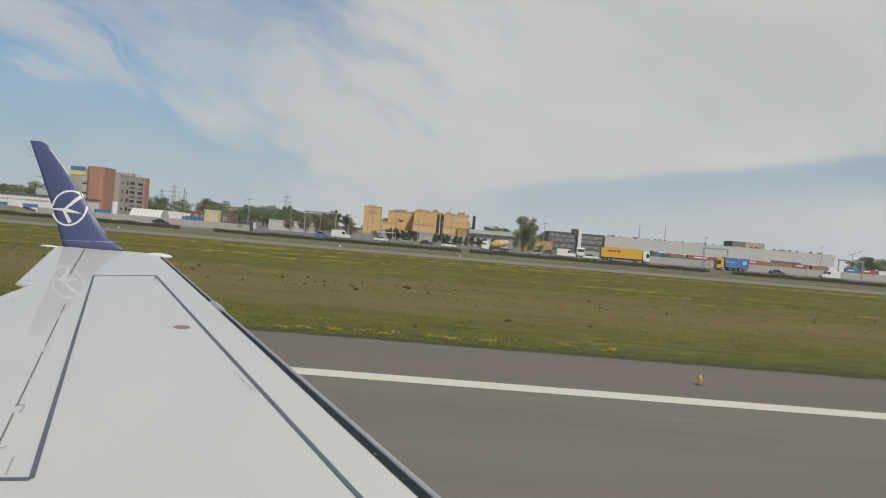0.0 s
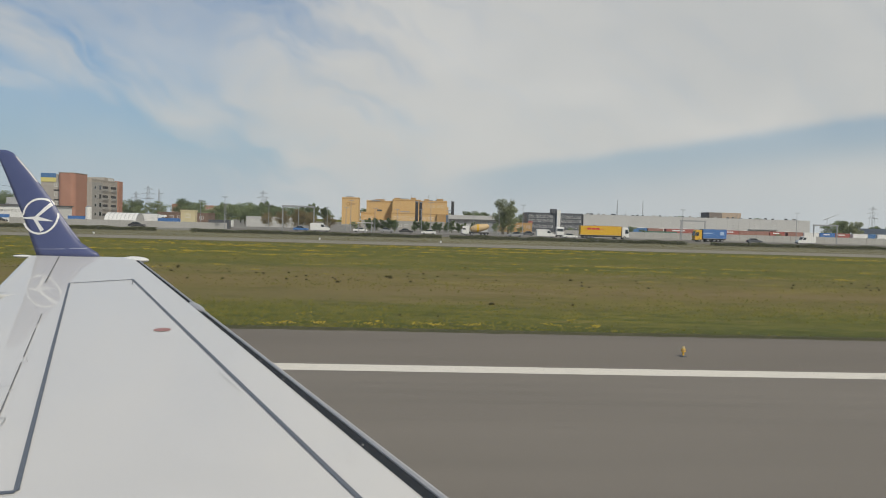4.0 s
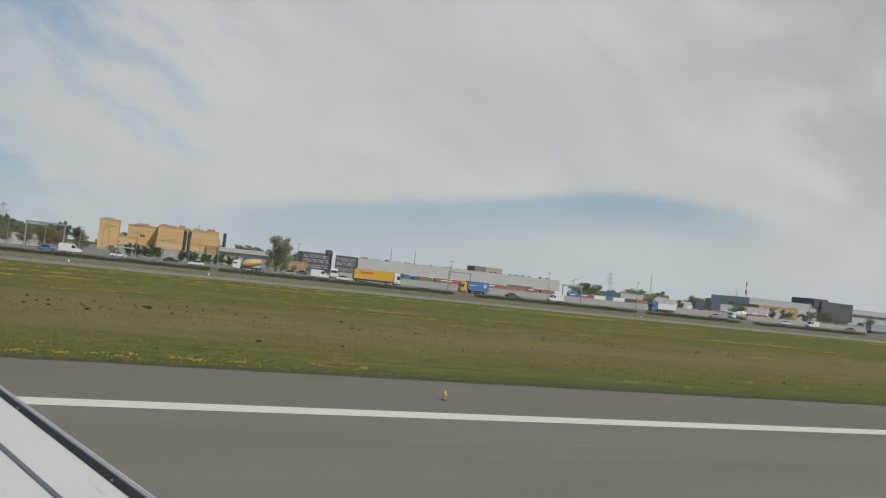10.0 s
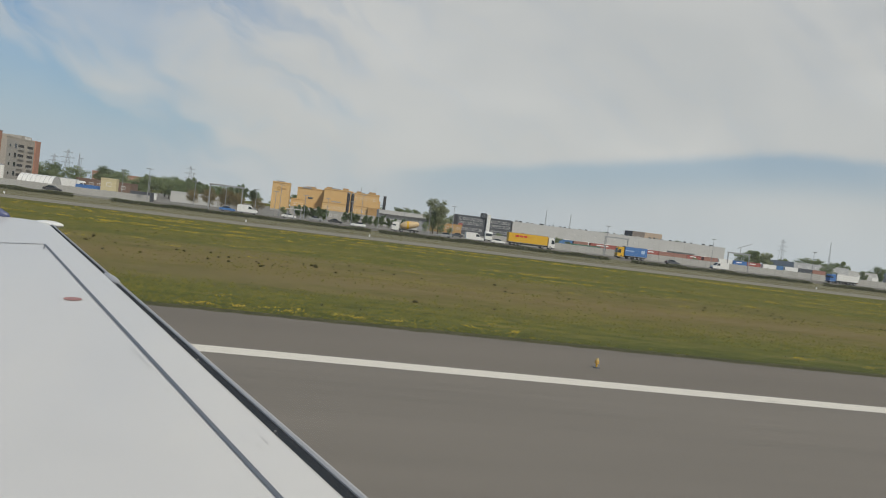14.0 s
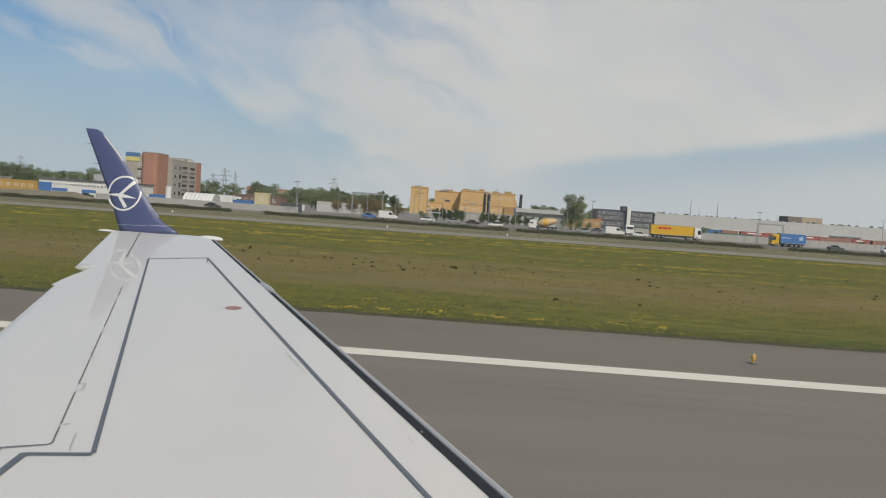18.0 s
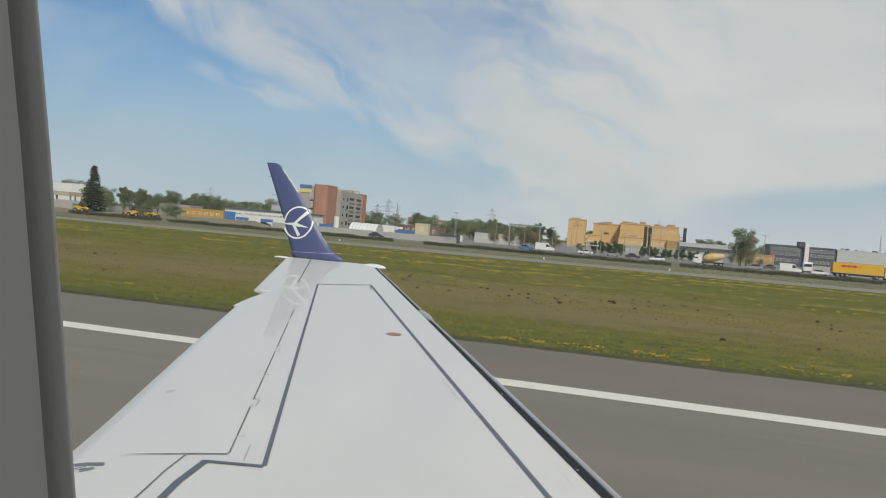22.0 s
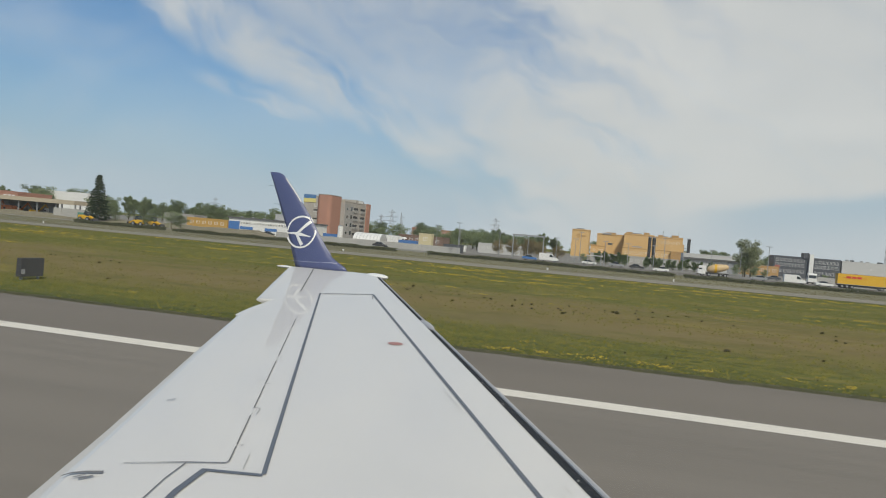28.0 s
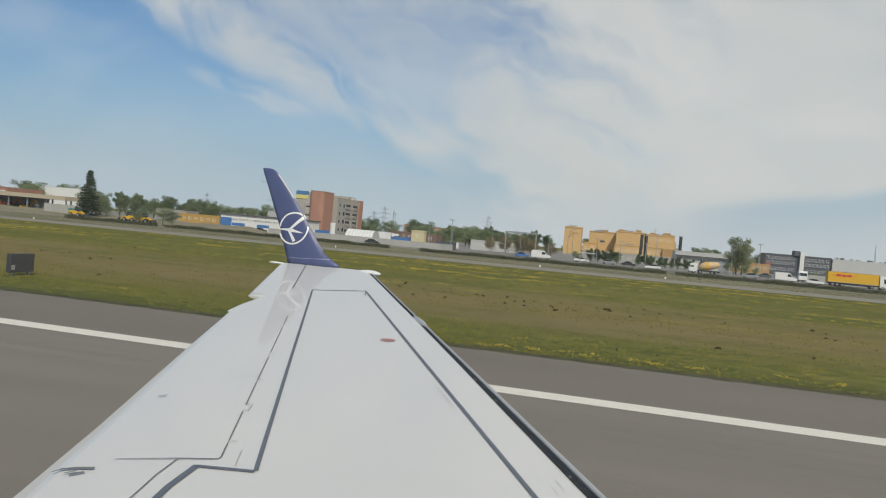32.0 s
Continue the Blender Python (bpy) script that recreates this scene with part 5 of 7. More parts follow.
def panel_wall(name, x0, x1, y, h, label, step=3.0, mat=PANEL, thick=0.14):
    t = thing(name, (x0, y, 0), label, "wall", "", "structure")
    me = mesh_of(box(bmesh.new(), 0.04, step - 0.04, 0, thick, 0, h, 0.0), "wall_panel", mat)
    po = mesh_of(box(bmesh.new(), -0.1, 0.1, -0.06, thick + 0.06, 0, h + 0.1), "post", CONCRETE)
    n = int((x1 - x0) / step)
    for i in range(n):
        shared("wall_panel", me, t, (i * step, rnd.uniform(-0.02, 0.02), rnd.uniform(-0.06, 0.0)))
        shared("post", po, t, (i * step, 0, 0))
    return t


WALL_PANEL = material("wall_panel_concrete", (0.365, 0.36, 0.34), rough=0.9, vary=0.15, stain=0.3, random_tone=0.10)
panel_wall("yard_wall_1", -27, 141, 245, 2.3, "long grey precast concrete wall below the containers", 3.0, WALL_PANEL)
panel_wall("yard_wall_2", -189, -129, 212, 1.9, "grey precast concrete yard wall by the tent", 3.0, WALL_PANEL)

bm = bmesh.new()
rings = []
for i in range(41):
    # a worn earth bank between the hedge and the striped hall
    px = STATION - 300 + i * 2.8
    k = min(1.0, i / 3, (40 - i) / 3)
    top = (1.55 + 0.25 * math.sin(i * 0.9) * math.sin(i * 0.37)) * k
    rings.append([(px, 199, -0.05), (px, 204, top * 0.55), (px, 209, top), (px, 214, top), (px, 220, -0.05)])
tagged(part("earth_bank", loft(bm, rings, close=False), material("dusty_bank", (0.20, 0.175, 0.115), rough=0.95, vary=0.5, grain=0.6, stain=0.08, dirt=(0.10, 0.10, 0.045), dirt_amount=0.8)), "low worn earth bank with dry grass", "bank", kind="structure")

# ---- power lines, masts, far houses ----
for x, y, h in ((-257, 500, 18.5), (-249, 500, 22.5), (-330, 520, 22), (-430, 560, 24), (-196, 620, 26), (330, 620, 28), (560, 700, 28)):
    pylon(x, y, h)
for x, y, h in ((-242, 500, 20.5), (-60, 560, 24), (193, 823, 34), (145, 760, 32), (-175, 520, 18), (430, 690, 34)):
    mast(x, y, h, "tall thin lattice radio mast")
for x, y, h in ((-128, 205, 9), (-150, 262, 9), (-96, 240, 10), (-40, 238, 10), (14, 240, 10), (52, 238, 10), (92, 240, 10), (135, 238, 10), (180, 240, 10), (240, 240, 10), (-70, 240, 10), (-176, 300, 12), (-205, 300, 12)):
    mast(x, y, h, "grey street lamp on a thin steel pole", "street lamp", False, group="street lamps")
for x0, x1, y, h, n in ((-252, -243, 560, 11.5, 4), (-228, -221, 560, 11, 3), (-330, -316, 620, 12, 4)):
    t = flat_building("apartment_house", x0, x1, y, 12, h, BRICK, "distant red brick apartment house", "house", "distant houses")
    for k in range(3):
        windows_row(t, -(x1 - x0) / 2 + 0.6, (x1 - x0) / 2 - 0.6, -0.02, 2.2 + 3.3 * k, n, 1.3, 1.5)

# ---- ochre factory ----
def ochre_block(x0, x1, y, d, h, mat=OCHRE, rows=0, cols=0):
    t = flat_building("ochre_factory_block", x0, x1, y, d, h, mat, "ochre yellow rendered factory block with a flat roof", "factory", "ochre factory blocks")
    w = (x1 - x0) / 2
    part("cornice", block(-w - 0.12, w + 0.12, -0.16, -0.005, h - 0.55, h - 0.12), OCHRE_DIM, t, "darker ochre cornice")
    part("plinth", block(-w - 0.06, w + 0.06, -0.12, -0.005, 0.0, 1.0), CONCRETE, t)
    n = max(2, int(w / 2.4))
    for i in range(n + 1):
        px = -w + 0.2 + (2 * w - 0.4) * i / n
        part("pilaster", block(px - 0.2, px + 0.2, -0.10, -0.005, 1.0, h - 0.55), mat, t)
    for k in range(rows):
        windows_row(t, -w + 1, w - 1, -0.02, h - 3.0 - 3.6 * k, cols, 1.8, 1.5)
    return t


t = ochre_block(-116, -106, 445, 14, 16.8)
part("emblem_ring", loft(bmesh.new(), [[(-1.2 + r * math.cos(a), yy, 13.2 + r * math.sin(a)) for a in [2 * math.pi * i / 20 for i in range(20)]] for r, yy in ((1.15, -0.02), (1.15, -0.16), (0.75, -0.16), (0.75, -0.02))], caps=False), OCHRE_DIM, t, "dark ochre round emblem")
part("emblem_bar", block(0.2, 3.2, -0.16, -0.02, 12.8, 13.6), OCHRE_DIM, t)
ochre_block(-105.5, -97, 462, 14, 8.5, OCHRE, 1, 4)
t = ochre_block(-103, -86, 480, 30, 16.2)
part("vent_house", block(-3.0, 3.0, 3, 9, 16.2, 17.6), OCHRE_DIM, t)
part("dark_louvre", block(-1.5, 1.5, -0.12, -0.02, 9.6, 10.8), DARK_CLAD, t)
t = ochre_block(-86, -68, 470, 36, 17.2)
part("vent_house", block(2.5, 6.0, 1, 6, 17.2, 18.8), OCHRE_DIM, t)
part("vent_house", block(-8, -4.6, 1, 6, 17.2, 18.4), OCHRE_DIM, t)
t = ochre_block(-68, -51.5, 468, 36, 16.6, OCHRE, 1, 5)
part("vent_house", block(-6, -3, 1, 6, 16.6, 18.0), OCHRE_DIM, t)
part("vent_house", block(2, 6, 1, 6, 16.6, 18.4), OCHRE_DIM, t)
t = ochre_block(-70, -49.5, 510, 34, 17.4, OCHRE)
for k in range(2):
    for i in range(5):
        part("side_window", block(10.26, 10.32, 4 + 5.6 * i, 8 + 5.6 * i, 9.4 + 3.6 * k, 11.2 + 3.6 * k), GLASS, t)
t = ochre_block(-66, -46.5, 548, 30, 18.6, OCHRE)
part("hoist_head", block(3.0, 9.7, -0.15, 8, 18.6, 19.6), OCHRE_DIM, t)
ochre_block(-62, -43.5, 580, 26, 15.2, OCHRE)
ochre_block(-86, -59, 440, 20, 8.6, OCHRE, 1, 12)
ochre_block(-59, -51, 438, 18, 8.0, OCHRE_DIM)
ochre_block(-50, -28, 428, 18, 6.6, OCHRE, 1, 7)
for x, y, h in ((-71.6, 408, 14.8), (-69.3, 408, 14.6), (-52, 403, 15.2)):
    t = thing("chimney", (x, y, 0), "dark steel factory chimney", "chimney", "factory chimneys")
    part("flue", rod(bmesh.new(), (0, 0, 0), (0, 0, h), 0.85, 0.8, 14), DARK, t)
    part("rim", rod(bmesh.new(), (0, 0, h - 0.4), (0, 0, h + 0.1), 0.95, 0.95, 14), STEEL, t)
t = flat_building("white_workshop", -60, -38.5, 312, 14, 6.6, CLADDING, "long white workshop with a strip of windows", "workshop")
windows_row(t, -10, 6, -0.02, 3.6, 8, 1.7, 1.3)
part("canopy", block(-10.6, 10.6, -1.4, -0.02, 4.9, 5.3), ROOF, t)
part("grey_gate", block(6.4, 10.5, -0.1, -0.02, 0.03, 4.6), STEEL, t)
t = flat_building("grey_workshop", -37, -18, 345, 12, 4.2, OCHRE_DIM, "low brown brick workshop behind the road", "workshop")
windows_row(t, -9, 9, -0.02, 2.6, 7, 1.6, 1.2)
t = flat_building("pale_long_roof", -96, -62, 300, 10, 3.5, CONCRETE, "long pale low roofed store behind the round trees", "store")
windows_row(t, -16, 16, -0.02, 2.0, 12, 1.6, 1.1)

# ---- dark office and the long pale warehouse ----
t = flat_building("office_building", -13, 16.6, 388, 13, 9.9, DARK_CLAD, "anthracite clad office building with rows of white-framed windows", "office")
for z in (3.0, 6.0, 8.3):
    windows_row(t, -14.2, -0.8, -0.02, z, 7, 1.35, 1.4)
    windows_row(t, 3.4, 14.2, -0.02, z, 6, 1.35, 1.4)
part("stair_tower", block(0.8, 2.7, -1.6, 5.0, 0, 11.9, 0.04), WHITE, t, "white stair tower")
part("stair_head", block(-1.8, 0.58, -1.0, 5.0, 9.92, 12.4, 0.04), DARK_CLAD, t, "dark roof box")
for z in (3.0, 6.0, 8.8):
    window(t, 1.8, -1.62, z, 1.1, 1.6)
part("logo_panel", block(-14.2, -11.9, -0.16, -0.05, 4.0, 5.6), RED, t)
t = flat_building("warehouse", 17.2, 142, 388, 60, 9.5, CLADDING, "long pale grey sheet-clad warehouse", "warehouse", parapet=0.5)
for i in range(41):
    part("cladding_sheet", block(-62.2 + i * 3.03, -62.2 + i * 3.03 + 2.97, -0.07, -0.005, 0.2, 9.35), CLADDING, t)
for i in range(10):
    part("loading_door", block(-56 + i * 11.6, -52.4 + i * 11.6, -0.14, -0.08, 0.72, 3.9), WHITE, t)
    part("wall_lamp", block(-50.2 + i * 11.6, -49.6 + i * 11.6, -0.3, -0.08, 6.6, 7.0, 0.03), WHITE, t)
    part("roof_vent", block(-58 + i * 12.5, -57 + i * 12.5, 1.5, 2.6, 9.6, 10.6, 0.05), DARK_CLAD, t)
part("low_canopy", block(28, 44, -1.6, -0.15, 4.2, 4.6), STEEL, t)
for x0, x1, m in ((16.4, 24.0, material("roof_house_brown", (0.20, 0.17, 0.15), rough=0.8)), (24.0, 35.0, material("roof_house_tan", (0.42, 0.33, 0.25), rough=0.8))):
    part("roof_house", block(x0, x1, 24, 36, 9.6, 13.6), m, t)
tagged(part("loading_platform", block(STATION - 12, STATION + 134, 281, 299.5, 0.0, 1.05), CONCRETE), "raised grey concrete loading platform before the warehouse", "platform", kind="structure")
rnd = random.Random(21)
GREEN_BOX = material("container_green", (0.07, 0.16, 0.12), rough=0.6, vary=0.12)
TONES = {"white": WHITE, "green": GREEN_BOX, "blue": BLUE, "red": RED, "rust red": RUST, "dark blue": FLAG_BLUE, "dark grey": DARK_CLAD, "pale grey": STEEL, "grey": GREY_TARP}
x = -9.0
for word, ln in (("white", 6.1), ("green", 6.1), ("blue", 6.1), ("dark blue", 6.1), ("rust red", 6.1), ("red", 12.2), ("dark blue", 6.1), ("white", 3.0), ("red", 6.1), ("rust red", 12.2), ("red", 6.1),
                 ("rust red", 6.1), ("white", 6.1), ("blue", 6.1), ("red", 6.1), ("white", 6.1), ("dark blue", 3.0), ("white", 6.1), ("dark grey", 6.1), ("rust red", 6.1)):
    t = container(x + ln / 2, 285 + rnd.uniform(-0.5, 0.5), 1.05, ln, TONES[word], word + " corrugated shipping container stacked behind the wall", "wall containers")
    if word in ("red", "blue"):
        part("lettering_bar", block(-ln * 0.30, ln * 0.12, -1.26, -1.225, 1.75, 2.15), WHITE_MARK, t, "faded white bar of lettering")
    x += ln + rnd.choice((0.3, 0.4, 0.9))
container(14, 262, 0.04, 12.2, GREEN_BOX, "dark green shipping container beside the road", "wall containers")

# ---- traffic ----
RED_BAR = material("red_bar", (0.50, 0.03, 0.025), rough=0.5)
lorry("yellow articulated lorry with red bars and a white cab", YELLOW, WHITE, 15.0, 4.0, -17.5, 222, 1,
      marks=[(-5.4, -4.2, 2.7, 3.3, RED_BAR), (-4.0, -2.9, 2.7, 3.3, RED_BAR), (-2.7, -1.6, 2.7, 3.3, RED_BAR), (-6.4, -5.6, 2.85, 2.95, RED_BAR), (-1.4, -0.4, 2.85, 2.95, RED_BAR)])
PALE_BLUE = material("pale_blue_mark", (0.35, 0.48, 0.66), rough=0.5)
lorry("blue lorry with a yellow cab on the main road", BLUE, YELLOW, 9.6, 3.9, 13, 216, -1,
      marks=[(-0.5, 2.3, 2.5, 2.75, PALE_BLUE), (-4.0, -2.9, 2.1, 3.1, PALE_BLUE)])
lorry("white lorry on the slip road", WHITE, BLUE, 10.5, 3.3, 92.0, 224, -1)
lorry("white box lorry parked behind the yard wall", WHITE, WHITE, 13.0, 3.9, -160, 236, 1)
mixer_lorry(-57.5, 216, -1, material("sandy_drum", (0.55, 0.40, 0.22), rough=0.6), WHITE, "white concrete mixer lorry with a sandy orange drum")
van("white panel van on the main road", WHITE, -103, 215, 1)
van("white panel van on the main road", WHITE, -37, 214, 1)
van("white panel van on the main road", WHITE, 44, 218, -1)
van("white panel van waiting by the yard", WHITE, -136, 238, -1)
car("dark grey car on the main road", DARK_CLAD, 26.0, 214, 1)
car("white car on the main road", WHITE, -71.5, 214, -1)
car("silver car on the main road", STEEL, -46, 214, -1)
car("white car on the main road", WHITE, -30, 213, 1)
car("blue car on the main road", BLUE, -108.5, 215, 1)
car("dark car in the yard", DARK, -152, 206, 1)
t = thing("white_tractor_unit", (-28, 238.0, 0.05), "white lorry tractor unit parked by the wall", "lorry", "lorries", rz=-math.pi / 2)
cab(t, 2.4, WHITE, 3.2)
part("chassis", block(-2.8, 1.6, -0.5, 0.5, 0.6, 0.95), DARK, t)
wheels(t, [(px, s) for s in (-1.0, 1.0) for px in (1.2, -1.9)], 0.5, 0.34)
for gx, gy, span, h in ((-109.5, 216, 9.0, 7.0), (16, 236, 8.0, 6.2), (62, 238, 8.0, 6.0)):
    t = thing("road_gantry", (gx, gy, 0), "grey steel road gantry over the slip road", "gantry", "road gantries")
    for px in (-span / 2, span / 2):
        part("post", block(px - 0.15, px + 0.15, -0.15, 0.15, 0, h), STEEL, t)
    part("beam", block(-span / 2 - 0.3, span / 2 + 0.3, -0.2, 0.2, h, h + 0.45), STEEL, t)
t = thing("bus_shelter", (-89.5, 205, 0), "small grey steel frame shelter beside the road", "shelter")
for px in (-1.8, 0.0, 1.8):
    part("post", block(px - 0.08, px + 0.08, -0.08, 0.08, 0, 2.9), STEEL, t)
    part("post", block(px - 0.08, px + 0.08, 1.4, 1.56, 0, 2.9), STEEL, t)
part("roof", block(-2.2, 2.2, -0.4, 1.8, 2.9, 3.15, 0.03), CLADDING, t)

# ---- hedges and trees ----
for i, (x0, x1, h) in enumerate(((-228, -200, 1.0), (-197, -135, 1.0), (-127, -70, 0.9), (-68, -12, 1.0), (-6, 42, 1.0), (46, 78, 1.0), (84, 128, 1.0), (150, 215, 1.0), (225, 300, 1.0))):
    hedge(x0, x1, 170, h, seed=i)
tree("pale", -43, 262, 13.0, 0.85)
tree("pale", -41.0, 264, 10.5, 1.0)
tree("bushy", -43.5, 263, 8.0, 0.62)
for x, y, h in ((-46.5, 258, 4.2), (-41, 256, 3.8), (-37.5, 258, 3.2)):
    tree("bush", x, y, h, 0.5, group="road bushes")
rnd = random.Random(33)
for i in range(17):
    if i not in (5, 6):
        tree("street", -91 + i * 2.3 + rnd.uniform(-0.5, 0.5), 262 + rnd.uniform(-1.5, 1.5), rnd.uniform(3.4, 4.6), rnd.uniform(0.8, 1.0), group="street tree row")
for x, y, h in ((-121, 262, 6.6), (-116, 260, 7.2), (-111, 258, 6.4), (-127, 265, 5.8), (-105, 262, 5.4)):
    tree("willow", x, y, h, 0.66, group="willow bushes")
for i in range(38):
    x = -330 + i * 5.6 + rnd.uniform(-2, 2)
    tree(rnd.choice(("round", "bushy", "bushy", "tall")), x, 400 + rnd.uniform(-20, 40), rnd.uniform(8.0, 13.0), rnd.uniform(0.8, 1.2), group="far tree line")
for i in range(44):
    x = -760 + i * 9.5 + rnd.uniform(-4, 4)
    tree(rnd.choice(("round", "tall", "bushy", "round")), x, 560 + rnd.uniform(-40, 60), rnd.uniform(11, 16), rnd.uniform(0.8, 1.3), group="far tree line")
for i in range(34):
    x = -230 + i * 12 + rnd.uniform(-3, 3)
    tree(rnd.choice(("round", "tall", "bushy", "bushy")), x, 640 + rnd.uniform(-40, 60), rnd.uniform(11, 15), rnd.uniform(0.8, 1.3), group="far tree line")
for x, y, h in ((-236, 330, 11), (-228, 334, 10), (-243, 330, 11.5), (-252, 318, 10.5), (-206, 330, 9.5)):
    tree("bushy", x, y, h, 0.8)
for i in range(26):
    tree(rnd.choice(("round", "bushy")), -352 + i * 4.2, 385 + rnd.uniform(-12, 12), rnd.uniform(10.5, 14.5), 0.95, label="dense dark green tree behind the sheds", group="far tree line")
for i in range(10):
    tree("bushy", -176 + i * 5.2, 352 + rnd.uniform(-8, 10), rnd.uniform(7.5, 10.5), 0.9, group="poplar row")
for x, y, h in ((-20, 258, 3.2), (-8, 262, 3.6), (2, 258, 4.4), (6, 256, 3.4), (58, 262, 3.0), (-96, 258, 3.4), (-140, 250, 3.6)):
    tree("bush", x, y, h, 0.55, group="road bushes")

# ---- roof and yard clutter ----
rnd = random.Random(58)
t = thing("rooftop_plant", (0, 0, 0), "row of small dark vents, ducts and aerials on the warehouse roof", "roof plant")
for i in range(36):
    x = 20 + i * 3.35 + rnd.uniform(-1, 1)
    y, w, h = 390 + rnd.uniform(0, 8), rnd.uniform(0.3, 0.9), rnd.uniform(0.5, 1.3)
    part("vent", block(x - w, x + w, y - 0.5, y + 0.5, 9.62, 9.62 + h, 0.05), rnd.choice((STEEL, DARK_CLAD, DARK_CLAD, CONCRETE)), t)
    if i % 6 == 1:
        part("aerial", rod(bmesh.new(), (x, y - 0.8, 9.62), (x, y - 0.8, 13.2), 0.07, 0.05, 6), STEEL, t)
t = thing("rooftop_plant", (0, 0, 0), "brown ducts, vents and rails on the ochre factory roof", "roof plant")
for x0, x1, y, z, h in ((-84, -81, 475, 17.32, 1.3), (-80, -76.5, 475, 17.32, 0.8), (-99, -95, 481, 16.12, 1.0), (-64, -61, 472, 16.72, 0.9), (-58, -55, 472, 16.72, 1.2), (-56, -52, 584, 15.32, 1.0), (-113, -110, 449, 16.92, 0.9), (-80, -76, 444, 8.72, 0.9)):
    part("duct", block(x0, x1, y, y + 2, z, z + h, 0.08), OCHRE_DIM, t)
    part("rail", block(x0 - 0.8, x1 + 0.8, y - 1.4, y - 1.3, z, z + 0.9), STEEL, t)
for x, y, h in ((-74, 472, 21.5), (-58, 468, 20.6), (-54, 472, 21.6), (-92, 482, 21)):
    part("aerial", rod(bmesh.new(), (x, y, h - 5.2), (x, y, h), 0.09, 0.06, 6), STEEL, t)


t = flat_building("low_white_store", -139, -122, 285, 8, 3.7, CLADDING, "low pale store with small windows behind the road", "store")
windows_row(t, -7, 7, -0.02, 2.3, 7, 1.5, 0.9)
for x, y, m, lab in ((-92, 226, WHITE, "white"), (-78, 226, DARK, "black"), (-18.5, 255, RED, "red"), (-12.5, 255, WHITE, "white"), (-84, 230, STEEL, "silver"), (-37, 246, DARK_CLAD, "dark grey"), (-195, 232, RED, "red"), (-203, 233, DARK, "dark")):
    car(lab + " car parked in the yard", m, x, y, 1 if x % 3 < 1.5 else -1)
def loader(x, y, heading):
    t = thing("wheel_loader", (x, y, 0.05), "yellow wheel loader standing in the yard", "loader", "yard machines", rz=0.0 if heading > 0 else math.pi)
    part("body", prism(bmesh.new(), [(-2.6, 0.8), (1.2, 0.8), (1.2, 1.6), (-0.6, 2.0), (-2.6, 1.9)], -1.0, 1.0, 0.05), YELLOW, t)
    part("cabin", prism(bmesh.new(), [(-0.8, 1.9), (0.8, 1.7), (0.6, 3.1), (-0.7, 3.1)], -0.7, 0.7, 0.05), GLASS, t)
    part("arm", prism(bmesh.new(), [(1.0, 1.5), (3.0, 0.6), (3.1, 0.9), (1.1, 1.9)], -0.5, 0.5), YELLOW, t)
    part("bucket", prism(bmesh.new(), [(2.9, 0.1), (4.0, 0.1), (3.3, 0.5), (3.0, 1.2)], -1.2, 1.2), DARK, t)
    wheels(t, [(px, s) for s in (-0.95, 0.95) for px in (1.0, -1.7)], 0.7, 0.5)


loader(-246, 195, 1)
loader(-228, 196, -1)
loader(-222.5, 196, 1)
t = thing("round_sign", (-9.8, 262, 0), "round red and white roadside sign on a pole", "sign")
part("pole", rod(bmesh.new(), (0, 0, 0), (0, 0, 3.4), 0.08, 0.08, 8), STEEL, t)
part("disc", rod(bmesh.new(), (0, -0.12, 3.7), (0, -0.02, 3.7), 0.62, 0.62, 24), RED, t)
part("inner_disc", rod(bmesh.new(), (0, -0.15, 3.7), (0, -0.125, 3.7), 0.36, 0.36, 24), WHITE, t)
for x in (-136, -122, -113, -104, -97, -88, -81, -73, -64, -56, -48):
    mast(x, 232 + (x * 7) % 20, 7.6 + (x * 3) % 3, "grey street lamp on a thin steel pole", "street lamp", False, group="street lamps")
# white marker posts along the perimeter road
for x in (-205.0, -134.0, -94.0, -72.0, 18.0, 78.0):
    t = thing("marker_post", (x, 134.0, 0), "small white marker post beside the perimeter road", "post", "marker posts")
    part("post", block(-0.13, 0.13, -0.07, 0.07, 0, 0.42, 0.02), WHITE_MARK, t)
    part("cap", block(-0.14, 0.14, -0.08, 0.08, 0.42, 0.46), DARK, t)
# ---- the strip of sheds, glass hall and yards towards the front ----


def shed(x0, x1, y, h, mat, label, doors=0, depth=24):
    t = flat_building("shed", x0, x1, y, depth, h, mat, label, "shed", "industrial sheds")
    w = (x1 - x0) / 2
    for i in range(doors):
        px = -w + 2 * w * (i + 0.5) / doors
        part("roller_door", block(px - 1.7, px + 1.7, -0.08, -0.01, 0.03, 3.4), WHITE, t)
    windows_row(t, -w + 1, w - 1, -0.02, h - 1.4, max(3, int(w / 2.2)), 1.8, 0.9)
    return t


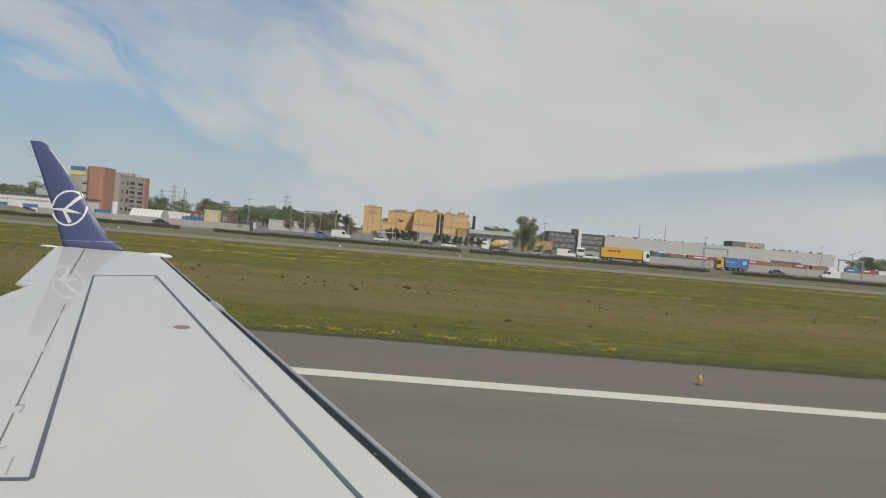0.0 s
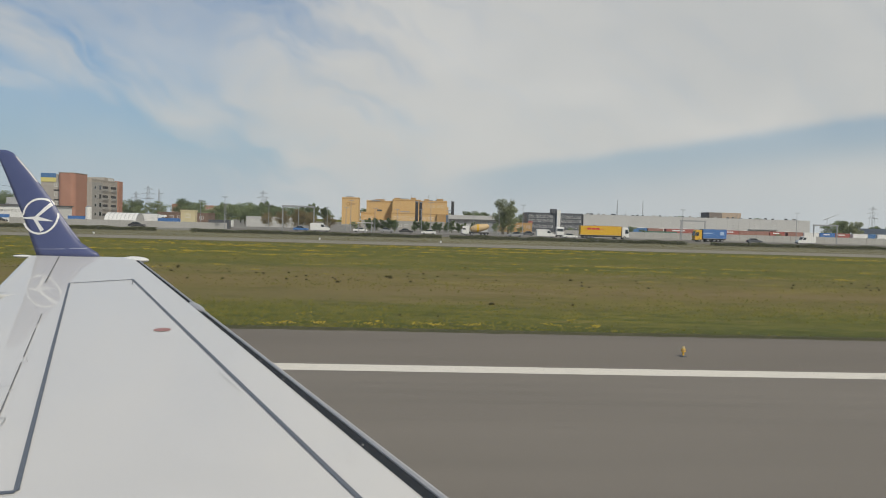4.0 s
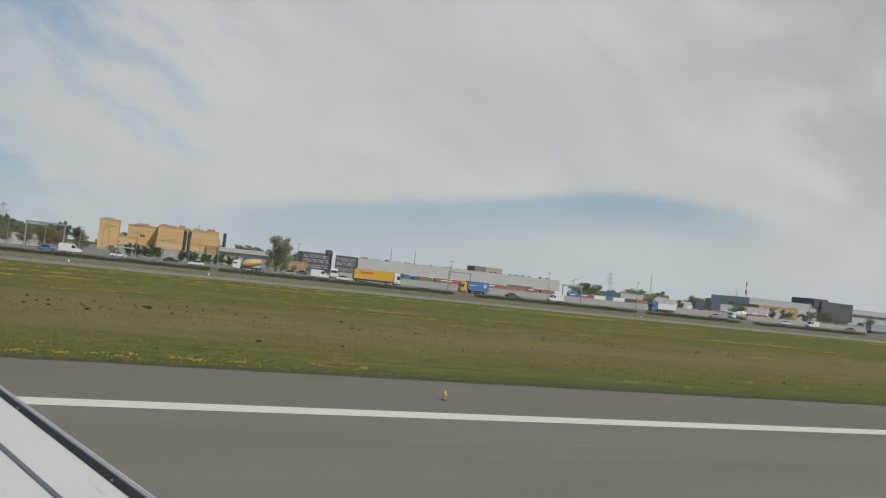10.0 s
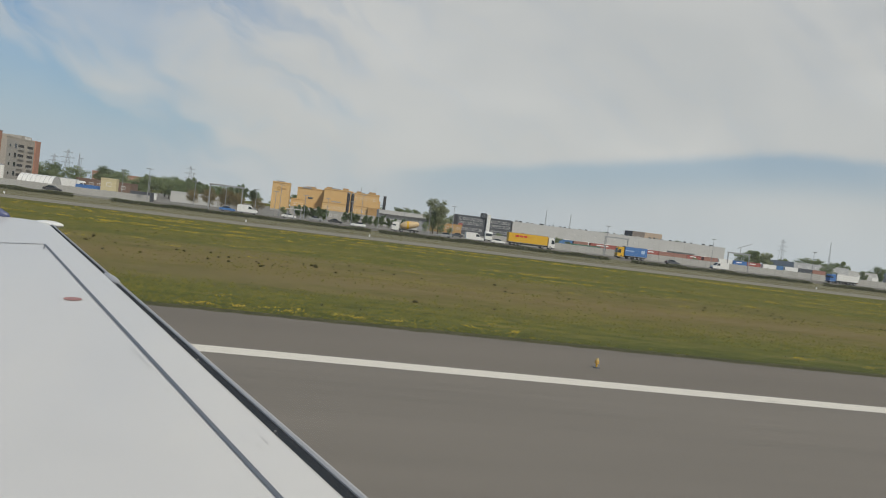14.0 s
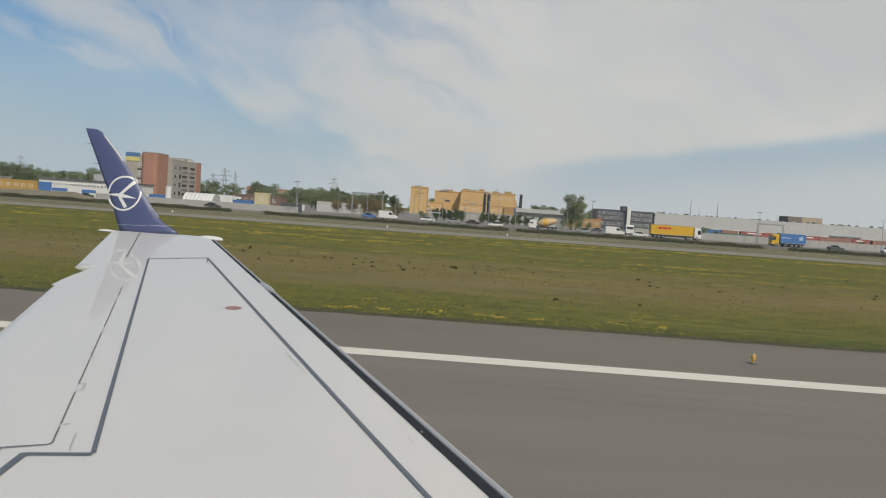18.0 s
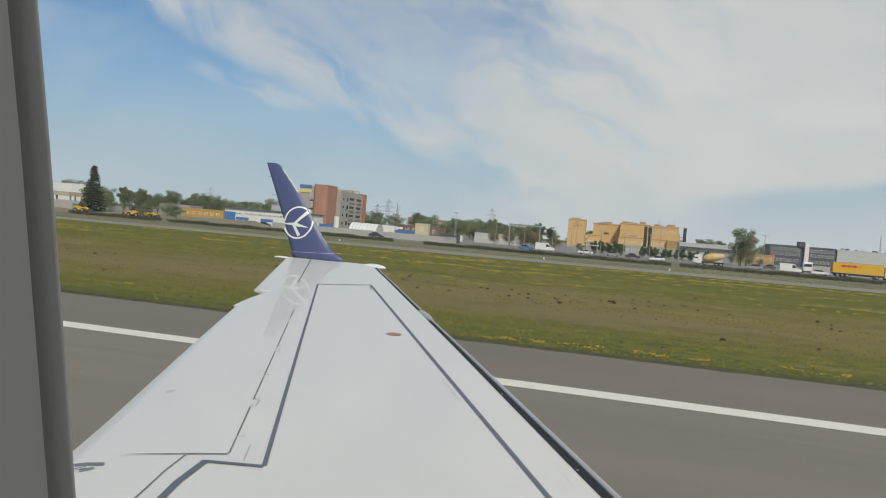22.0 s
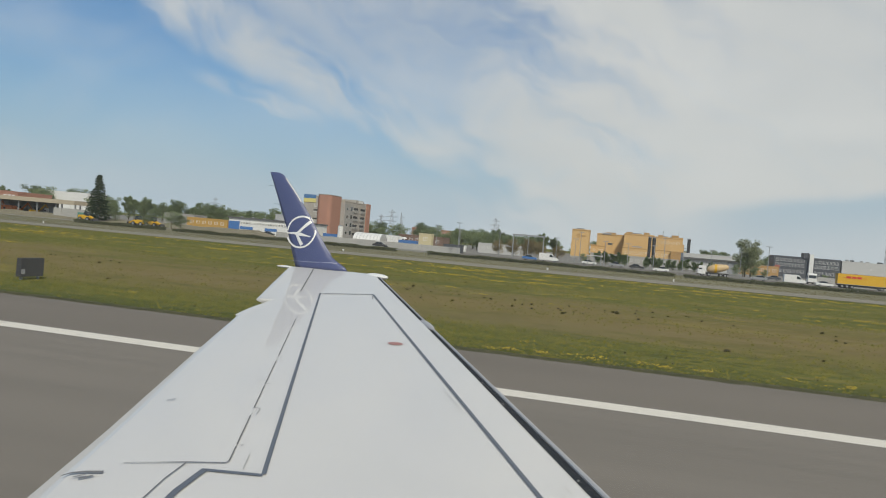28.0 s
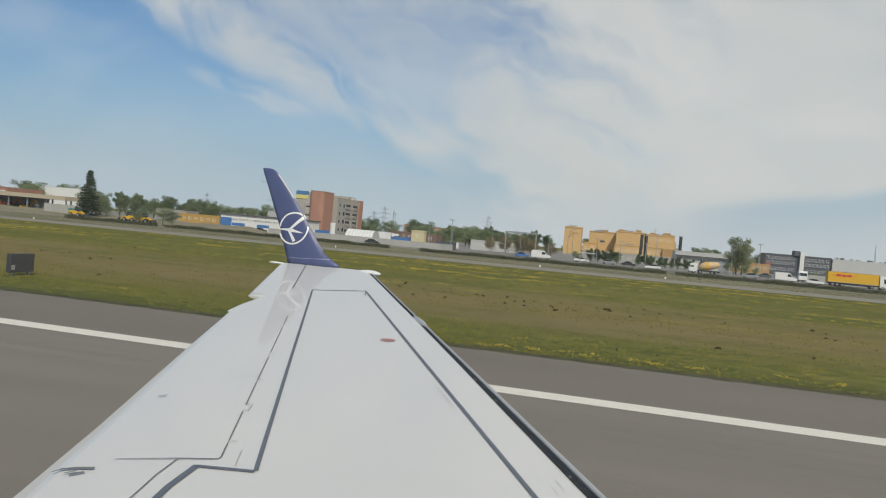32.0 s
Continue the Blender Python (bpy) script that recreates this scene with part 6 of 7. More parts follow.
shed(146, 176, 330, 6.0, RIB, "grey ribbed warehouse with white doors", 4)
shed(180, 208, 345, 5.2, CLADDING, "pale low shed beside the yard", 3)
shed(212, 262, 330, 6.0, RIB, "long grey ribbed shed", 5)
shed(268, 300, 360, 8.2, OCHRE_DIM, "brownish shed with a flat roof", 3)
panel_wall("yard_wall_4", 144, 310, 262, 1.9, "grey precast concrete wall along the front yards", 3.0, WALL_PANEL)
rnd = random.Random(77)
x = 150.0
while x < 300:
    ln = rnd.choice((6.1, 12.2, 12.2))
    word = rnd.choice(("red", "rust red", "rust red", "white", "pale grey", "grey"))
    container(x + ln / 2, 272 + rnd.uniform(-0.5, 0.5), 0.04, ln, TONES[word], word + " corrugated shipping container in the front yard", "front yard containers")
    x += ln + rnd.choice((0.5, 0.6, 5.0, 9.0))

# long grey terminal-like hall with a dark drum and a leaning glass front
t = flat_building("glass_hall", 317, 525, 420, 40, 13.5, RIB, "long grey hall with a dark upper storey", "hall", parapet=0.4)
part("dark_storey", block(-38, -6, -3.0, 20, 3.5, 17.0, 0.1), DARK_CLAD, t, "dark clad upper storey")
part("dark_storey", block(-44, -30, -1.5, 20, 12.5, 18.6, 0.1), DARK_CLAD, t)
part("dark_band", block(-5.5, 84, -0.25, -0.02, 8.2, 10.2), DARK_CLAD, t)
part("dark_band", block(-84, -46, -0.25, -0.02, 4.0, 5.0), DARK_CLAD, t)
part("entrance", block(4, 40, -5.0, -0.3, 0.03, 4.2, 0.05), CONCRETE, t)
windows_row(t, -82, -48, -0.02, 8.0, 12, 1.9, 1.1)
t = thing("leaning_glass_front", (560, 422, 0), "leaning glass front with white mullions", "building")
part("frame", prism(bmesh.new(), [(-24, 0), (18, 0), (25, 18.5), (-24, 18.5)], 0.2, 26), RIB, t)
for i in range(11):
    for k in range(4):
        xx0 = -23 + i * 3.95
        part("pane", block(xx0 + 0.3 + 0.28 * k, xx0 + 3.5 + 0.28 * k, 0.02, 0.18, 1.0 + 4.3 * k, 4.8 + 4.3 * k), GLASS, t)
part("roof_edge", block(-24.5, 25.5, -0.6, 1.2, 18.5, 19.3), STEEL, t)
lorry("yellow and blue lorry parked before the hall", BLUE, YELLOW, 12.0, 3.8, 338, 330, -1)
lorry("white box lorry on the front road", WHITE, WHITE, 12.0, 3.6, 290, 226, 1)
lorry("grey box lorry on the front road", GREY_TARP, WHITE, 13.0, 3.7, 205, 226, 1)
van("white panel van on the front road", WHITE, 165, 224, -1)
van("white panel van on the front road", WHITE, 262, 228, 1)
van("white panel van before the glass hall", WHITE, 450, 300, 1)
mixer_lorry(142, 240, -1, WHITE, WHITE, "white concrete mixer lorry in the yard entrance")
for x, m, lab in ((118, STEEL, "silver"), (152, WHITE, "white"), (188, RED, "red"), (232, DARK, "dark"), (290, STEEL, "silver"), (372, WHITE, "white")):
    car(lab + " car on the front road", m, x, 220 + (x % 7), 1 if x % 2 else -1)
for x, y, h, k in ((112, 300, 9, "pale"), (150, 380, 9, "bushy"), (178, 390, 8, "round"), (196, 300, 5, "bushy"), (236, 420, 10, "round"), (300, 420, 11, "tall"), (338, 400, 10, "round"), (412, 400, 9, "bushy"), (690, 420, 12, "round")):
    tree(k, x, y, h, 0.9)
for i in range(13):
    tree(rnd.choice(("round", "bush", "tall", "bushy")), 138 + i * 9.5 + rnd.uniform(-3, 3), 290 + rnd.uniform(-6, 12), rnd.uniform(4.6, 8.0), 0.7, group="front yard trees")
for i in range(60):
    x = 130 + i * 17 + rnd.uniform(-6, 6)
    tree(rnd.choice(("round", "tall", "bushy", "bushy")), x, 640 + rnd.uniform(-60, 60), rnd.uniform(10, 16), rnd.uniform(0.8, 1.4), group="far tree line")
for x, y, h in ((300, 262, 10), (360, 262, 10), (430, 262, 10), (520, 262, 10), (600, 262, 10)):
    mast(x, y, h, "grey street lamp on a thin steel pole", "street lamp", False, group="street lamps")
t = mast(500, 620, 36, "tall red and white banded mast", "mast", r=1.0)
for k in range(4):
    part("red_band", block(-0.9 + 0.15 * k, 0.9 - 0.15 * k, -0.9 + 0.15 * k, 0.9 - 0.15 * k, 6 + 8 * k, 10 + 8 * k), RED_BAR, t)
t = thing("tower_crane", (230, 520, 0), "thin grey tower crane", "crane")
part("mast_section", block(-0.14, 0.14, -0.14, 0.14, 0, 14), STEEL, t)
part("jib", prism(bmesh.new(), [(-3, 12.6), (9, 17.5), (9, 17.7), (-3, 13.0)], -0.2, 0.2), STEEL, t)

# ---- details of the airfield strip ----
def edge_light(x, y):
    t = thing("runway_edge_light", (x, y, 0.012), "small yellow runway edge light on the shoulder", "light", "runway edge lights")
    part("base", rod(bmesh.new(), (0, 0, 0), (0, 0, 0.04), 0.11, 0.10, 14), DARK_CLAD, t)
    part("stem", rod(bmesh.new(), (0, 0, 0.04), (0, 0, 0.15), 0.03, 0.03, 10), YELLOW, t)
    part("body", rod(bmesh.new(), (0, 0, 0.15), (0, 0, 0.25), 0.075, 0.06, 14), YELLOW, t)
    part("band", rod(bmesh.new(), (0, 0, 0.185), (0, 0, 0.215), 0.077, 0.072, 14), OCHRE_DIM, t)
    part("lens", rod(bmesh.new(), (0, 0, 0.25), (0, 0, 0.32), 0.055, 0.035, 14), material("lamp_lens", (0.52, 0.40, 0.20), rough=0.2), t)


for x in (-250.0, -190.0, -130.0, -70.0, -10.0, 50.0):
    edge_light(x - 0.4, 21.7)

t = thing("guidance_sign", (-30.2 - STATION, 31.5, 0.0), "black-backed airfield guidance sign with a yellow face", "sign", rz=radians(90))
part("case", block(-0.75, 0.75, -0.16, 0.16, 0.16, 1.12, 0.02), DARK, t)
part("face", block(-0.68, 0.68, 0.162, 0.172, 0.24, 1.04), YELLOW, t)
for s in (-0.55, 0.55):
    part("leg", block(s - 0.05, s + 0.05, -0.05, 0.05, 0.0, 0.16), STEEL, t)
part("hatch", block(-0.74, -0.5, -0.172, -0.162, 0.3, 0.55), STEEL, t)

# dandelions in drifts, tufts and clods: far too many to count
rnd = random.Random(3)


def flower_mesh():
    bm, tb = bmesh.new(), bmesh.new()
    patches = [(x, y, rnd.uniform(0.10, 0.26), rnd.uniform(0.04, 0.08), rnd.randint(12, 38))
               for x, y in ((-4.7, 26.6), (-4.1, 26.9), (-3.0, 27.0), (-1.9, 27.3), (-0.8, 27.6), (0.6, 27.3), (1.3, 27.2), (2.7, 27.2), (3.0, 27.4), (5.8, 27.7), (7.4, 27.4))]
    for _ in range(16):
        y = rnd.uniform(26.8, 31.0)
        patches.append((rnd.uniform(-1.1, 1.7) * y, y, rnd.uniform(0.10, 0.3), rnd.uniform(0.04, 0.10), rnd.randint(6, 24)))
    for _ in range(40):
        # pale crumbs of bloom on the far side of the bare belt
        y = rnd.gauss(54, 4)
        patches.append((rnd.uniform(-1.1, 1.7) * y, y, rnd.uniform(0.4, 1.4), rnd.uniform(0.08, 0.25), rnd.randint(10, 40)))
    for _ in range(95):
        # broad golden drifts towards the perimeter road, in strands along the mowing
        y = 109 - 48 * rnd.random() ** 1.35
        cx, span = rnd.uniform(-1.1, 1.75) * y, rnd.uniform(2.0, 9.0)
        if cx > 0.45 * y and rnd.random() < 0.55:
            continue
        for _ in range(rnd.randint(8, 26)):
            patches.append((cx + rnd.gauss(0, span), y + rnd.gauss(0, 0.55), rnd.uniform(0.12, 0.45), rnd.uniform(0.04, 0.12), rnd.randint(5, 13)))
    for cx, cy, wx, wy, n in patches:
        for _ in range(n):
            x, y = cx + rnd.gauss(0, wx), cy + rnd.gauss(0, wy)
            if y < RUN_EDGE + 0.2 or y > 109.5:
                continue
            r, h = rnd.uniform(0.016, 0.034) * (1 + y / 80), rnd.uniform(0.04, 0.13)
            c = [bm.verts.new((x + r * math.cos(a), y + r * math.sin(a) * 0.8, h + rnd.uniform(-0.02, 0.02))) for a in (0.3, 1.6, 2.9, 4.2, 5.4)]
            top = bm.verts.new((x, y, h + r * 0.9))
            for i in range(5):
                bm.faces.new([c[i], c[(i + 1) % 5], top])
    for _ in range(900):
        y = RUN_EDGE + 0.4 + abs(rnd.gauss(0, 1)) * 32
        if y > 109 or 34 < y < 56:
            continue
        x = rnd.uniform(-1.15, 1.9) * (y + 6)
        s = 0.03 + 0.08 * rnd.random() ** 3
        for k in range(4):
            a = rnd.uniform(0, 6.28)
            dx, dy = math.cos(a) * s, math.sin(a) * s
            tb.faces.new([tb.verts.new((x - dy * 0.5, y + dx * 0.5, 0.0)), tb.verts.new((x + dy * 0.5, y - dx * 0.5, 0.0)), tb.verts.new((x + dx, y + dy, s * rnd.uniform(0.5, 1.3)))])
    return bm, tb


def clumps(count, y0, y1, power, x_lo, x_hi, tall, seed):
    """Loose upright grass clumps, each a few bent blades, in drifts over the strip."""
    rnd = random.Random(seed)
    verts, faces = [], []
    for _ in range(count):
        y = y0 + (y1 - y0) * rnd.random() ** power
        x = rnd.uniform(x_lo, x_hi) * (y + 6)
        if math.sin(x * 0.13 + y * 0.31) + math.sin(x * 0.041 - y * 0.53) < rnd.uniform(-1.6, 1.2) or (36 < y < 56 and rnd.random() < 0.65):
            continue
        s = tall * rnd.uniform(0.4, 1.2)
        n = len(verts)
        w = s * rnd.uniform(0.5, 1.1)
        verts += [(x - w, y, 0.0), (x + w, y + rnd.uniform(-0.3, 0.3) * s, 0.0), (x + w * rnd.uniform(-0.2, 1.2), y + 0.4 * s, s), (x - w * rnd.uniform(0.1, 1.2), y + 0.6 * s, s * rnd.uniform(0.5, 1.0))]
        faces.append((n, n + 1, n + 2, n + 3))
    me = bpy.data.meshes.new("grass_clumps")
    me.from_pydata(verts, [], faces)
    return me


for args, mat, lab in (((110000, RUN_EDGE + 0.6, 109.5, 1.5, -1.15, 1.95, 0.065, 4), GRASS_CLUMP, "uneven green and straw coloured grass clumps"), ((26000, 131.5, 189, 1.0, -1.15, 1.95, 0.13, 6), VERGE_CLUMP, "rough dry weeds on the verge")):
    me = clumps(*args)
    me.materials.append(mat)
    tagged(new("grass_clumps", me), lab, "grass", kind="stuff")
bm = bmesh.new()
for _ in range(150):
    # dark clods with grass on them, in loose groups along the far side of the bare belt
    gy = rnd.gauss(50.5, 2.6) if rnd.random() < 0.8 else rnd.uniform(28, 72)
    gx = rnd.uniform(-1.15, 1.8) * (gy + 6)
    for _ in range(rnd.choice((1, 1, 1, 2, 3))):
        x, y, s = gx + rnd.gauss(0, 2.2), gy + rnd.gauss(0, 0.6), rnd.uniform(0.04, 0.07) + 0.06 * rnd.random() ** 3
        base = [(rnd.uniform(0.75, 1.4), rnd.uniform(0.7, 1.2), a) for a in (0.2, 1.1, 2.3, 3.2, 4.1, 5.3)]
        rings = [[bm.verts.new((x + s * k * u * math.cos(a), y + s * k * v * math.sin(a), s * (z + rnd.uniform(-0.12, 0.12) * (z > 0)))) for u, v, a in base] for k, z in ((1.0, -0.05), (1.05, 0.5), (0.6, 1.1))]
        for lo, hi in zip(rings, rings[1:]):
            for k in range(6):
                bm.faces.new([lo[k], lo[(k + 1) % 6], hi[(k + 1) % 6], hi[k]])
        bm.faces.new(rings[-1])
tagged(part("earth_clods", bm, material("dark_earth", (0.046, 0.040, 0.012), rough=0.95, vary=0.3, spec=0.05)), "dark earth clods scattered on the dry grass", "soil", kind="stuff")
fb, tb = flower_mesh()
tagged(part("dandelions", fb, DANDELION), "drifts of yellow dandelions in the mown grass", "flowers", kind="stuff")
tagged(part("grass_tufts", tb, TUFT), "dark tufts and clods in the mown grass", "grass", kind="stuff")

# ---- the apron behind the airliner: parked jets, hangar, red hall, machinery shelter ----
TAN = material("tan_roof_sheet", (0.42, 0.36, 0.27), rough=0.7, vary=0.1)
LIME = material("lime_paint", (0.42, 0.55, 0.03), rough=0.35, vary=0.05)
JET_WHITE = material("jet_white_paint", (0.72, 0.72, 0.72), rough=0.3, vary=0.04)
TEAL = material("teal_paint", (0.05, 0.28, 0.38), rough=0.35)
ORANGE = material("machine_orange", (0.52, 0.14, 0.03), rough=0.5, vary=0.1)
sheet("apron", -1500, STATION - 370, 131.5, 233.0, 0.055, ROAD, "grey concrete apron with parked aircraft", "pavement", 4)


def jet(x, y, length, tail_mat, label, rz=0.0, mark=None, props=False, engine_mat=None):
    """A parked airliner, nose to -x: tube, windows, cockpit glass, wings, engines, tail, undercarriage."""
    t = thing("parked_airliner", (x, y, 0.055), label, "airliner", "parked aircraft", rz=rz)
    k = length / 38.0
    r, zc = 1.75 * k, 2.9 * k
    prof = [(-19, 0.05, -0.45), (-18.6, 0.45, -0.35), (-17.6, 0.8, -0.2), (-15.8, 0.97, -0.03), (-13.5, 1.0, 0), (9, 1.0, 0), (13, 0.78, 0.25), (16.5, 0.42, 0.55), (18.6, 0.15, 0.75), (19, 0.05, 0.8)]
    part("fuselage", loft(bmesh.new(), [[(px * k, r * f * math.cos(a), zc + dz * k + r * f * math.sin(a)) for a in [2 * math.pi * i / 22 for i in range(22)]] for px, f, dz in prof]), JET_WHITE, t, smooth=True)
    pane = mesh_of(block(-0.12 * k, 0.12 * k, -0.02, 0.02, -0.17 * k, 0.17 * k), "cabin_window", GLASS)
    for i in range(28):
        for s in (-1, 1):
            shared("cabin_window", pane, t, ((-12.6 + 0.82 * i) * k, s * (r * 0.985), zc + 0.35 * k))
    part("cockpit_glass", block(-18.0 * k, -17.2 * k, -0.75 * k, 0.75 * k, zc + 0.25 * k, zc + 0.62 * k, 0.05), GLASS, t)
    zw = zc - 0.8 * k if not props else zc + 1.6 * k
    for s in (-1, 1):
        rings = []
        for yy, x0, x1, z, th in ((1.0, -3.2, 3.0, 0, 0.45), (6.0, 0.4, 3.6, 0.35, 0.28), (16.5, 6.2, 7.8, 1.1, 0.12), (17.4, 7.6, 8.6, 2.2, 0.08)):
            z += zw / k
            rings.append([(x0 * k, s * yy * k, z * k), ((x0 + x1) / 2 * k, s * yy * k, (z + th) * k), (x1 * k, s * yy * k, z * k), ((x0 + x1) / 2 * k, s * yy * k, (z - th) * k)])
        part("main_wing", loft(bmesh.new(), rings), JET_WHITE, t)
        rings = [[(x0 * k, s * yy * k, (2.9 + z) * k), ((x0 + x1) / 2 * k, s * yy * k, (2.9 + z + 0.12) * k), (x1 * k, s * yy * k, (2.9 + z) * k), ((x0 + x1) / 2 * k, s * yy * k, (2.9 + z - 0.12) * k)] for yy, x0, x1, z in ((0.5, 14.2, 17.6, 0.9), (6.0, 17.2, 18.8, 1.3))]
        part("tailplane", loft(bmesh.new(), rings), JET_WHITE, t)
        ex = -3.6 if not props else -2.8
        ez = zw / k - 1.0 if not props else zw / k - 0.2
        eng = part("engine", loft(bmesh.new(), [[((ex + q) * k, (s * 5.6 + rr * math.cos(a)) * k, (ez + rr * math.sin(a)) * k) for a in [2 * math.pi * i / 16 for i in range(16)]] for q, rr in ((-1.6, 0.95), (-1.2, 1.12), (0.6, 1.1), (2.2, 0.7))]), engine_mat or JET_WHITE, t, smooth=True)
        part("intake", rod(bmesh.new(), ((ex - 1.62) * k, s * 5.6 * k, ez * k), ((ex - 1.55) * k, s * 5.6 * k, ez * k), 0.85 * k, 0.85 * k, 16), DARK, eng)
        part("pylon", block((ex - 0.3) * k, (ex + 2.4) * k, (s * 5.6 - 0.15) * k, (s * 5.6 + 0.15) * k, (ez + 0.7) * k, zw + 0.35 * k), JET_WHITE, t)
    part("tail_fin", prism(bmesh.new(), [(12.5 * k, zc + 1.3 * k), (17.0 * k, zc + 7.6 * k), (19.2 * k, zc + 7.6 * k), (18.0 * k, zc + 0.9 * k)], -0.16 * k, 0.16 * k, 0.03), tail_mat, t, "painted tail fin")
    if mark:
        for i, (a, b) in enumerate(((-11.5, -9.9), (-9.7, -8.4), (-8.2, -7.0))):
            part("title_bar", block(a * k, b * k, -r * 1.0 - 0.012, -r * 0.94, zc + 0.75 * k, zc + 1.3 * k), mark, t)
    for px, py in ((-14.5, 0.0), (1.2, -2.6), (1.2, 2.6)):
        part("gear_leg", rod(bmesh.new(), (px * k, py * k, 0.4 * k), (px * k, py * k, zc - 1.2 * k), 0.14 * k, 0.16 * k, 8), STEEL, t)
        for q in (-0.35, 0.35):
            shared("wheel", wheel_mesh(0.5 * k, 0.34 * k), t, (px * k, (py + q) * k, 0.5 * k))
    return t


jet(-555, 140, 35.0, LIME, "white airliner with a lime green tail and green engines", rz=radians(4), mark=material("grey_title", (0.25, 0.28, 0.2)), engine_mat=LIME)
jet(-434, 305, 37.0, TEAL, "white airliner with a teal tail parked beyond the apron", rz=radians(3), mark=material("navy_title", (0.05, 0.07, 0.2)))
for i, x in enumerate((-600, -578, -552, -520, -500)):
    jet(x, 330, 23.0, RED, "small white turboprop airliner with a red tail", rz=radians(-12), props=True)


def light_aircraft(x, y, rz):
    t = thing("light_aircraft", (x, y, 0.055), "small white single-engined aircraft on the apron", "aircraft", "light aircraft", rz=rz)
    part("fuselage", loft(bmesh.new(), [[(px, w * math.cos(a), 1.1 + z + h * math.sin(a)) for a in [2 * math.pi * i / 12 for i in range(12)]] for px, w, h, z in ((-2.6, 0.1, 0.1, 0), (-2.3, 0.4, 0.4, 0), (-0.8, 0.55, 0.6, 0.15), (0.8, 0.5, 0.55, 0.15), (4.2, 0.1, 0.14, 0.2))]), JET_WHITE, t, smooth=True)
    part("main_wing", block(-0.9, 0.6, -5.2, 5.2, 1.8, 1.95, 0.04), JET_WHITE, t)
    part("tailplane", block(3.5, 4.3, -1.6, 1.6, 1.3, 1.36), JET_WHITE, t)
    part("tail_fin", prism(bmesh.new(), [(3.2, 1.3), (3.9, 2.5), (4.4, 2.5), (4.3, 1.2)], -0.05, 0.05), JET_WHITE, t)
    part("propeller", block(-2.72, -2.66, -0.9, 0.9, 1.05, 1.17), DARK, t)
    for px, py in ((-1.9, 0), (0.3, -1.1), (0.3, 1.1)):
        part("gear_leg", rod(bmesh.new(), (px, py, 0.15), (px, py * 0.4, 0.75), 0.04, 0.05, 6), STEEL, t)
        shared("wheel", wheel_mesh(0.2, 0.12), t, (px, py, 0.2))


for x, y, a in ((-690, 190, 0.2), (-672, 195, 0.1), (-655, 190, -0.1), (-640, 200, 0.3), (-545, 195, 0.2)):
    light_aircraft(x, y, a)

t = flat_building("blue_hangar", -770, -690, 262, 45, 14.0, material("hangar_blue", (0.04, 0.15, 0.36), rough=0.5, vary=0.1), "large blue aircraft hangar with cream doors", "hangar")
for i in range(6):
    part("hangar_door", block(-30 + i * 8.6, -22 + i * 8.6, -0.3, -0.02, 0.03, 10.5), WHITE if i else DARK, t, "tall sliding hangar door")
part("fascia", block(-37.6, 37.6, -0.6, -0.1, 11.5, 14.2), BLUE, t)
t = flat_building("white_office_block", -690, -640, 330, 18, 16.0, WHITE, "white three-storey office block with window bands", "office")
for z in (4, 8, 12.2):
    windows_row(t, -26, 26, -0.02, z, 16, 2.2, 1.6)
part("penthouse", block(6, 22, 2, 14, 16.1, 19.0), BRICK, t)
t = flat_building("yellow_terminal_wing", -628, -608, 290, 14, 7.0, YELLOW, "bright yellow terminal wing", "building")
windows_row(t, -11, 11, -0.02, 4.0, 6, 1.8, 1.5)
t = flat_building("terminal_building", -608, -570, 292, 16, 7.5, CONCRETE, "grey flat terminal building with long window rows", "terminal")
for z in (2.6, 5.6):
    windows_row(t, -21, 21, -0.02, z, 15, 2.0, 1.5)
t = flat_building("grey_barracks", -468, -440, 416, 12, 10.0, PANEL, "two-storey grey panel building", "building")
for z in (2.6, 6.0):
    windows_row(t, -14, 14, -0.02, z, 11, 1.4, 1.6)
t = flat_building("blue_depot", -424, -408, 262, 16, 8.5, BLUE, "blue depot with a white sign board", "depot")
part("sign_board", block(-0.5, 8.0, -0.3, -0.1, 4.6, 7.4), WHITE, t)
for a, b in ((0.2, 3.6), (4.0, 7.4)):
    part("sign_bar", block(a, b, -0.34, -0.31, 5.6, 6.5), RED, t)
t = flat_building("white_depot", -408, -372, 275, 18, 6.0, WHITE, "white depot with a dark window band", "depot")
windows_row(t, -13, 13, -0.02, 3.8, 14, 1.6, 1.2)
t = flat_building("red_hall", -357, -331, 250, 22, 8.4, BRICK, "red hall with white corner trims and a faded white sign", "hall")
for px in (-12.9, -7, -1, 5, 12.9):
    part("white_trim", block(px - 0.2, px + 0.2, -0.12, -0.02, 0.03, 8.0), WHITE, t)
for a in (-6.5, -3.5, 0.2, 2.6):
    part("sign_bar", block(a, a + 2.0, -0.1, -0.03, 5.6, 6.9), WHITE, t)
part("dark_gate", block(6, 10.5, -0.1, -0.02, 0.03, 4.4), DARK, t)
t = flat_building("red_wing", -330.6, -314, 236, 14, 7.6, BRICK, "red brick wing with a dark gate and faded white sign", "hall")
part("dark_gate", block(-4.5, 0.5, -0.1, -0.02, 0.03, 4.6), DARK, t, "dark open gateway")
part("gate_frame", block(-4.8, 0.8, -0.14, -0.105, 4.62, 5.0), WHITE, t)
for a in (1.6, 3.6, 5.6):
    part("sign_bar", block(a, a + 1.5, -0.1, -0.03, 6.0, 7.1), WHITE, t)
t = flat_building("white_office_block", -388, -362, 330, 14, 12.0, WHITE, "white office block with brown window bands", "office")
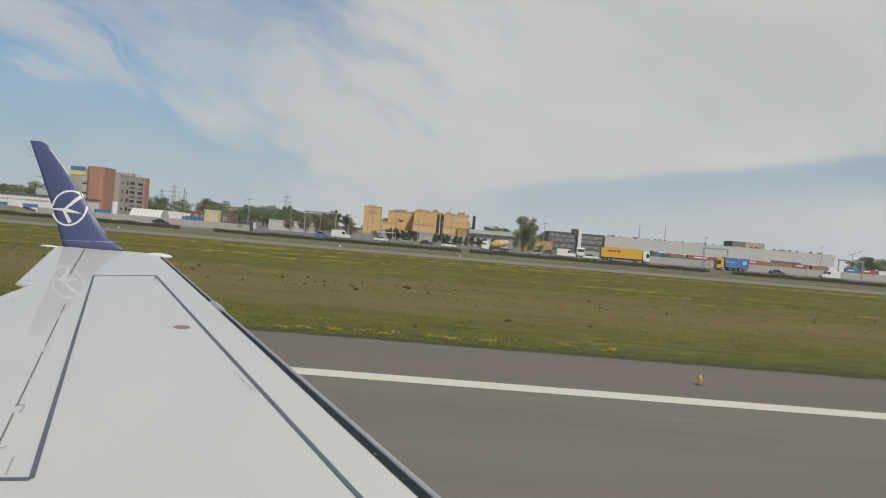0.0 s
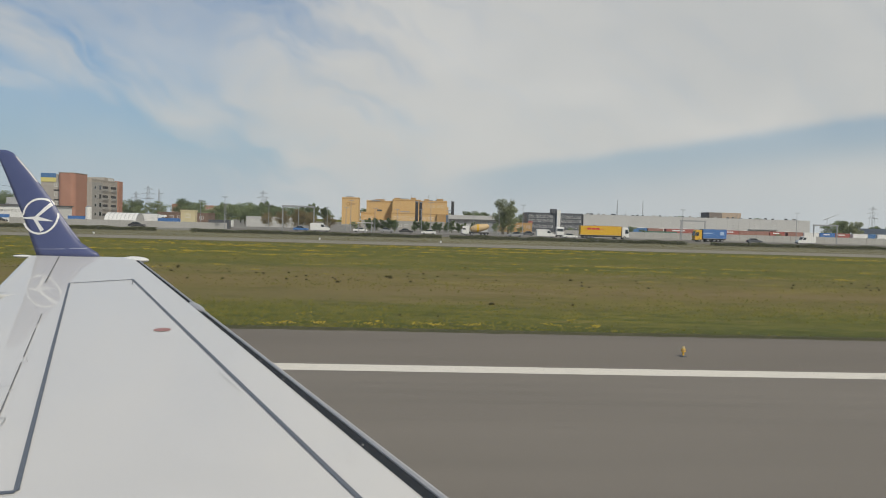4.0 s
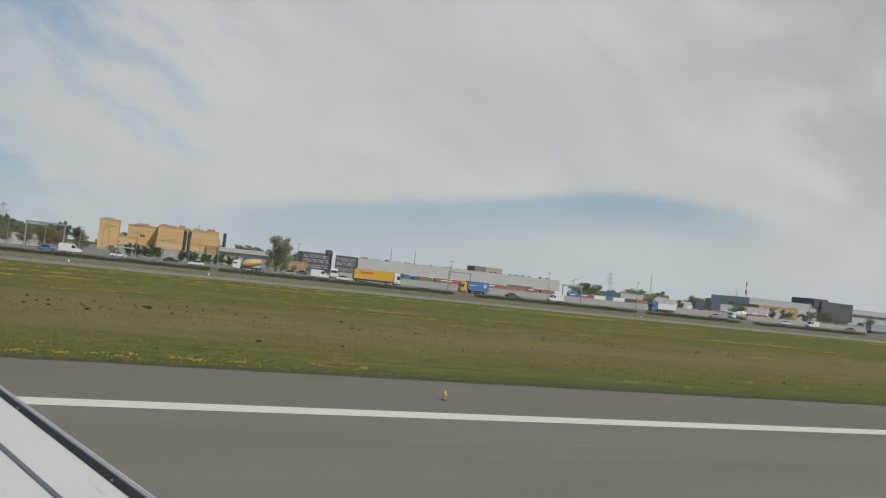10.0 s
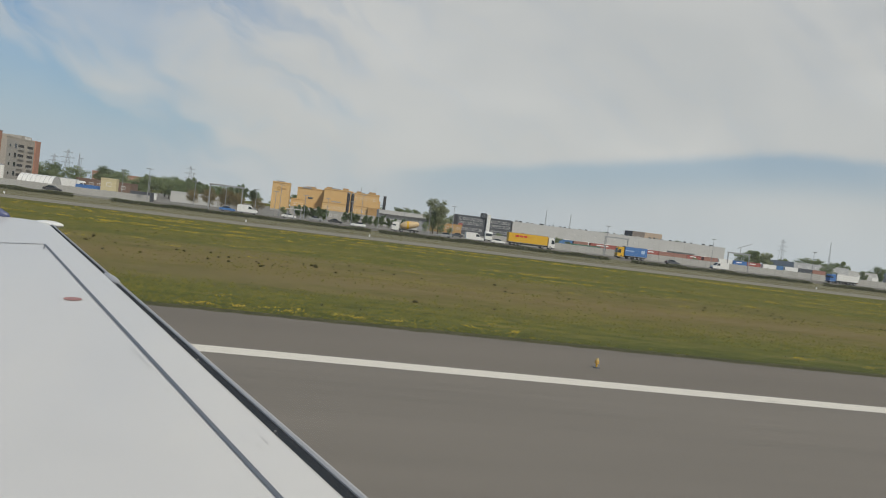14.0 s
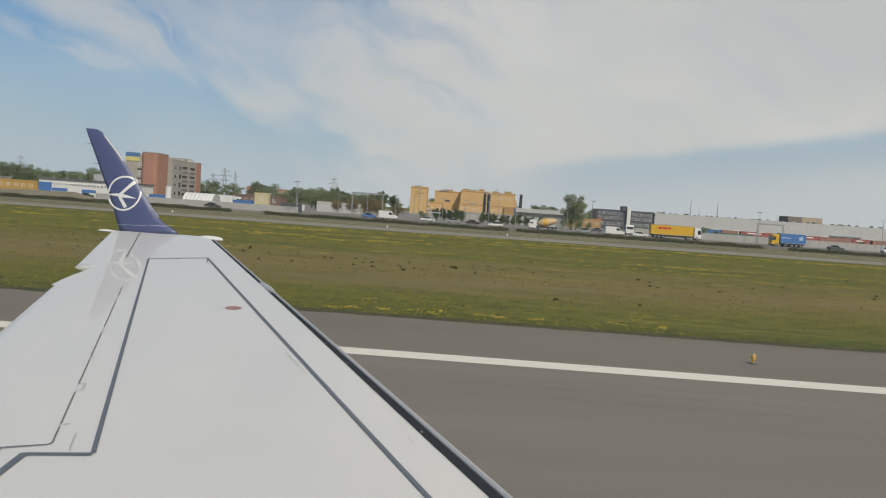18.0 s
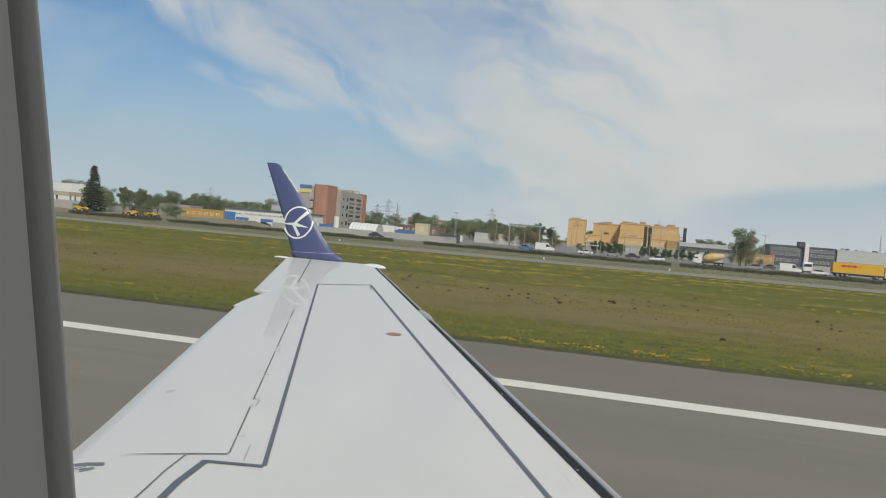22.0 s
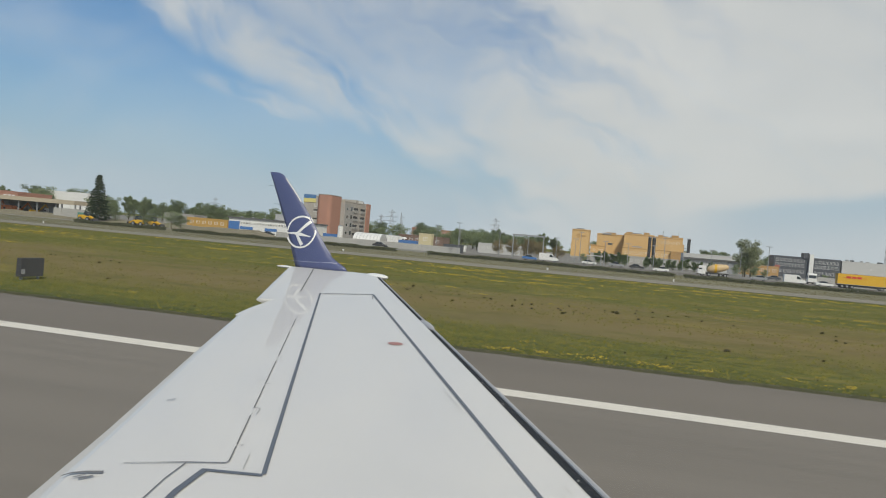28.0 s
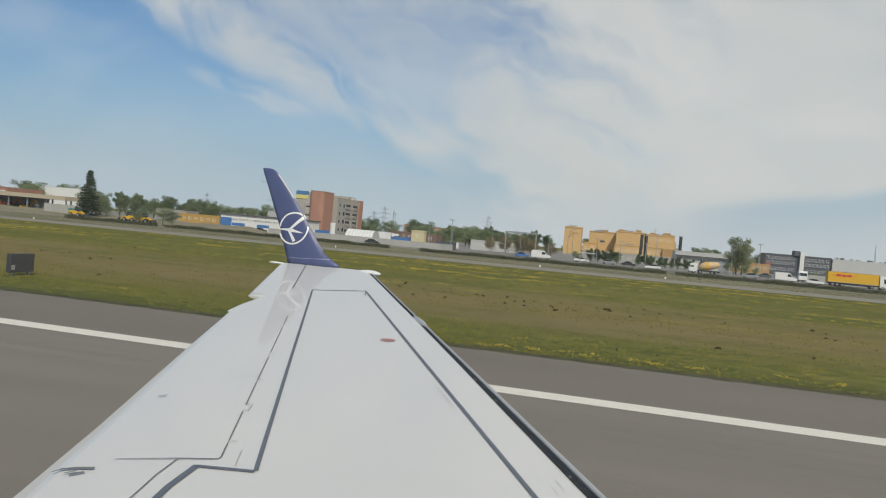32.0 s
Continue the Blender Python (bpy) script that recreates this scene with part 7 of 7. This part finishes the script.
for z in (3.4, 6.8, 10.0):
    windows_row(t, -12, 12, -0.02, z, 10, 1.9, 1.5)
t = thing("machine_shelter", (-295.5, 214, 0), "long open machinery shelter with a tan roof on posts", "shelter")
part("roof", prism(bmesh.new(), [(-28.5, 5.0), (28.5, 5.0), (28.5, 6.4), (-28.5, 6.4)], -1, 13), TAN, t, "tan sheet roof")
for i in range(8):
    for py in (0, 11.5):
        part("post", block(-28.2 + i * 8.0, -27.8 + i * 8.0, py, py + 0.4, 0, 5.0), STEEL, t)
part("back_wall", block(-28, 10, 12.1, 12.4, 0, 4.99), CONCRETE, t)


def excavator(x, y, rz, mat, label):
    t = thing("excavator", (x, y, 0.05), label, "excavator", "yard machines", rz=rz)
    for s in (-1.1, 1.1):
        part("track", prism(bmesh.new(), [(-1.8, 0.2), (-1.5, 0), (1.5, 0), (1.8, 0.2), (1.8, 0.6), (1.5, 0.8), (-1.5, 0.8), (-1.8, 0.6)], s - 0.25, s + 0.25), DARK, t)
    part("house", block(-1.9, 1.2, -1.2, 1.2, 0.95, 2.0, 0.08), mat, t)
    part("cab", block(-0.2, 1.3, -1.2, -0.2, 2.0, 3.0, 0.08), GLASS, t)
    part("boom", prism(bmesh.new(), [(0.9, 1.6), (3.2, 4.4), (3.6, 4.2), (1.3, 1.4)], -0.1, 0.3), mat, t)
    part("arm", prism(bmesh.new(), [(3.2, 4.4), (5.0, 2.2), (4.7, 2.0), (3.1, 4.0)], -0.05, 0.25), mat, t)
    part("bucket", prism(bmesh.new(), [(4.9, 2.2), (5.4, 1.4), (4.6, 1.1), (4.4, 1.8)], -0.4, 0.6), DARK, t)


for i in range(7):
    excavator(-345 + i * 9.5, (244 if i < 2 else 218) + (i % 3), 0.4 * (i % 4), ORANGE if i % 3 else YELLOW, "orange tracked excavator in the yard" if i % 3 else "yellow tracked excavator in the yard")
lorry("orange tipper lorry under the shelter", ORANGE, ORANGE, 9.0, 3.0, -301, 220, 1)
lorry("grey lorry under the shelter", GREY_TARP, WHITE, 10.0, 3.2, -281, 221, -1)
tree("spruce", -247.5, 201, 16.2, 1.05)
tree("bushy", -249, 204, 9.5, 0.6)
tree("bushy", -243.5, 205, 7.5, 0.55)
panel_wall("yard_wall_5", -267, -254, 204, 3.6, "high grey concrete yard wall beside the shelter", 3.0, WALL_PANEL)
container(-252.5, 203, 0.04, 6.1, material("container_teal", (0.05, 0.20, 0.17), rough=0.6, vary=0.12), "dark teal shipping container with pale scrawls", "yard containers")
rnd = random.Random(15)
for i in range(40):
    x = -770 + i * 11.0 + rnd.uniform(-4, 4)
    tree(rnd.choice(("round", "tall", "bushy", "round")), x, 330 + rnd.uniform(-12, 60), rnd.uniform(11, 17), rnd.uniform(0.8, 1.2), group="apron tree line")
for x in (-680, -620, -560, -480, -425, -345):
    mast(x, 250, 20, "tall apron floodlight mast", "floodlight", False, group="apron floodlights")
for i in range(5):
    t = thing("marker_post", (-470 + i * 4.2, 92, 0), "short white and orange marker post in the grass", "post", "marker posts")
    part("post", rod(bmesh.new(), (0, 0, 0), (0, 0, 1.3), 0.14, 0.14, 10), WHITE, t)
    part("band", rod(bmesh.new(), (0, 0, 0.5), (0, 0, 0.8), 0.146, 0.146, 10), ORANGE, t)
